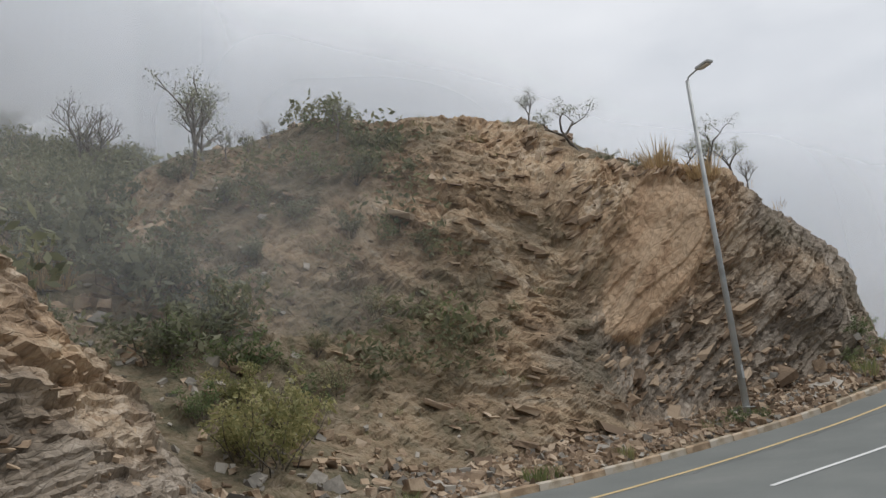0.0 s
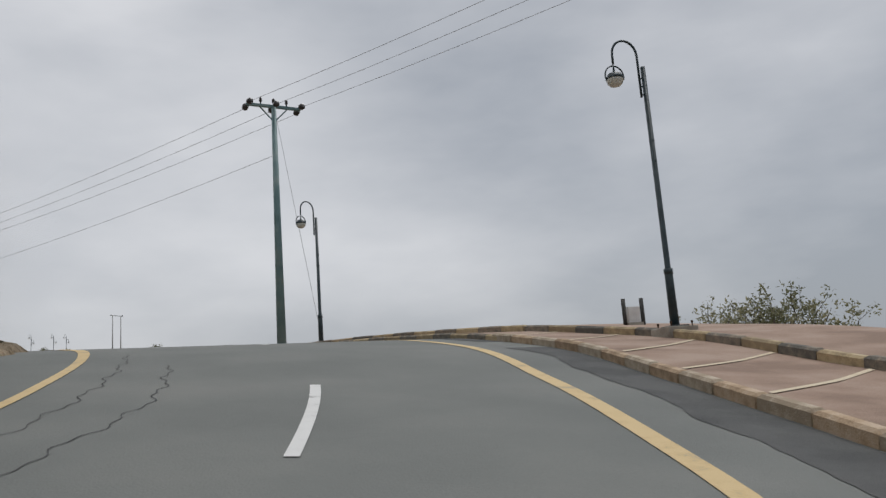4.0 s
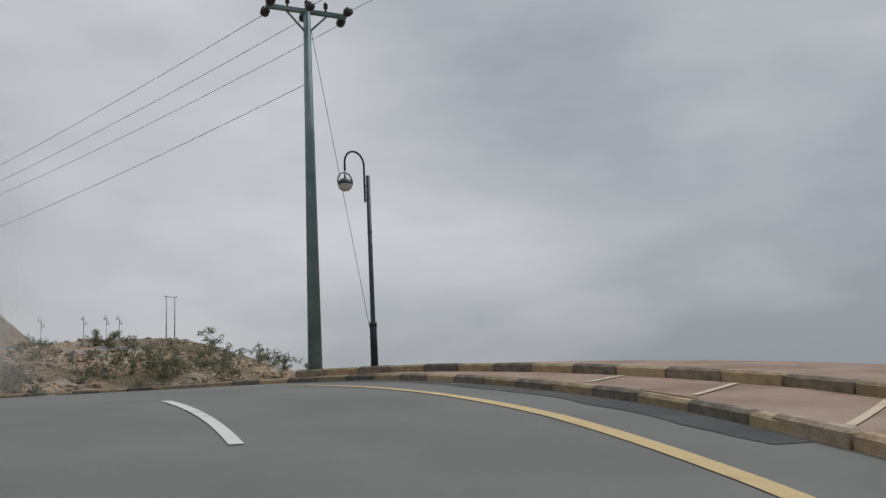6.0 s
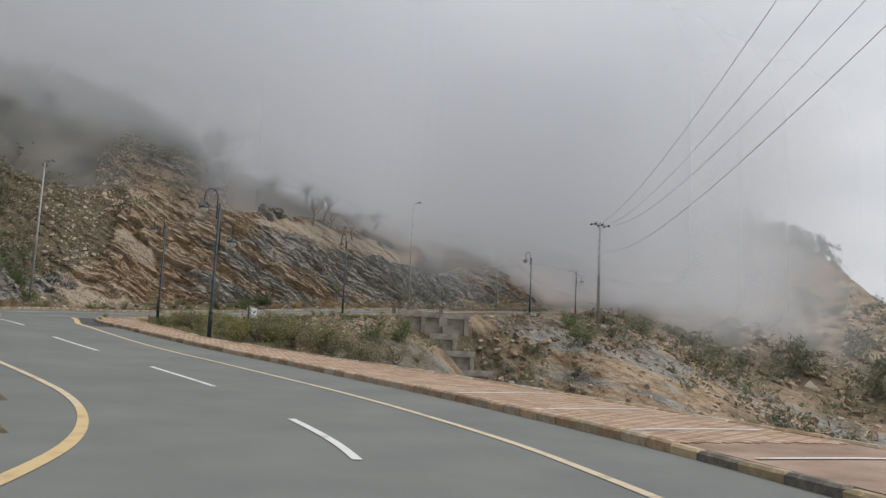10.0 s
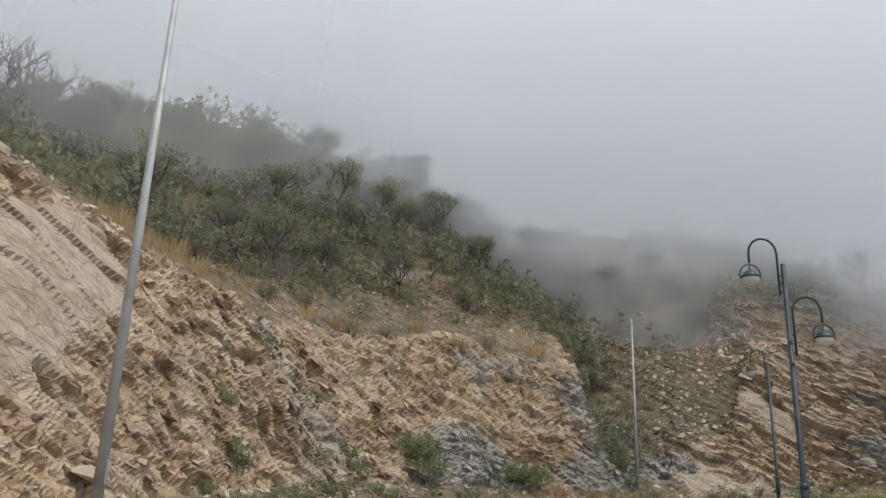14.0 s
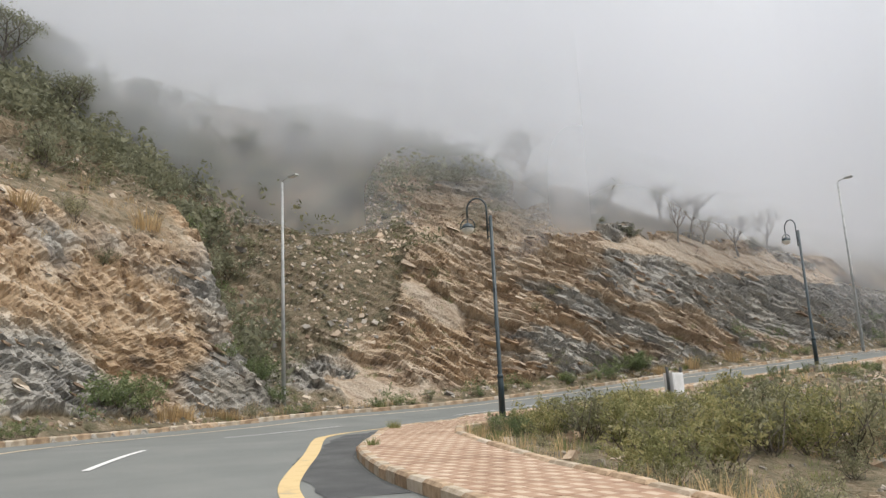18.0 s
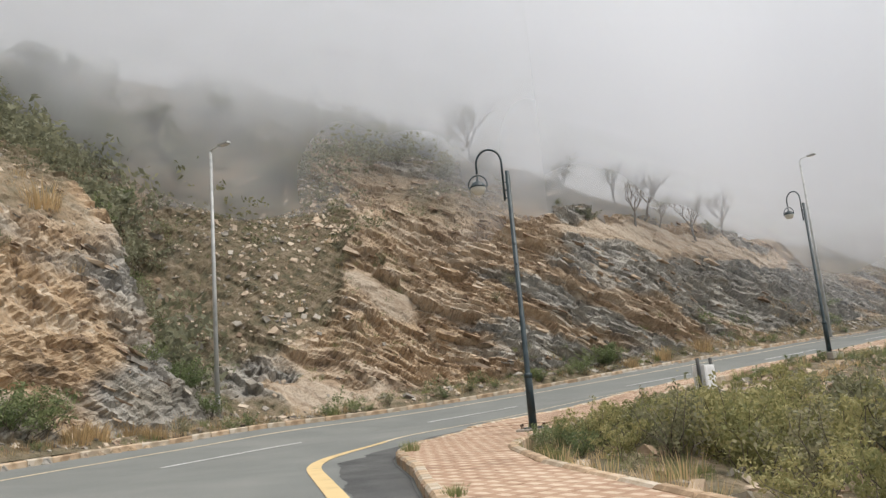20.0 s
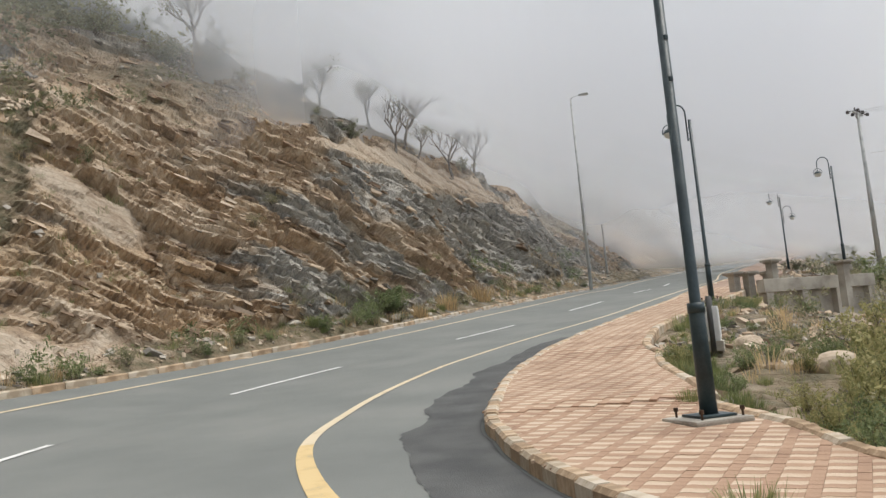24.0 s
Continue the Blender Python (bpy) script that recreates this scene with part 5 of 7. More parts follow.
for ci, (out, nn, rk, sg, pale) in enumerate(CLIFF_POINTS):
    r = np.random.default_rng(90 + ci)
    across = np.tile(np.linspace(0, 1, out.shape[1]), out.shape[0])
    pts, nr, kk, sv, pl_ = out.reshape(-1, 3), nn.reshape(-1, 3), rk.ravel(), sg.ravel(), pale.ravel()
    lift = pts[:, 2] - np.interp(sv, ST, AX[:, 2])
    # slabs that stand out of the broken face
    w = ((0.1 if ci == 0 else 0.04) * (pl_ < 0.1) + kk) * (nr[:, 2] < 0.93) * np.where((sv > 49) & (sv < 62), 0.35, np.where((sv > 99) & (sv < 130), 2.2, 1.0))
    pick = r.choice(len(pts), 4500 if ci == 0 else 9000, p=w / w.sum(), replace=False)
    p = pts[pick] - nr[pick] * 0.1
    bn = bed_normal(p[:, 0], p[:, 1]) + r.normal(0, 0.07, (len(p), 3))
    v, f = stone_boxes(p, bn, (r.gamma(2.2, 0.095, len(p)) + 0.09) * np.where((sv[pick] < 125) & (sv[pick] > 90), 0.75, np.where(sv[pick] < 34, 0.62, np.where(sv[pick] < 49, 1.05, np.where(sv[pick] < 66, 0.55, 1.0)))), 5 + ci, 0.2, nr[pick] + r.normal(0, 0.22, (len(p), 3)))
    g = greyness(sv[pick], p[:, 0], p[:, 1], p[:, 2]) + r.normal(0, 0.15, len(p))
    which = np.where(g > 0.5, 1, np.where(r.random(len(p)) < 0.2, 2, 0))
    ob = tagged(new("rock_slabs", rock_mesh("rock_slabs", v, f, [("rock_brown" if ci == 0 else "rock_tan"), ("rock_brown" if ci == 0 else "rock_grey"), ("rock_tan" if ci == 0 else "rock_pale")], which)), "angular slabs standing out of the rock face", "rocks", kind="stuff")
    # fallen stones on the easier slopes and at the foot
    w = np.clip(nr[:, 2] - 0.6, 0, 1) * (1 + 9 * ((sv > 147.5) & (sv < 157) & (lift > table(sv, (147, 4), (148.5, 2.8), (150.5, 3.8), (152.3, 5.2), (154.5, 9.5), (157, 15)))) + 2.5 * ((sv > 37) & (sv < 57) & (across < 0.14)) + 0.5 * ((sv > 34) & (sv < 42))) * np.where((sv > 42) & (sv < 62) & (across > 0.17), 0.1, 1.0)
    pick = r.choice(len(pts), 3000 if ci == 0 else 9000, p=w / w.sum(), replace=False)
    pick = pick[near_road(pts[pick, 0], pts[pick, 1])[1] > 5.5]
    p = pts[pick] + (0, 0, 0.03)
    size_ = (r.gamma(2.2, 0.07, len(p)) + 0.07) * np.where((sv[pick] > 147.5) & (sv[pick] < 157), 0.8, 0.75 if ci else 1.0)
    if ci == 0:
        alone = sv[pick] < 37
        alone &= np.cumsum(alone) <= 290
        LOOSE = (p[alone], size_[alone])
        pick, p, size_ = pick[~alone], p[~alone], size_[~alone]
    v, f = stone_boxes(p, nr[pick] + r.normal(0, 0.35, (len(p), 3)), size_, 15 + ci, 0.32)
    g = greyness(sv[pick], p[:, 0], p[:, 1], p[:, 2]) + r.normal(0, 0.25, len(p))
    g += 0.3 * ((sv[pick] > 147.5) & (sv[pick] < 156))
    which = np.where(g > 0.45, 1, np.where(r.random(len(p)) < 0.35, 2, 0))
    which = np.where((sv[pick] > 147.5) & (sv[pick] < 157) & (r.random(len(p)) < 0.5), 2, which)
    ob = tagged(new("fallen_stones", rock_mesh("fallen_stones", v, f, [("rock_brown" if ci == 0 else "rock_tan"), "rock_grey", ("rock_tan" if ci == 0 else "rock_pale")], which)), "loose fallen stones on the slope and along the kerb", "rocks", kind="stuff")


# ---------------------------------------------------------------- plants
def leaf_cloud(centres, radii, count, size, seed, squash=0.85):
    """Leaves as small folded quads scattered in uneven clumps."""
    r = np.random.default_rng(seed)
    c, rad = np.array(centres), np.array(radii)
    k = r.choice(len(c), count, p=rad**2 / (rad**2).sum())
    d = r.normal(size=(count, 3))
    d /= np.linalg.norm(d, axis=1, keepdims=True)
    p = c[k] + d * rad[k, None] * (r.random(count) ** 0.45)[:, None] * (1, 1, squash)
    a = r.normal(size=(count, 3))
    a /= np.linalg.norm(a, axis=1, keepdims=True)
    b = np.cross(a, d + 0.3 * r.normal(size=(count, 3)))
    b /= np.linalg.norm(b, axis=1, keepdims=True) + 1e-9
    sz = size * r.uniform(0.6, 1.4, (count, 1))
    v = np.stack([p - a * sz, p + b * sz * 0.42, p + a * sz, p - b * sz * 0.42], 1).reshape(-1, 3)
    v[:, 2] = np.maximum(v[:, 2], -0.15)
    f = np.arange(count * 4).reshape(-1, 4)
    return v, f


def quads_mesh(name, v, f, mat):
    me = bpy.data.meshes.new(name)
    me.from_pydata([tuple(q) for q in v.tolist()], [], [tuple(q) for q in f.tolist()])
    me.materials.append(M[mat])
    me.update()
    return me


def branches(tips, base=(0, 0, 0), r0=0.03, seed=0, bend=0.15):
    rr = random.Random(seed)
    bm = bmesh.new()
    for tip in tips:
        a, b = Vector(base), Vector(tip)
        pts = [a.lerp(b, k / 4) + Vector((rr.uniform(-bend, bend), rr.uniform(-bend, bend), 0)) * math.sin(k / 4 * math.pi) * (b - a).length for k in range(5)]
        t = tube(pts, [r0 * (1 - 0.2 * k) for k in range(5)], 3)
        me = bpy.data.meshes.new("tmp")
        t.to_mesh(me)
        t.free()
        bm.from_mesh(me)
        bpy.data.meshes.remove(me)
    return bm


def make_bush(name, label, leaf, seed, stems=12, count=1200, size=0.039, wood="bark", tall=1.0):
    """Many thin stems fanning from one root, with small leaves crowding towards their tips."""
    rr = random.Random(seed)
    cs, rs, tips = [], [], []
    for k in range(stems):
        a, q, h = 6.28 * k / stems + rr.uniform(-0.4, 0.4), rr.uniform(0.05, 0.85) ** 0.8, tall * rr.uniform(0.5, 1.05)
        h *= 1.0 - 0.35 * q
        tip = (math.cos(a) * q, math.sin(a) * q, h)
        tips.append(tip)
        for u in (0.35, 0.55, 0.72, 0.88, 1.0):
            cs.append((tip[0] * u + rr.uniform(-0.1, 0.1), tip[1] * u + rr.uniform(-0.1, 0.1), h * u ** 0.8 + rr.uniform(-0.06, 0.06)))
            rs.append(rr.uniform(0.09, 0.2) * (1.25 - 0.4 * u))
    t = thing(name, 0, 0, -400, label, "bush", "bushes on the slopes")
    part("wood", branches(tips, (0, 0, -0.2), 0.014, seed), wood, t)
    part("foliage", quads_mesh("foliage", *leaf_cloud(cs, rs, count, size, seed), leaf), None, t)
    return t


def make_tuft(name, label, leaf, seed, count=170, tall=0.55, spread=0.35):
    r = np.random.default_rng(seed)
    a, q = r.uniform(0, 6.28, count), spread * np.sqrt(r.random(count))
    base = np.stack([np.cos(a) * q, np.sin(a) * q, np.full(count, -0.08)], 1)
    lean = np.stack([np.cos(a), np.sin(a)], 1) * r.uniform(0.05, 0.55, (count, 1)) + r.normal(0, 0.12, (count, 2))
    h = tall * r.uniform(0.45, 1.1, count)
    mid = base + np.stack([lean[:, 0] * h * 0.4, lean[:, 1] * h * 0.4, h * 0.6], 1)
    tip = base + np.stack([lean[:, 0] * h, lean[:, 1] * h, h], 1)
    side = np.stack([-np.sin(a), np.cos(a), np.zeros(count)], 1) * 0.011
    v = np.stack([base - side, base + side, mid + side * 0.8, mid - side * 0.8, tip], 1).reshape(-1, 3)
    k = 5 * np.arange(count)
    faces = [(i, i + 1, i + 2, i + 3) for i in k] + [(i + 3, i + 2, i + 4) for i in k]
    me = bpy.data.meshes.new("grass_clump")
    me.from_pydata([tuple(p) for p in v.tolist()], [], [tuple(int(c) for c in f) for f in faces])
    me.materials.append(M[leaf])
    me.update()
    t = thing(name, 0, 0, -400, label, "grass", "grass tufts by the road")
    part("grass_clump", me, None, t)
    return t


def make_tree(name, label, leaf, seed, height=4.0, spread=1.6, lean=(0, 0), leaves=1500, size=0.07, wood="bark", forks=3, bare=False, flat=0.8):
    """A tapered, bent trunk that forks into limbs and twigs, with clumps of leaves at the tips."""
    rr = random.Random(seed)
    bm = bmesh.new()
    tips = []

    def grow(p, d, ln, r, depth):
        pts, q = [p], Vector(d)
        for _ in range(3):
            q = (q + Vector((rr.uniform(-0.28, 0.28), rr.uniform(-0.28, 0.28), rr.uniform(-0.05, 0.16)))).normalized()
            pts.append(pts[-1] + q * ln / 3)
        t = tube(pts, [r, r * 0.85, r * 0.72, r * 0.6], 6 if depth < 2 else 4)
        me = bpy.data.meshes.new("tmp")
        t.to_mesh(me)
        t.free()
        bm.from_mesh(me)
        bpy.data.meshes.remove(me)
        if depth >= (4 if bare else 3):
            tips.append(pts[-1])
            return
        n_ = forks if depth else forks + 1
        a0 = rr.uniform(0, 6.28)
        for k in range(n_):
            a = a0 + 6.28 * k / n_ + rr.uniform(-0.5, 0.5)
            out = Vector((math.cos(a), math.sin(a), 0)) * spread / height * 1.5
            grow(pts[-1] if k < n_ - 1 or depth == 0 else pts[2], (q * 0.75 + out + Vector((0, 0, 0.25))).normalized(), ln * rr.uniform(0.6, 0.85), r * 0.58, depth + 1)

    grow(Vector((0, 0, -0.3)), Vector((lean[0], lean[1], 1)).normalized(), height * 0.36, height * 0.03, 0)
    t = thing(name, 0, 0, -400, label, "tree", "trees on the hill")
    part("trunk", bm, wood, t)
    if not bare or leaves:
        rs = [rr.uniform(0.09, 0.17) * height for _ in tips]
        part("crown", quads_mesh("crown", *leaf_cloud([tuple(p) for p in tips], rs, leaves, size, seed, flat), leaf), None, t)
    return t


PLANT = {
    "green": [make_bush("bush", "dense green bush growing on the slope", "leaf_green", 1 + k) for k in range(2)],
    "olive": [make_bush("bush", "dry olive bush with thin stems", "leaf_olive", 11 + k, count=950, size=0.036) for k in range(3)],
    "yellow": [make_bush("bush", "yellow-green leafy bush on the rubble", "leaf_yellow", 21 + k, count=1500) for k in range(2)],
    "dark": [make_bush("bush", "dark green thorny bush on the hillside", "leaf_dark", 31 + k, count=900, size=0.046) for k in range(3)],
    "tuft": [make_tuft("grass_tuft", "green grass tuft at the kerb", "grass_green", 41 + k) for k in range(2)],
    "dry": [make_tuft("grass_tuft", "dry straw-coloured grass tuft", "grass_dry", 51 + k) for k in range(2)],
    "acacia": [make_tree("tree", "dark spreading tree on the misty hillside", "leaf_dark", 61 + k, 4.2, 2.2, leaves=2600, size=0.07) for k in range(3)],
    "gum": [make_tree("tree", "thin tree with open branches and sparse grey-green leaves", "leaf_dark", 71 + k, 4.2, 1.7, (0.25, 0.1), 1300, 0.055, "dead_wood") for k in range(3)],
    "twisted": [make_tree("tree", "leaning twisted tree with a few dark leaf clumps", "leaf_dark", 75 + k, 4.2, 2.6, (0.45, 0.35), 1100, 0.05, "bark", 2) for k in range(3)],
    "bare": [make_tree("tree", "leafless grey tree with bare twigs", "leaf_olive", 81 + k, 3.6, 1.7, (0.1, 0), 160, 0.05, "dead_wood", 3, True) for k in range(2)],
    "round": [make_tree("tree", "small round-crowned green tree", "leaf_green", 91 + k, 3.4, 1.5, leaves=2600, size=0.065) for k in range(2)],
}
PLANT_BASE = {id(o): o for v in PLANT.values() for o in v}
plant_n = 0


def surface_z(x, y):
    """Height of the top surface at one place: cliff sheet where there is one, else the ground."""
    best, z = 1.0, land_height(x, y)
    for out, *_ in CLIFF_POINTS:
        q = (out[..., 0] - x) ** 2 + (out[..., 1] - y) ** 2
        k = np.unravel_index(q.argmin(), q.shape)
        if q[k] < 0.25:
            z = max(z, float(out[k][2]))
    return z


def plant(kind, x, y, scale, z=None, anywhere=False):
    global plant_n
    src = PLANT[kind][plant_n % len(PLANT[kind])]
    plant_n += 1
    s_, d_ = near_road(np.array([float(x)]), np.array([float(y)]))
    if not anywhere and back_right(s_[0]) - 0.25 - 0.2 * scale < d_[0] < kerb_left(s_[0]) + 0.3 + 0.08 * scale or math.hypot(x + 67.1, y - 42.65) < 1.2 + scale:
        return None
    # only low weeds grow on the open rubble below the viewpoint
    if kind in ("yellow", "olive", "green", "dark") and scale > 0.55 and 34 < y < 60 and -73 < x < -59.5 - 0.263 * (y - 25.5):
        return None
    zz = surface_z(x, y) if z is None else z
    m = pose(x, y, zz - 0.03, 0, 0, (plant_n * 137.5) % 360) @ Matrix.Diagonal((scale, scale, scale * (0.85 + 0.3 * ((plant_n * 0.618) % 1)), 1))
    return copy_thing(src, m)

for x, y, k in ((-5.5, -21.5, 1.9), (-6.3, -22, 1.5), (-6.9, -20.6, 1.6), (-8.2, -21.4, 1.3)):
    plant("yellow", x, y, k)
for x, y, k in ((-8.7, -18.6, 1.28), (-10.5, -16.4, 1.08), (-9.9, -18.6, 0.84)):
    plant("olive", x, y, k)
for x, y, k in ((-9.9, -20.8, 1.31), (-7.5, -22.6, 1.01)):
    plant("green", x, y, k)
for x, y, k in ((-10.2, -22.8, 2.12), (-11.3, -21.2, 2.09), (-13.8, -22.9, 2.48), (-17.3, -24.8, 2.6), (-18.9, -25.8, 2.6), (-13.5, -21.6, 2.49), (-18.2, -23.6, 2.6), (-13.2, -19.4, 1.2), (-12.3, -16.3, 1.1), (-13.7, -17.8, 0.9), (-16, -19.6, 1.3), (-13, -15.6, 1.1), (-14.3, -14.6, 1.5), (-13.6, -13.8, 1.0), (-9.6, -6.6, 0.55), (-9.2, -5.6, 0.5), (-8.8, -4.6, 0.5), (-78.5, -17, 2.6), (-70.6, -22, 2.6), (-89.9, -11.1, 2.6), (-18.6, -20.7, 1.42)):
    plant("dark", x, y, k)
for x, y, k in ((-4.8, -14.9, 0.74), (-2.5, -9.3, 1.46), (3, -18.8, 0.6), (3.1, -19.6, 0.6)):
    plant("tuft", x, y, k)
for x, y, k in ((-17.1, -26.3, 2.2), (-15.5, -25.4, 2), (-8.4, -5.2, 1.76), (-7.9, -3.4, 1.82), (-2.7, -9.5, 0.64)):
    plant("dry", x, y, k)
for x, y, k in ((-4.3, -0.9, 0.73), (-4.5, 0.9, 0.58)):
    plant("green", x, y, k)
for x, y, k in ((-18.0, -20.4, 1.0), (-18.6, -19.7, 0.8), (-15.1, -15.4, 0.5), (-12.1, -8.2, 0.36)):
    plant("gum", x, y, k)
for x, y, k in ((-10.4, -7.1, 0.74), (-8.7, -3.6, 0.42), (-8.5, -2.3, 0.72), (-8.3, -1.2, 0.6)):
    plant("twisted", x, y, k)
for x, y, k in ((-17.9, -18.2, 0.36), (-17.4, -17.4, 0.33), (-17.8, -19.1, 0.4), (-65.9, -25.6, 0.64), (-87.4, -17.1, 1.03), (-8.2, -0.7, 0.4)):
    plant("bare", x, y, k)
for x, y, k in ((-22.6, 32.3, 1.16), (-81.8, 109.2, 2.6), (-78.9, 109.9, 2.6), (-74, 113.4, 2.6), (-71.7, 117.7, 2.6), (-79.3, 138.3, 2.6), (-77.5, 152, 2.6), (-69.7, 158.1, 2.6), (-59.8, 150.9, 2.6), (-60.2, 163, 2.6), (-56, 163.6, 2.6), (-49, 172.1, 2.6), (-44.2, 173.6, 2.6), (-71, 198, 2.6), (-80.3, 207.5, 2.6), (-84, 198.6, 2.6), (-89.9, 186.1, 2.6), (-93.9, 171.7, 2.6), (-67.8, 136.1, 2.6), (-42.1, 202.6, 2.6), (-34.9, 200.3, 2.6), (-30.5, 206.8, 2.6), (-63.5, 212.5, 2.6)):
    plant("dark", x, y, k)
for x, y, k in ((-34.4, 29.7, 1.58), (-56.1, 46.2, 2.24), (-57.8, 49.7, 1.88), (-74.2, 94.2, 2.28), (-71.4, 75.5, 1.96), (-75.5, 109.7, 2.54), (-38.7, 167.5, 2.6), (-29.6, 180.4, 2.6), (-22.4, 21.7, 0.83)):
    plant("olive", x, y, k)
for x, y, k in ((-59.2, 207.9, 1.07),):
    plant("gum", x, y, k)
for x, y, k in ((-1.4, 20.1, 0.39), (-1, 19.7, 0.35), (-0.3, 18.8, 0.35), (0, 18.2, 0.35), (1.4, 18.4, 0.35), (6.2, 15.8, 0.35), (6.6, 14.5, 0.35)):
    plant("olive", x, y, k)
for x, y, k in ((-57, 36.5, 1.79), (-57.1, 39.1, 1.83), (-56.9, 41.5, 2.17), (-56.6, 44.1, 2.21), (-55.5, 45.5, 1.88), (-54.4, 46.9, 1.55), (-53.6, 48.4, 1.56), (-59.1, 35.3, 1.55), (-61.6, 42.4, 1.37), (-58.9, 43.8, 1.31)):
    plant("olive", x, y, k)
for x, y, k in ((-54.1, 47.8, 1.25), (-31.2, 32.2, 0.5), (-60.5, 38.6, 1.14), (-52.5, 49.8, 1.24)):
    plant("yellow", x, y, k)
for x, y, k in ((-72.5, 56, 1.8), (-60.5, 52, 1.64), (-60.5, 49.7, 1.43), (-67.1, 46.2, 1.16), (-70, 80.6, 2.6), (-74.6, 83.1, 2.6), (-66.2, 17.6, 1.76), (-74.3, 22.2, 1.82), (-81.6, 28.1, 1.37), (-86.6, 51.6, 1.31)):
    plant("green", x, y, k)
for x, y, k in ((-92.6, 26.7, 2.6), (-93.7, 21.1, 2.6), (-85.3, 17.1, 2.6), (-98.2, 36.1, 2.6), (-99.8, 29.4, 2.6), (-106.2, 34.4, 2.59), (-99, 24.4, 2.6), (-92.8, 13.2, 2.6), (-101.8, 17.1, 2.6), (-105.3, 21.8, 2.56), (-153.9, 86, 2.6), (-156.3, 89.4, 2.6), (-158.6, 101.4, 2.6), (-169.6, 112.7, 2.6), (-97, 47.1, 1.48), (-99.7, 51.1, 1.24), (-105.3, 46, 1.96)):
    plant("dark", x, y, k)
for x, y, k in ((-66.4, 17.4, 1.48), (-74.4, 22.1, 1.58), (-46.9, 16, 0.59), (-43.4, 17.3, 0.49), (-53.3, 17.3, 0.73), (-57.7, 18, 0.63), (-83.6, 28.3, 1.51), (-66.2, 20.2, 0.53)):
    plant("green", x, y, k)
for x, y, k in ((-58.4, 8.3, 2.6), (-70.6, 5.3, 2.6), (-71.5, -3.4, 2.6), (-73.8, -11, 2.6), (-75.6, 0.4, 2.6), (-75.4, 6.4, 2.6), (-81.4, 7.2, 2.44), (-85.7, 8.9, 2.6), (-86.8, 11.3, 2.6), (-97.4, 11.1, 2.56), (-99.7, 13.8, 2.6), (-97.8, 17.7, 2.6), (-92.7, 24.6, 2.2), (-103, 20.7, 2.6), (-107.9, 14.6, 2.6)):
    plant("dark", x, y, k)
for x, y, k in ((-93.6, 9.1, 0.79), (-94.9, 25.8, 0.82), (-93, 7, 0.58)):
    plant("round", x, y, k)
for x, y, k in ((-89.0, 5.2, 1.45), (-91.4, 7.6, 1.3), (-93.6, 9.2, 1.35), (-96.6, 12.2, 1.3), (-80.1, 5.1, 1.12), (-62.3, 9.0, 1.03), (-70.5, 7.0, 1.2), (-75.0, 9.4, 1.1), (-80.7, 13, 0.93), (-84.4, 8.0, 1.2), (-56.5, 6.5, 1.1), (-75.0, -15.6, 1.3), (-77.6, -13.2, 1.2), (-80.6, -12.6, 1.3)):
    plant("acacia", x, y, k)
for s_, d_, k in ((136, 30, 1.2), (137, 36, 1.4), (138.5, 33, 1.1), (139.5, 40, 1.5), (140.5, 28, 1.0), (141.5, 35, 1.3), (142.5, 31, 1.2), (143, 39, 1.5), (144.5, 27, 1.1), (145, 34, 1.3), (146, 30, 1.0), (147, 37, 1.4), (148, 28, 1.1), (149, 33, 1.2), (151, 27, 1.0), (153, 29, 0.9)):
    q = at(s_, d_)
    plant("acacia", float(q[0]), float(q[1]), k)
for x, y, k in ((-76.0, -17.4, 2.3), (-75.4, -19.2, 2.2), (-79.4, -15.6, 1.9), (-73.0, -13.0, 1.6), (-62.0, 7.5, 1.0), (-58.4, 7.6, 0.9), (-66.0, 6.0, 1.05), (-68.8, 9.2, 0.8), (-72.0, 4.0, 1.2), (-78.0, 2.0, 1.3), (-83.4, -16.1, 1.02), (-86.7, -14, 1.04), (-93.1, -9.9, 0.78), (-87.4, -10.4, 0.88), (-64.7, 9.9, 0.5), (-70.2, 4.4, 0.76), (-73.6, 10.3, 0.57)):
    plant("bare", x, y, k)
for x, y, k in ((-63.4, 0.7, 2.2), (-59.8, 4.7, 2.2), (-56.8, 8.2, 1.94), (-56.9, 9.2, 1.68), (-49.5, 9.9, 1.58), (-66.8, 11, 1.76), (-69.2, 12, 1.82), (-76.8, 18, 2.06), (-83, 22.6, 2.2), (-90.5, 23.7, 2.16), (-75.6, 15.4, 1.7)):
    plant("dry", x, y, k)
for x, y, k in ((-69.7, 12.8, 1.22), (-72.5, 14.2, 1.12), (-79.6, 19.7, 1.44), (-80, 21, 1.08), (-67.9, 10.5, 1.51), (-61.3, 11, 1.29)):
    plant("olive", x, y, k)
for x, y, k in ((-81.7, 28.1, 1.13), (-80.4, 26.7, 0.87), (-86.6, 51.7, 1.42), (-84.8, 46.1, 0.71), (-81.8, 36, 0.48), (-81.2, 34.1, 0.69), (-83.5, 40.3, 0.52)):
    plant("green", x, y, k)
for x, y, k in ((-98.5, 36, 1.82), (-99.5, 44.4, 1.95), (-97.7, 47.7, 1.15), (-97.2, 50.4, 1.16), (-95.2, 53.9, 1.34), (-98.9, 40.6, 0.75)):
    plant("dark", x, y, k)
for x, y, k in ((-91.7, 37.8, 0.78), (-96.2, 37.9, 0.87), (-89, 46.2, 0.78), (-95.3, 57.9, 0.8), (-89.3, 47.5, 0.64)):
    plant("olive", x, y, k)
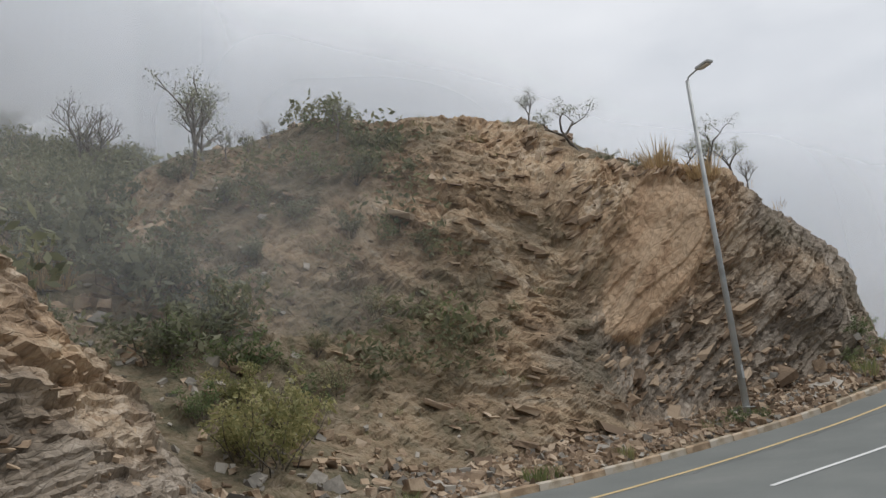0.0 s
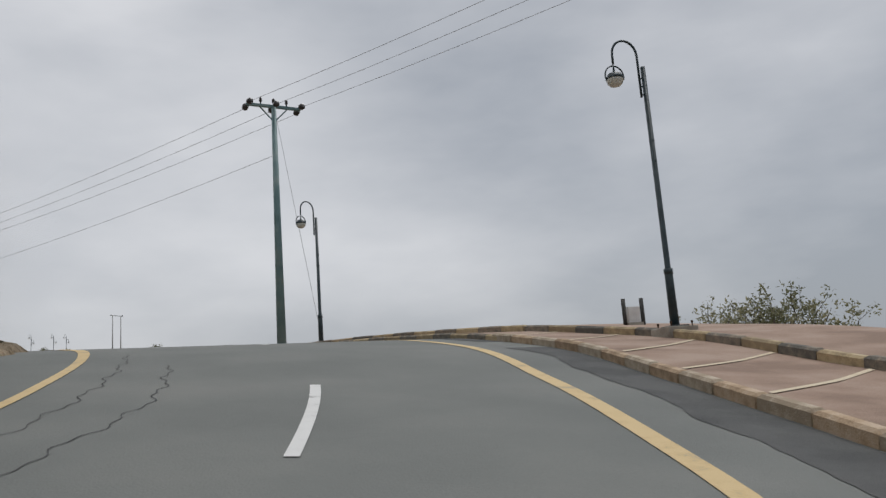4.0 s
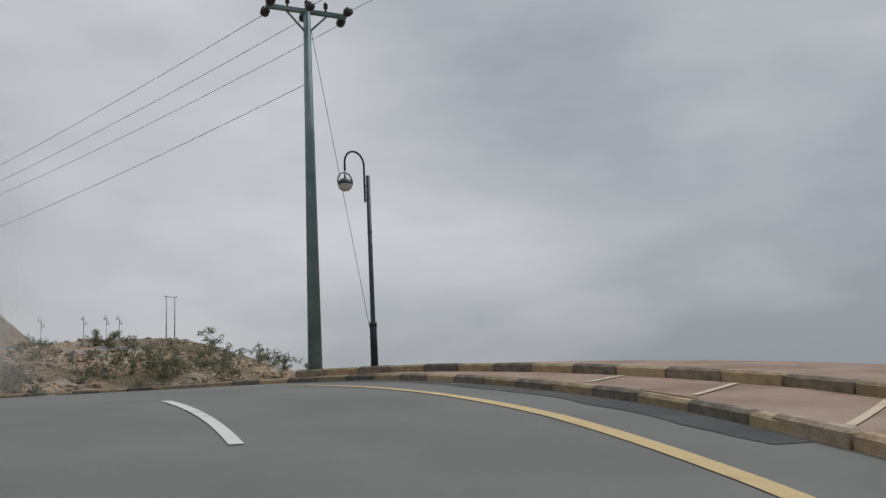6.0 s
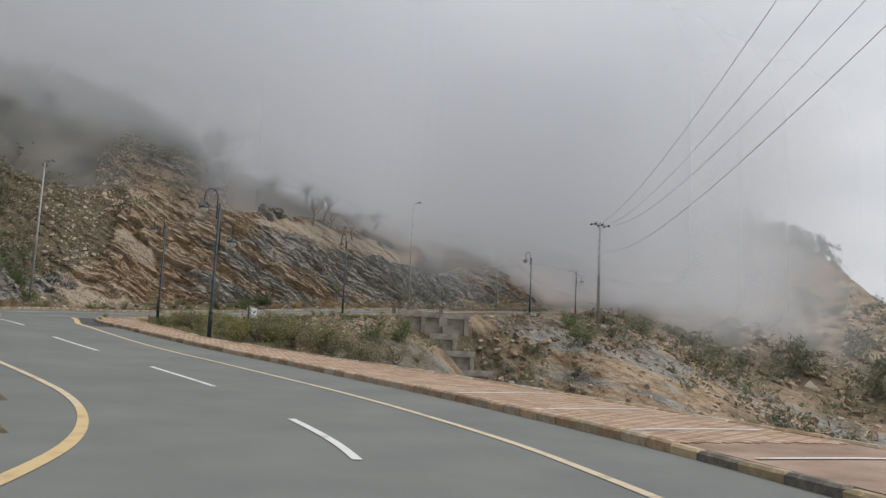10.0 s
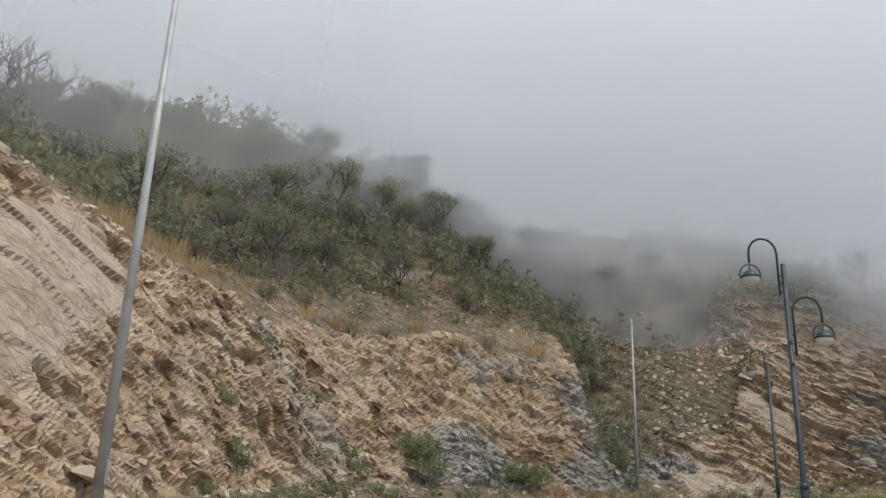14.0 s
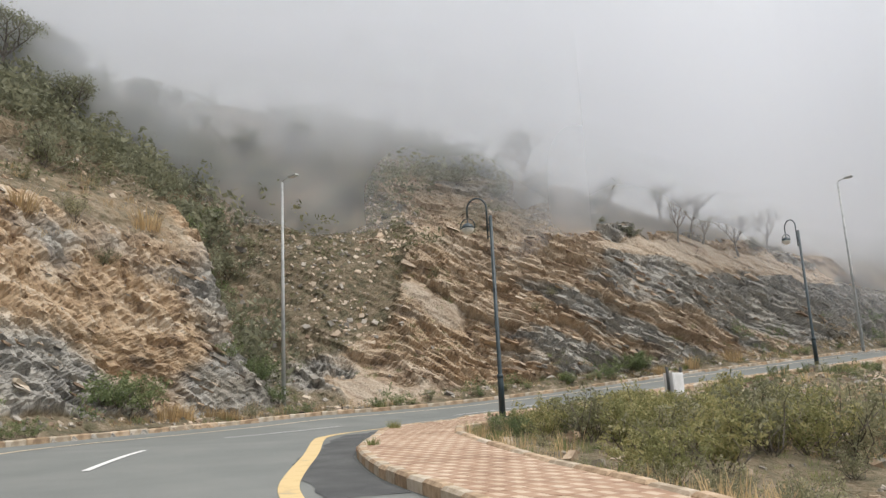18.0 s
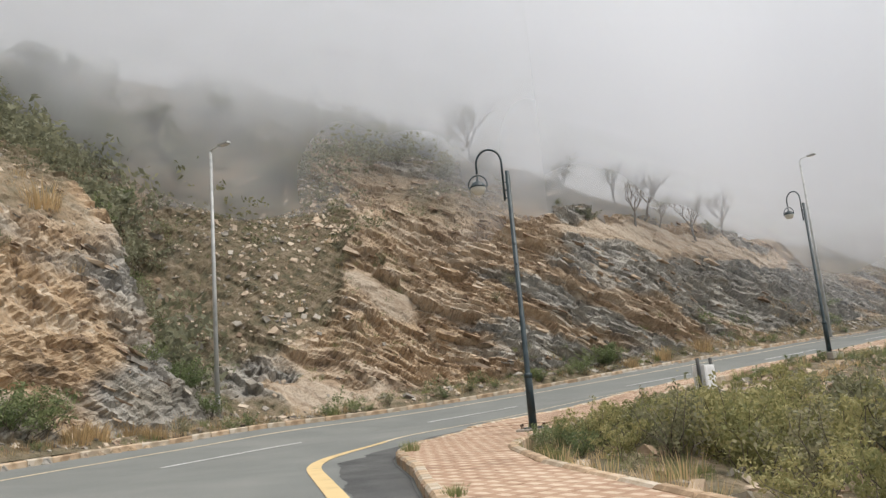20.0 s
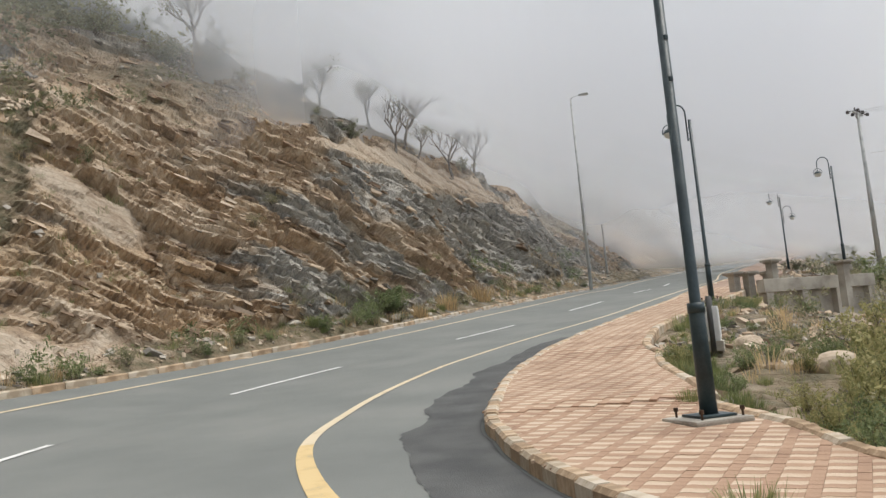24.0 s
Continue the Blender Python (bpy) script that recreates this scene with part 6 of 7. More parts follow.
for x, y, k in ((-76.4, 24.8, 1.52), (-78.3, 25.9, 1.62), (-75.7, 24.2, 1.48), (-77.5, 26.7, 1.18), (-86.9, 55.7, 1.68), (-88, 59.6, 1.78), (-63.3, 34.4, 0.6), (-86, 52.9, 1.26), (-82.1, 37.1, 0.96)):
    plant("dry", x, y, k)
for x, y, k in ((-61.2, 30.4, 0.66), (-81.7, 34.3, 0.94), (-85.1, 46.1, 1.04), (-88.4, 64, 1.52), (-90.1, 70.9, 1.68)):
    plant("tuft", x, y, k)
for x, y, k in ((-81.2, 34.1, 0.73), (-86.9, 52.2, 1.32), (-84.6, 46.2, 0.67), (-82.6, 38.3, 0.46), (-84.2, 42, 0.41), (-85.2, 49.1, 0.72), (-90.3, 71.6, 1.14)):
    plant("green", x, y, k)
for x, y, k in ((-87.4, 52, 1.06), (-87.3, 56.6, 0.86), (-85.1, 47.9, 0.59), (-81.6, 35.1, 0.5), (-83.6, 40, 0.49)):
    plant("olive", x, y, k)
for x, y, k in ((-92.8, 55.5, 1.27), (-93.2, 53.5, 0.78), (-95.9, 50.8, 0.8), (-167.9, 166.6, 2.6), (-95.8, 68.2, 1.17), (-96.7, 49.6, 1.28), (-97.7, 47.6, 1.29)):
    plant("dark", x, y, k)
for x, y, k in ((-93.9, 54.5, 0.8), (-96.6, 60.6, 0.9), (-94.8, 62.8, 0.7), (-99.5, 50.5, 1.3)):
    plant("gum", x, y, k)
for x, y, k in ((-96.7, 49.9, 0.8), (-94.2, 60.3, 1.0), (-94.8, 65.9, 1.1), (-95.3, 62.3, 1.2), (-95.8, 69.5, 1.0)):
    plant("bare", x, y, k)

def land_at(x, y):
    """Heights of the ground sheet at many places."""
    i, j = np.clip(np.searchsorted(GX, x) - 1, 0, nx_ - 2), np.clip(np.searchsorted(GY, y) - 1, 0, ny_ - 2)
    u, v = (x - GX[i]) / (GX[i + 1] - GX[i]), (y - GY[j]) / (GY[j + 1] - GY[j])
    h = gpos[:, 2].reshape(ny_, nx_)
    return h[j, i] * (1 - u) * (1 - v) + h[j, i + 1] * u * (1 - v) + h[j + 1, i] * (1 - u) * v + h[j + 1, i + 1] * u * v


def spots(n, s0, s1, d0, d1, seed, clump=0.0, flatter=0.0):
    """Places on the finished surface between stations s0 and s1, d0 to d1 metres left of the road; clump gathers them in drifts."""
    r = np.random.default_rng(seed)
    s_, d_ = r.uniform(s0, s1, n * 4), r.uniform(d0, d1, n * 4)
    q = at(s_, d_)
    x, y = q[:, 0], q[:, 1]
    keep = vnoise(x * 0.16, y * 0.16, 0 * x, seed) > clump * 2 - 1 if clump else np.ones(len(x), bool)
    s2, d2 = near_road(x, y)
    keep &= np.hypot(x + 66.4, y - 41.7) > 2.0
    keep &= (d2 > kerb_left(s2) + 0.35) | (d2 < back_right(s2) - 0.3)
    x, y, s2, d2 = x[keep][:n], y[keep][:n], s2[keep][:n], d2[keep][:n]
    z = land_at(x, y)
    for out, nn, rk, sg, _ in CLIFF_POINTS:
        # nearest point of the fine sheet: row by station, then column by distance
        row = np.clip(np.round((s2 - sg[0, 0]) / STEP).astype(int), 0, out.shape[0] - 1)
        on = (s2 > sg[0, 0]) & (s2 < sg[-1, 0]) & (d2 > 5.2) & (d2 < REACH - 0.6)
        for k in np.nonzero(on)[0]:
            a = max(0, row[k] - 8)
            blk = out[a:row[k] + 9:2, ::2]
            g = ((blk[..., 0] - x[k]) ** 2 + (blk[..., 1] - y[k]) ** 2).argmin()
            z[k] = max(z[k], blk.reshape(-1, 3)[g, 2])
    return np.stack([x, y, z], 1)


def gather(name, label, category, places, scales, templates, leaf, seed, rise=0.0):
    """Many small plants as one mesh of leaves."""
    r = np.random.default_rng(seed)
    vs, fs, base = [], [], 0
    for k, (p, c) in enumerate(zip(places, scales)):
        v, f = templates[k % len(templates)]
        a = r.uniform(0, 6.28)
        m = np.array([(math.cos(a), -math.sin(a), 0), (math.sin(a), math.cos(a), 0), (0, 0, r.uniform(0.75, 1.2))])
        vs.append((v * c) @ m.T + p + (0, 0, rise))
        fs.append(f + base)
        base += len(v)
    v, f = np.concatenate(vs), np.concatenate(fs)
    me = bpy.data.meshes.new(name)
    me.vertices.add(len(v))
    me.vertices.foreach_set("co", v.astype(np.float32).ravel())
    me.loops.add(f.size)
    me.loops.foreach_set("vertex_index", f.astype(np.int32).ravel())
    me.polygons.add(len(f))
    me.polygons.foreach_set("loop_start", (np.arange(len(f)) * f.shape[1]).astype(np.int32))
    me.materials.append(M[leaf])
    me.update(calc_edges=True)
    return tagged(new(name, me), label, category, kind="stuff")


def scrub_template(seed, leaves=130, size=0.088):
    rr = random.Random(seed)
    cs, rs = [], []
    for _ in range(18):
        a, q = rr.uniform(0, 6.28), rr.uniform(0.0, 0.9)
        cs.append((math.cos(a) * q, math.sin(a) * q, rr.uniform(0.1, 1.0) * (1.1 - 0.5 * q)))
        rs.append(rr.uniform(0.14, 0.3))
    return leaf_cloud(cs, rs, leaves, size, seed)


def grass_template(seed, count=34, tall=0.5, spread=0.3):
    r = np.random.default_rng(seed)
    a, q = r.uniform(0, 6.28, count), spread * np.sqrt(r.random(count))
    base = np.stack([np.cos(a) * q, np.sin(a) * q, np.full(count, -0.06)], 1)
    h = tall * r.uniform(0.4, 1.1, count)
    lean = np.stack([np.cos(a), np.sin(a)], 1) * r.uniform(0.05, 0.6, (count, 1))
    tip = base + np.stack([lean[:, 0] * h, lean[:, 1] * h, h], 1)
    mid = base * 0.5 + tip * 0.5 + np.stack([-lean[:, 0] * h * 0.15, -lean[:, 1] * h * 0.15, h * 0.08], 1)
    w = np.stack([-np.sin(a), np.cos(a), 0 * a], 1) * 0.008
    v = np.stack([base - w, mid - w * 0.9, tip, mid + w * 0.9], 1).reshape(-1, 3)
    return v, np.arange(count * 4).reshape(-1, 4)


SCRUB = [scrub_template(300 + k) for k in range(6)]
GRASS = [grass_template(320 + k) for k in range(5)]
BIG_SCRUB = [scrub_template(360 + k, 420, 0.065) for k in range(4)]
FINE_SCRUB = [scrub_template(340 + k, 240, 0.062) for k in range(5)]


def sizes(n, lo, hi, seed):
    return lo + (hi - lo) * np.random.default_rng(seed).random(n) ** 1.6


for name, label, cat, leaf, tmpl, seed, lo, hi, areas in (
    ("hillside_scrub", "dense dark green thorn scrub on the misty upper slope", "scrub", "leaf_dark", SCRUB, 401, 0.8, 2.8,
     ((430, 96, 134, 16, 60, 0.1), (520, 133, 149, 22, 50, 0.0), (240, 148, 172, 19, 45, 0.1), (430, 128, 150, 18, 60, 0.15), (60, 145, 148.3, 10.5, 26, 0.0), (110, 150, 178, 22, 55, 0.4), (120, 26, 37, 13, 40, 0.1))),
    ("olive_scrub", "olive-grey dry scrub between the rocks", "scrub", "leaf_olive", SCRUB, 402, 0.5, 1.8,
     ((300, 96, 136, 14, 55, 0.2), (200, 128, 152, 15, 50, 0.3), (80, 150, 178, 13, 45, 0.5), (70, 32, 40, 9, 20, 0.2), (60, 178, 230, 14, 45, 0.4))),
    ("green_scrub", "fresh green low scrub on the slope", "scrub", "leaf_green", FINE_SCRUB, 403, 0.35, 1.3,
     ((150, 98, 136, 14, 40, 0.3), (24, 145.5, 148.3, 10, 22, 0.0), (24, 34, 41, 9, 18, 0.3), (22, 150, 196, 6.2, 7.6, 0.4), (14, 118, 143, 6.2, 8.0, 0.4))),
    ("valley_scrub", "dark green scrub dotted over the far rubble slope", "scrub", "leaf_dark", SCRUB, 404, 1.4, 3.6,
     ((50, 195, 250, -50, -12, 0.35), (26, 180, 215, -40, -12, 0.3), (60, 230, 320, 9, 40, 0.2))),
    ("far_scrub", "broad dark bushes on the far rubble slope", "scrub", "leaf_dark", BIG_SCRUB, 410, 2.0, 5.5,
     ((46, 235, 300, -70, -11, 0.2), (50, 300, 420, -75, -9, 0.2), (30, 300, 420, 8, 50, 0.1), (24, 292, 325, 12, 34, 0.0))),
    ("valley_olive_scrub", "dry olive scrub on the rubble below the walk", "scrub", "leaf_olive", FINE_SCRUB, 405, 0.5, 1.6,
     ((50, 195, 300, -50, -11, 0.35), (8, 66, 84, -24, -14, 0.2), (40, 84, 124, -24, -9.5, 0.3), (50, 126, 168, -26, -11, 0.3), (24, 170, 200, -20, -9, 0.3))),
    ("kerb_grass", "green grass and weeds along the foot of the rock", "grass", "grass_green", GRASS, 406, 0.35, 0.95,
     ((200, 128, 197, 5.4, 7.2, 0.4), (300, 147, 157, 9, 24, 0.15), (70, 100, 128, 5.4, 7.0, 0.45), (26, 44, 60, 5.4, 6.2, 0.5), (120, 99, 136, 12, 22, 0.4), (70, 34, 46, 8, 20, 0.35), (60, 56, 63, 5.5, 7.2, 0.1))),
    ("dry_grass", "dry orange-brown grass on the brow and beside the road", "grass", "grass_dry", GRASS, 407, 0.5, 1.3,
     ((260, 104, 122, 9.5, 13.5, 0.3), (170, 120, 143, 11, 18, 0.4), (120, 128, 197, 5.3, 7.0, 0.4), (90, 150, 190, 12, 22, 0.5), (160, 24, 36, 9, 15, 0.2), (40, 46, 56, 9, 14, 0.3))),
    ("walkside_grass", "tall dry yellow grass between the bushes beside the walk", "grass", "grass_dry", GRASS, 408, 0.5, 1.3,
     ((260, 120, 172, -20, -7.5, 0.4), (20, 66, 84, -12, -8.4, 0.4), (60, 90, 120, -14, -7.2, 0.35), (90, 172, 250, -30, -8.5, 0.4))),
    ("walkside_weeds", "green grass and low weeds behind the paved walk", "grass", "grass_green", GRASS, 409, 0.4, 1.0,
     ((260, 110, 175, -16, -7.0, 0.35), (70, 84, 112, -13, -7.0, 0.4), (60, 172, 240, -26, -8.5, 0.4))),
):
    pl = np.concatenate([spots(n, a, b, c, d, seed * 7 + i, k) for i, (n, a, b, c, d, k) in enumerate(areas)])
    gather(name, label, cat, pl, sizes(len(pl), lo, hi, seed), tmpl, leaf, seed)

# green growth against the kerb below the first face, and bushes beyond the parking strip
for kind, s_, d_, c in (("green", 45.2, 5.55, 0.62), ("green", 46.2, 5.7, 0.45), ("tuft", 52.3, 5.7, 1.3), ("green", 52.4, 6.2, 0.7), ("green", 53.4, 6.1, 0.85), ("green", 54.6, 6.2, 0.95), ("dry", 55.4, 6.0, 1.3), ("tuft", 56.5, 5.8, 1.5), ("green", 57.2, 6.3, 0.8), ("green", 58.4, 6.2, 0.8), ("tuft", 38.4, 5.5, 1.0), ("tuft", 38.9, 5.6, 0.8), ("tuft", 41.0, 5.5, 0.7), ("tuft", 35.2, 5.5, 0.8)):
    q = at(s_, d_)
    plant(kind, float(q[0]), float(q[1]), c)
for x, y, c in ((12.9, 16.8, 1.9), (14.4, 16.2, 2.2), (15.8, 15.8, 2.0), (14.2, 17.6, 1.9)):
    plant("olive", x, y, c)
for s_, d_, c in ((131.5, -10.3, 1.0), (133, -11.3, 1.15), (134.5, -12.6, 1.15), (136.5, -12.2, 0.9), (138.5, -13.0, 1.0), (140.5, -13.2, 0.9), (143, -13.2, 0.9), (150.5, -11.9, 1.0), (128.5, -10.2, 0.9), (153, -11.4, 1.0)):
    q = at(s_, d_)
    plant("yellow", float(q[0]), float(q[1]), c)
for kind, s_, d_, c in (("tuft", 130.2, -6.32, 0.55), ("tuft", 122.5, -5.45, 0.4), ("tuft", 139.0, -9.7, 0.45)):
    q = at(s_, d_, 0.15)
    plant(kind, float(q[0]), float(q[1]), c, float(q[2]), True)
for x, y, c in ((-68.5, 54.5, 1.3), (-67.2, 56.2, 1.5), (-66.0, 53.6, 1.4), (-69.4, 57.2, 1.1), (-65.2, 55.4, 1.5), (-67.9, 52.0, 1.1)):
    plant("olive", x, y, c)
# weeds in a broken row along the foot of the rock, behind the kerb
r_ = random.Random(77)
s_ = 98.0
while s_ < 192:
    s_ += r_.choice((0.7, 0.9, 1.3, 2.6, 4.2))
    q = at(s_, kerb_left(s_) + r_.uniform(0.35, 0.9))
    plant(r_.choice(("green", "green", "tuft", "olive")), float(q[0]), float(q[1]), r_.uniform(0.35, 0.75))
for x, y, c in ((-60.3, 37.2, 1.3), (-59.0, 36.4, 1.5), (-57.4, 35.6, 1.4), (-58.2, 38.2, 1.6), (-59.6, 39.6, 1.3), (-57.0, 40.4, 1.6), (-58.6, 41.8, 1.5), (-60.2, 42.6, 1.1), (-55.6, 37.0, 1.5), (-55.2, 34.6, 1.2), (-53.4, 34.2, 1.1), (-57.6, 44.0, 1.4)):
    plant("yellow", x, y, c)
# low green weeds spilling over the edge behind the walk
for k in range(150):
    s_ = r_.uniform(127, 168)
    q = at(s_, back_right(s_) - r_.choice((0.4, 0.5, 0.6, 0.9, 1.4, 2.2, 3.4)))
    plant(r_.choice(("green", "green", "tuft", "tuft", "yellow")), float(q[0]), float(q[1]), r_.uniform(0.3, 0.65))
# broad bushes against the foot of the rock
for x, y, c in ((-66.3, 18.4, 1.75), (-67.2, 18.2, 1.4), (-74.6, 22.9, 1.7), (-75.4, 23.3, 1.3), (-80.9, 29.0, 1.2), (-46.9, 16.6, 1.0), (-86.4, 50.6, 1.2), (-85.7, 49.2, 0.9)):
    plant("green", x, y, c)
# single bushes on the ground inside the bend
for kind, n, s0, s1, d0, d1, lo, hi, seed in (("yellow", 38, 126, 148, -17, -8.6, 0.6, 1.5, 1), ("olive", 24, 124, 170, -22, -9.0, 0.4, 1.1, 2), ("green", 20, 128, 172, -16, -8.4, 0.3, 0.8, 3),
                                              ("olive", 12, 96, 122, -16, -8.2, 0.4, 1.0, 4), ("dark", 14, 172, 215, -24, -9.5, 0.8, 1.8, 5)):
    pl = spots(n, s0, s1, d0, d1, 500 + seed, 0.3)
    for (x, y, z), c in zip(pl, sizes(len(pl), lo, hi, 520 + seed)):
        plant(kind, float(x), float(y), float(c), float(z))

# loose stones on the ground that falls away, and dull rubble on the far slope
for k, (n, s0, s1, d0, d1, lo, hi) in enumerate(((900, 122, 172, -26, -7.6, 0.05, 0.4), (3800, 139, 166, -17, -9.6, 0.04, 0.34), (5200, 168, 215, -36, -8.2, 0.1, 0.7), (3600, 205, 360, -70, -8.5, 0.3, 1.7), (500, 66, 124, -20, -8.4, 0.05, 0.3))):
    pl = spots(n, s0, s1, d0, d1, 610 + k, 0.3)
    r = np.random.default_rng(620 + k)
    v, f = stone_boxes(pl, np.tile([(0.1, 0.1, 1.0)], (len(pl), 1)) + r.normal(0, 0.35, (len(pl), 3)), lo + (hi - lo) * r.random(len(pl)) ** 3, 630 + k, 0.5)
    which = r.choice(3, len(pl), p=(0.35, 0.45, 0.2) if k < 3 else (0.6, 0.2, 0.2))
    tagged(new("scree", rock_mesh("scree", v, f, ["rock_tan", "rock_grey", "rock_pale"], which)), "loose grey and tan stones on the falling slope", "stones", kind="stuff")

# rubble fan at the foot of the first face, stone by stone
STONES = []
for k in range(9):
    r = np.random.default_rng(700 + k)
    v, f = stone_boxes(np.zeros((1, 3)), np.array([(0.0, 0.0, 1.0)]), np.array([1.0]), 700 + k, 0.75)
    STONES.append(rock_mesh("stone", v, f, [("rock_tan", "rock_brown", "rock_brown")[k % 3]], np.zeros(1)))
rubble = tagged(new("rubble"), "fan of broken tan stones at the foot of the rock face", "rubble", kind="structure")
pl = spots(300, 38, 52, 5.4, 6.8, 711, 0.0)
for k, (p, c) in enumerate(zip(pl, sizes(len(pl), 0.1, 0.42, 712))):
    ob = new("stone", STONES[k % 9])
    ob.parent = rubble
    ob.matrix_basis = pose(p[0], p[1], p[2] + 0.1 * c, (k * 37) % 50 - 25, (k * 53) % 50 - 25, k * 137.5) @ Matrix.Diagonal((c, c, c, 1))
scatter = tagged(new("stone_scatter"), "loose angular stones lying on the tan outcrop", "stones", kind="structure")
for k, (p, c) in enumerate(zip(*LOOSE)):
    ob = new("stone", STONES[k % 9])
    ob.parent = scatter
    ob.matrix_basis = pose(p[0], p[1], p[2] + 0.05 * c, (k * 41) % 60 - 30, (k * 59) % 60 - 30, k * 137.5) @ Matrix.Diagonal((c, c, c, 1))
pl = np.concatenate([spots(3600, 36, 50, 5.35, 7.2, 713, 0.0), spots(800, 50, 56, 5.35, 6.2, 716, 0.0)])
r = np.random.default_rng(714)
v, f = stone_boxes(pl + (0, 0, 0.02), np.tile([(0.0, 0.0, 1.0)], (len(pl), 1)) + r.normal(0, 0.5, (len(pl), 3)), 0.08 + 0.22 * r.random(len(pl)) ** 2, 715, 0.6)
ob = part("small_rubble", rock_mesh("small_rubble", v, f, ["rock_brown", "rock_grey", "rock_tan"], r.choice(3, len(pl), p=(0.6, 0.2, 0.2))), None, rubble, "small broken stones")
tagged(ob, "small broken stones", kind="stuff")
# whitish boulders behind the walk
for x, y, c in ((-63.8, 40.2, 0.6), (-62.6, 40.0, 0.45), (-67.3, 44.9, 0.6), (-66.0, 43.9, 0.45), (-61.0, 36.3, 0.5)):
    bm = bmesh.new()
    bmesh.ops.create_icosphere(bm, subdivisions=3, radius=0.5)
    for q in bm.verts:
        f_ = 1 + 0.35 * float(vnoise(np.array([q.co.x * 2.2 + x]), np.array([q.co.y * 2.2 + y]), np.array([q.co.z * 2.2]), 9)[0])
        q.co = Vector((q.co.x * f_ * 1.3, q.co.y * f_, q.co.z * f_ * 0.7))
    me = bpy.data.meshes.new("boulder")
    bm.to_mesh(me)
    bm.free()
    me.materials.append(M["rock_pale"])
    ob = tagged(new("boulder", me), "whitish weathered boulder lying in the weeds", "rock", "boulders behind the walk")
    ob.matrix_basis = pose(x, y, float(land_at(np.array([x]), np.array([y]))[0]) + 0.15 * c, 0, 0, x * 50) @ Matrix.Diagonal((c, c, c, 1))

# wavy interlocking pavers, pink and cream in turn, laid in one straight bond under the curving kerbs
PX, PY, ALONG, UP = 0.32, 0.136, radians(25), radians(106)
ca, sa, cb, sb = math.cos(ALONG), math.sin(ALONG), math.cos(UP), math.sin(UP)


def paver_unit(wide, swing):
    """Corners of one paver about its middle: a wavy top and a skirt below it."""
    wave = ((-wide / 2, 0.0), (-wide * 0.3, swing), (wide * 0.3, -swing), (wide / 2, 0.0))
    rim = [(x, y + PY / 2) for x, y in wave] + [(x, y - PY / 2) for x, y in wave[::-1]]
    rim = np.array(rim) * (1 - 0.0025 / wide, 0.985)
    flat_ = np.c_[rim[:, 0] * ca + rim[:, 1] * cb, rim[:, 0] * sa + rim[:, 1] * sb]
    return np.r_[np.c_[flat_, np.zeros(8)], np.c_[flat_, np.full(8, -0.03)]]


UNITS = (paver_unit(0.215, 0.014), paver_unit(0.105, 0.004))
# bond cells that fall inside the walk
lo, hi = np.array([-80.0, 14.0]), np.array([-14.0, 74.0])
cu, cv = np.meshgrid(np.arange(-560, 560), np.arange(-760, 760), indexing="ij")
cx_, cy_ = -47 + cu * PX / 2 * ca + cv * PY * cb, 40 + cu * PX / 2 * sa + cv * PY * sb
ok = (cx_ > lo[0]) & (cx_ < hi[0]) & (cy_ > lo[1]) & (cy_ < hi[1])
cu, cv, cx_, cy_ = cu[ok], cv[ok], cx_[ok], cy_[ok]
fine_s, fine_d = near_road(cx_, cy_)
ok = (fine_s > 82) & (fine_s < 178) & (fine_d < -4) & (fine_d > -11)
cu, cv, cx_, cy_, fine_s = cu[ok], cv[ok], cx_[ok], cy_[ok], fine_s[ok]
# exact station and offset by projecting onto the line near the found station
for _ in range(3):
    px, py = np.interp(fine_s, ST, AX[:, 0]), np.interp(fine_s, ST, AX[:, 1])
    tx, ty = np.interp(fine_s, ST, TN[:, 0]), np.interp(fine_s, ST, TN[:, 1])
    fine_s = fine_s + 0.8 * ((cx_ - px) * tx + (cy_ - py) * ty)
fine_d = (cx_ - px) * -ty + (cy_ - py) * tx
ok = (fine_d < kerb_right(fine_s) - 0.1) & (fine_d > back_right(fine_s) - 0.12) & (fine_s > 84) & (fine_s < 176)
cu, cv, cx_, cy_, fine_s, fine_d, tx, ty = cu[ok], cv[ok], cx_[ok], cy_[ok], fine_s[ok], fine_d[ok], tx[ok], ty[ok]
num, den = 0, 0
for i in range(len(ST)):
    if 76 < ST[i] < 186:
        w = 1.0 / (np.hypot(cx_ - AX[i, 0], cy_ - AX[i, 1]) - np.abs(fine_d) + 0.12) ** 4
        num, den = num + w * (AX[i, 2] + float(bank_right(ST[i])) * np.maximum(fine_d, -7)), den + w
cz = np.maximum(num / den, np.interp(fine_s, ST, AX[:, 2]) + bank_right(fine_s) * np.maximum(fine_d, -7)) + 0.154
r = np.random.default_rng(800)
cz = cz + r.normal(0, 0.0012, len(cz)) + 0.006 * vnoise(cx_ * 0.6, cy_ * 0.6, 0 * cx_, 801)
turn_ = np.unwrap(np.arctan2(TN[:, 1], TN[:, 0]))
climb = np.interp(fine_s, ST, np.gradient(AX[:, 2], ST)) / np.maximum(1 - np.interp(fine_s, ST, np.gradient(turn_, ST)) * fine_d, 0.35)
cross = bank_right(fine_s) * (fine_d > -7)
gx_, gy_ = climb * tx - cross * ty, climb * ty + cross * tx
cream, narrow = (cu % 2 == 0) & (cv % 2 == 0), cu % 2 == 1
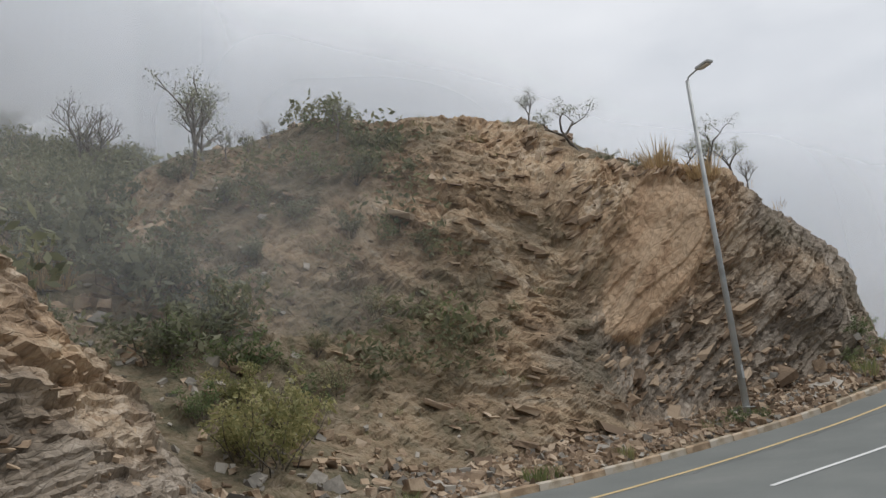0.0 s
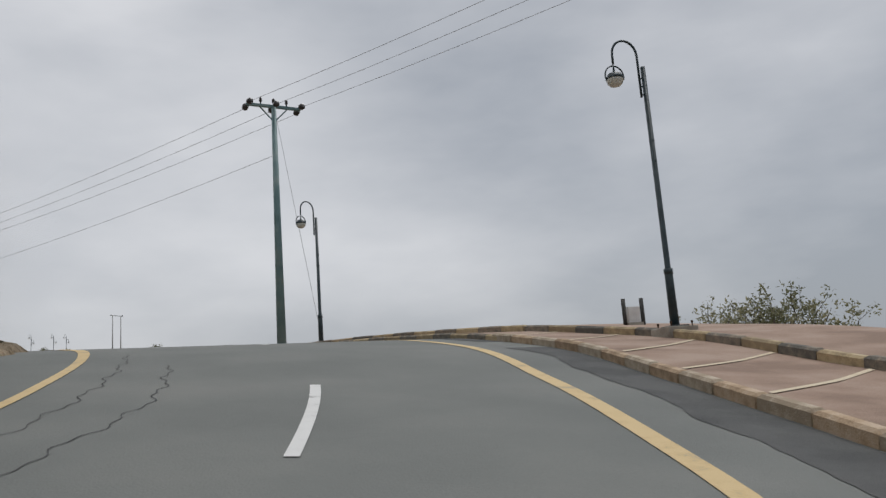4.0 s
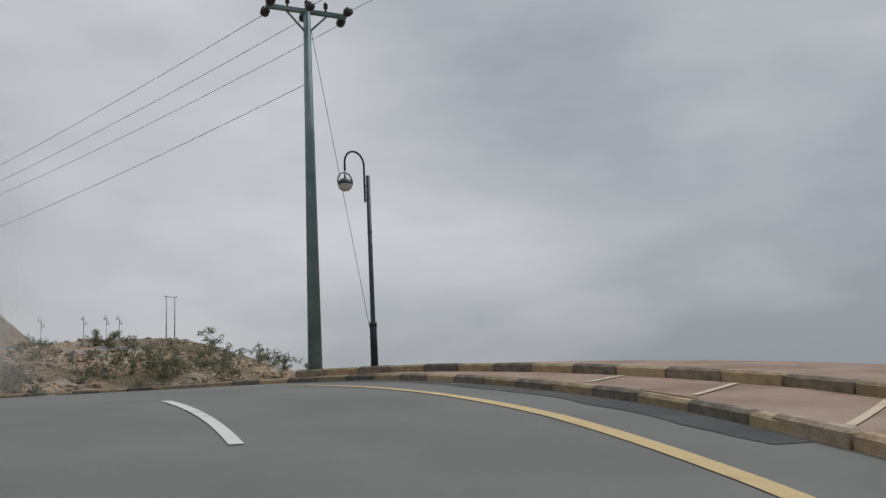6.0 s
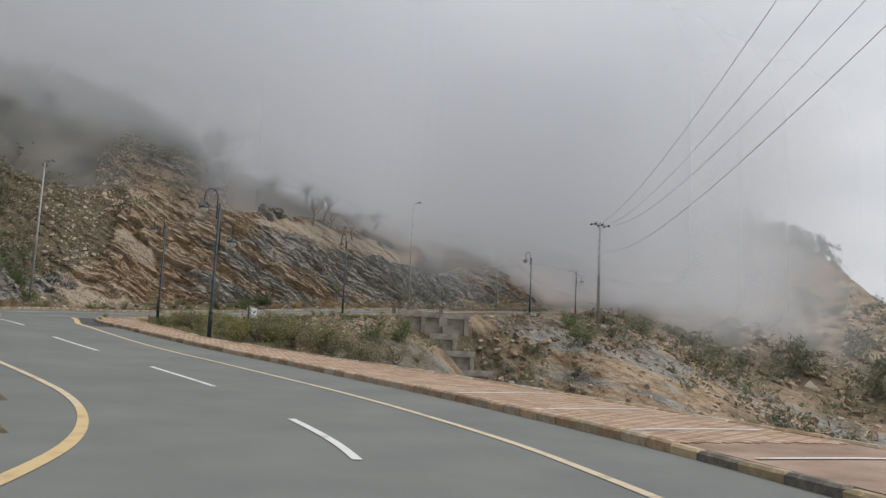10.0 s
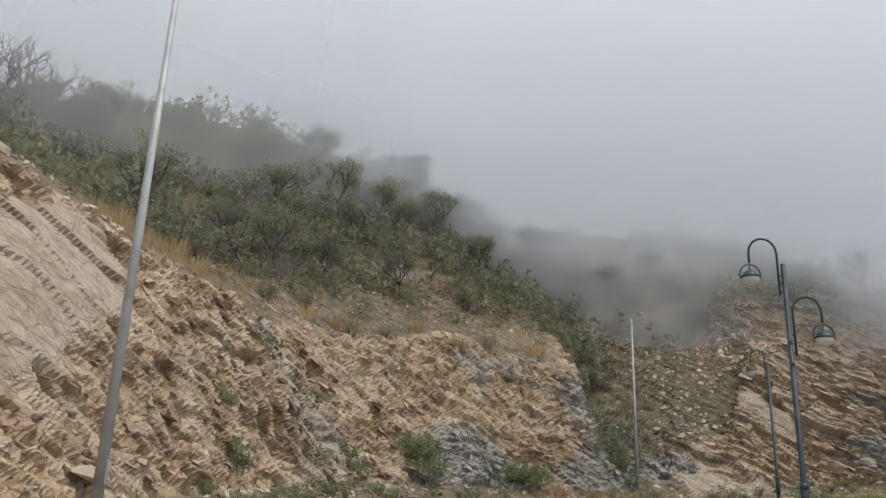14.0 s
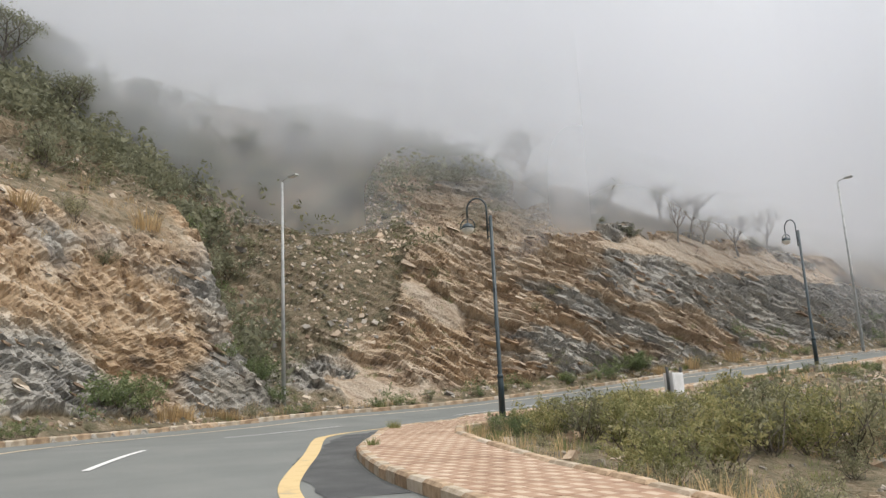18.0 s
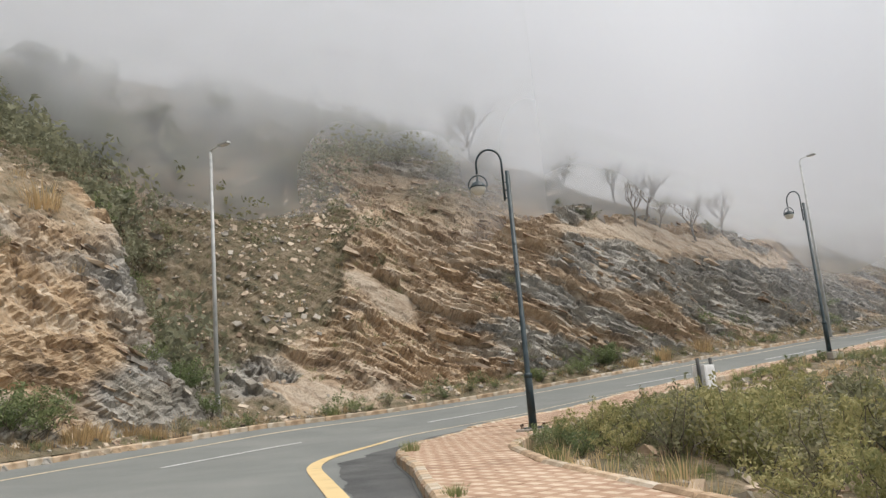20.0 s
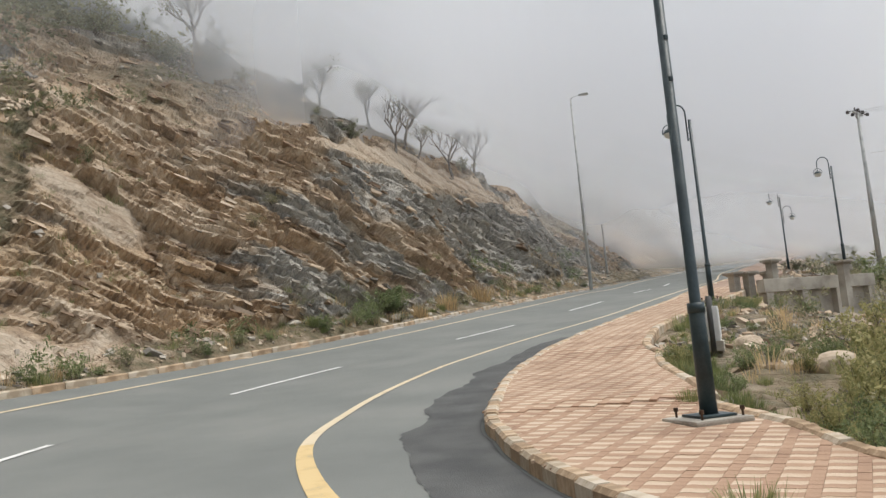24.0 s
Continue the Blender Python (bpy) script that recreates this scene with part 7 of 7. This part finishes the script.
skirt = [(k, k + 8, (k + 1) % 8 + 8, (k + 1) % 8) for k in range(8)]
caps = [(0, 7, 6, 1), (1, 6, 5, 2), (2, 5, 4, 3)]
single = (fine_s > 128) & (fine_s < 133.5) & (fine_d > kerb_right(fine_s) - 1.7)
single &= np.cumsum(single) <= 300
PAVER = [mesh_of("paver", [tuple(q) for q in UNITS[n_].tolist()], [c[::-1] for c in caps + skirt], [key]) for key, n_ in (("tile_pink", 0), ("tile_cream", 0), ("tile_pink", 1))]
for key, sel, n_, label in (("tile_pink", ~cream & ~narrow & ~single, 0, "pink wavy interlocking pavers"), ("tile_pink", narrow & ~single, 1, "narrow pink pavers between the wavy ones"), ("tile_cream", cream & ~single, 0, "cream wavy interlocking pavers")):
    c = np.stack([cx_, cy_, cz], 1)[sel]
    v = c[:, None] + UNITS[n_][None]
    v[..., 2] += gx_[sel][:, None] * UNITS[n_][None, :, 0] + gy_[sel][:, None] * UNITS[n_][None, :, 1]
    v = v.reshape(-1, 3)
    f = (np.array([q[::-1] for q in caps + skirt])[None] + 16 * np.arange(len(c))[:, None, None]).reshape(-1, 4)
    me = bpy.data.meshes.new("pavers")
    me.vertices.add(len(v))
    me.vertices.foreach_set("co", v.astype(np.float32).ravel())
    me.loops.add(f.size)
    me.loops.foreach_set("vertex_index", f.astype(np.int32).ravel())
    me.polygons.add(len(f))
    me.polygons.foreach_set("loop_start", (np.arange(len(f)) * 4).astype(np.int32))
    me.polygons.foreach_set("use_smooth", np.zeros(len(f), dtype=bool))
    me.update(calc_edges=True)
    ob = part("paver_field", me, key, pavement, label)
    tagged(ob, label, kind="stuff")
for k in np.nonzero(single)[0]:
    ob = new("paver", PAVER[2 if narrow[k] else 1 if cream[k] else 0])
    ob.parent = pavement
    ob.matrix_basis = Matrix.Translation((cx_[k], cy_[k], cz[k])) @ Vector((0, 0, 1)).rotation_difference(Vector((-gx_[k], -gy_[k], 1))).to_matrix().to_4x4()


for src in PLANT_BASE.values():
    for o in list(src.children_recursive) + [src]:
        bpy.data.objects.remove(o)
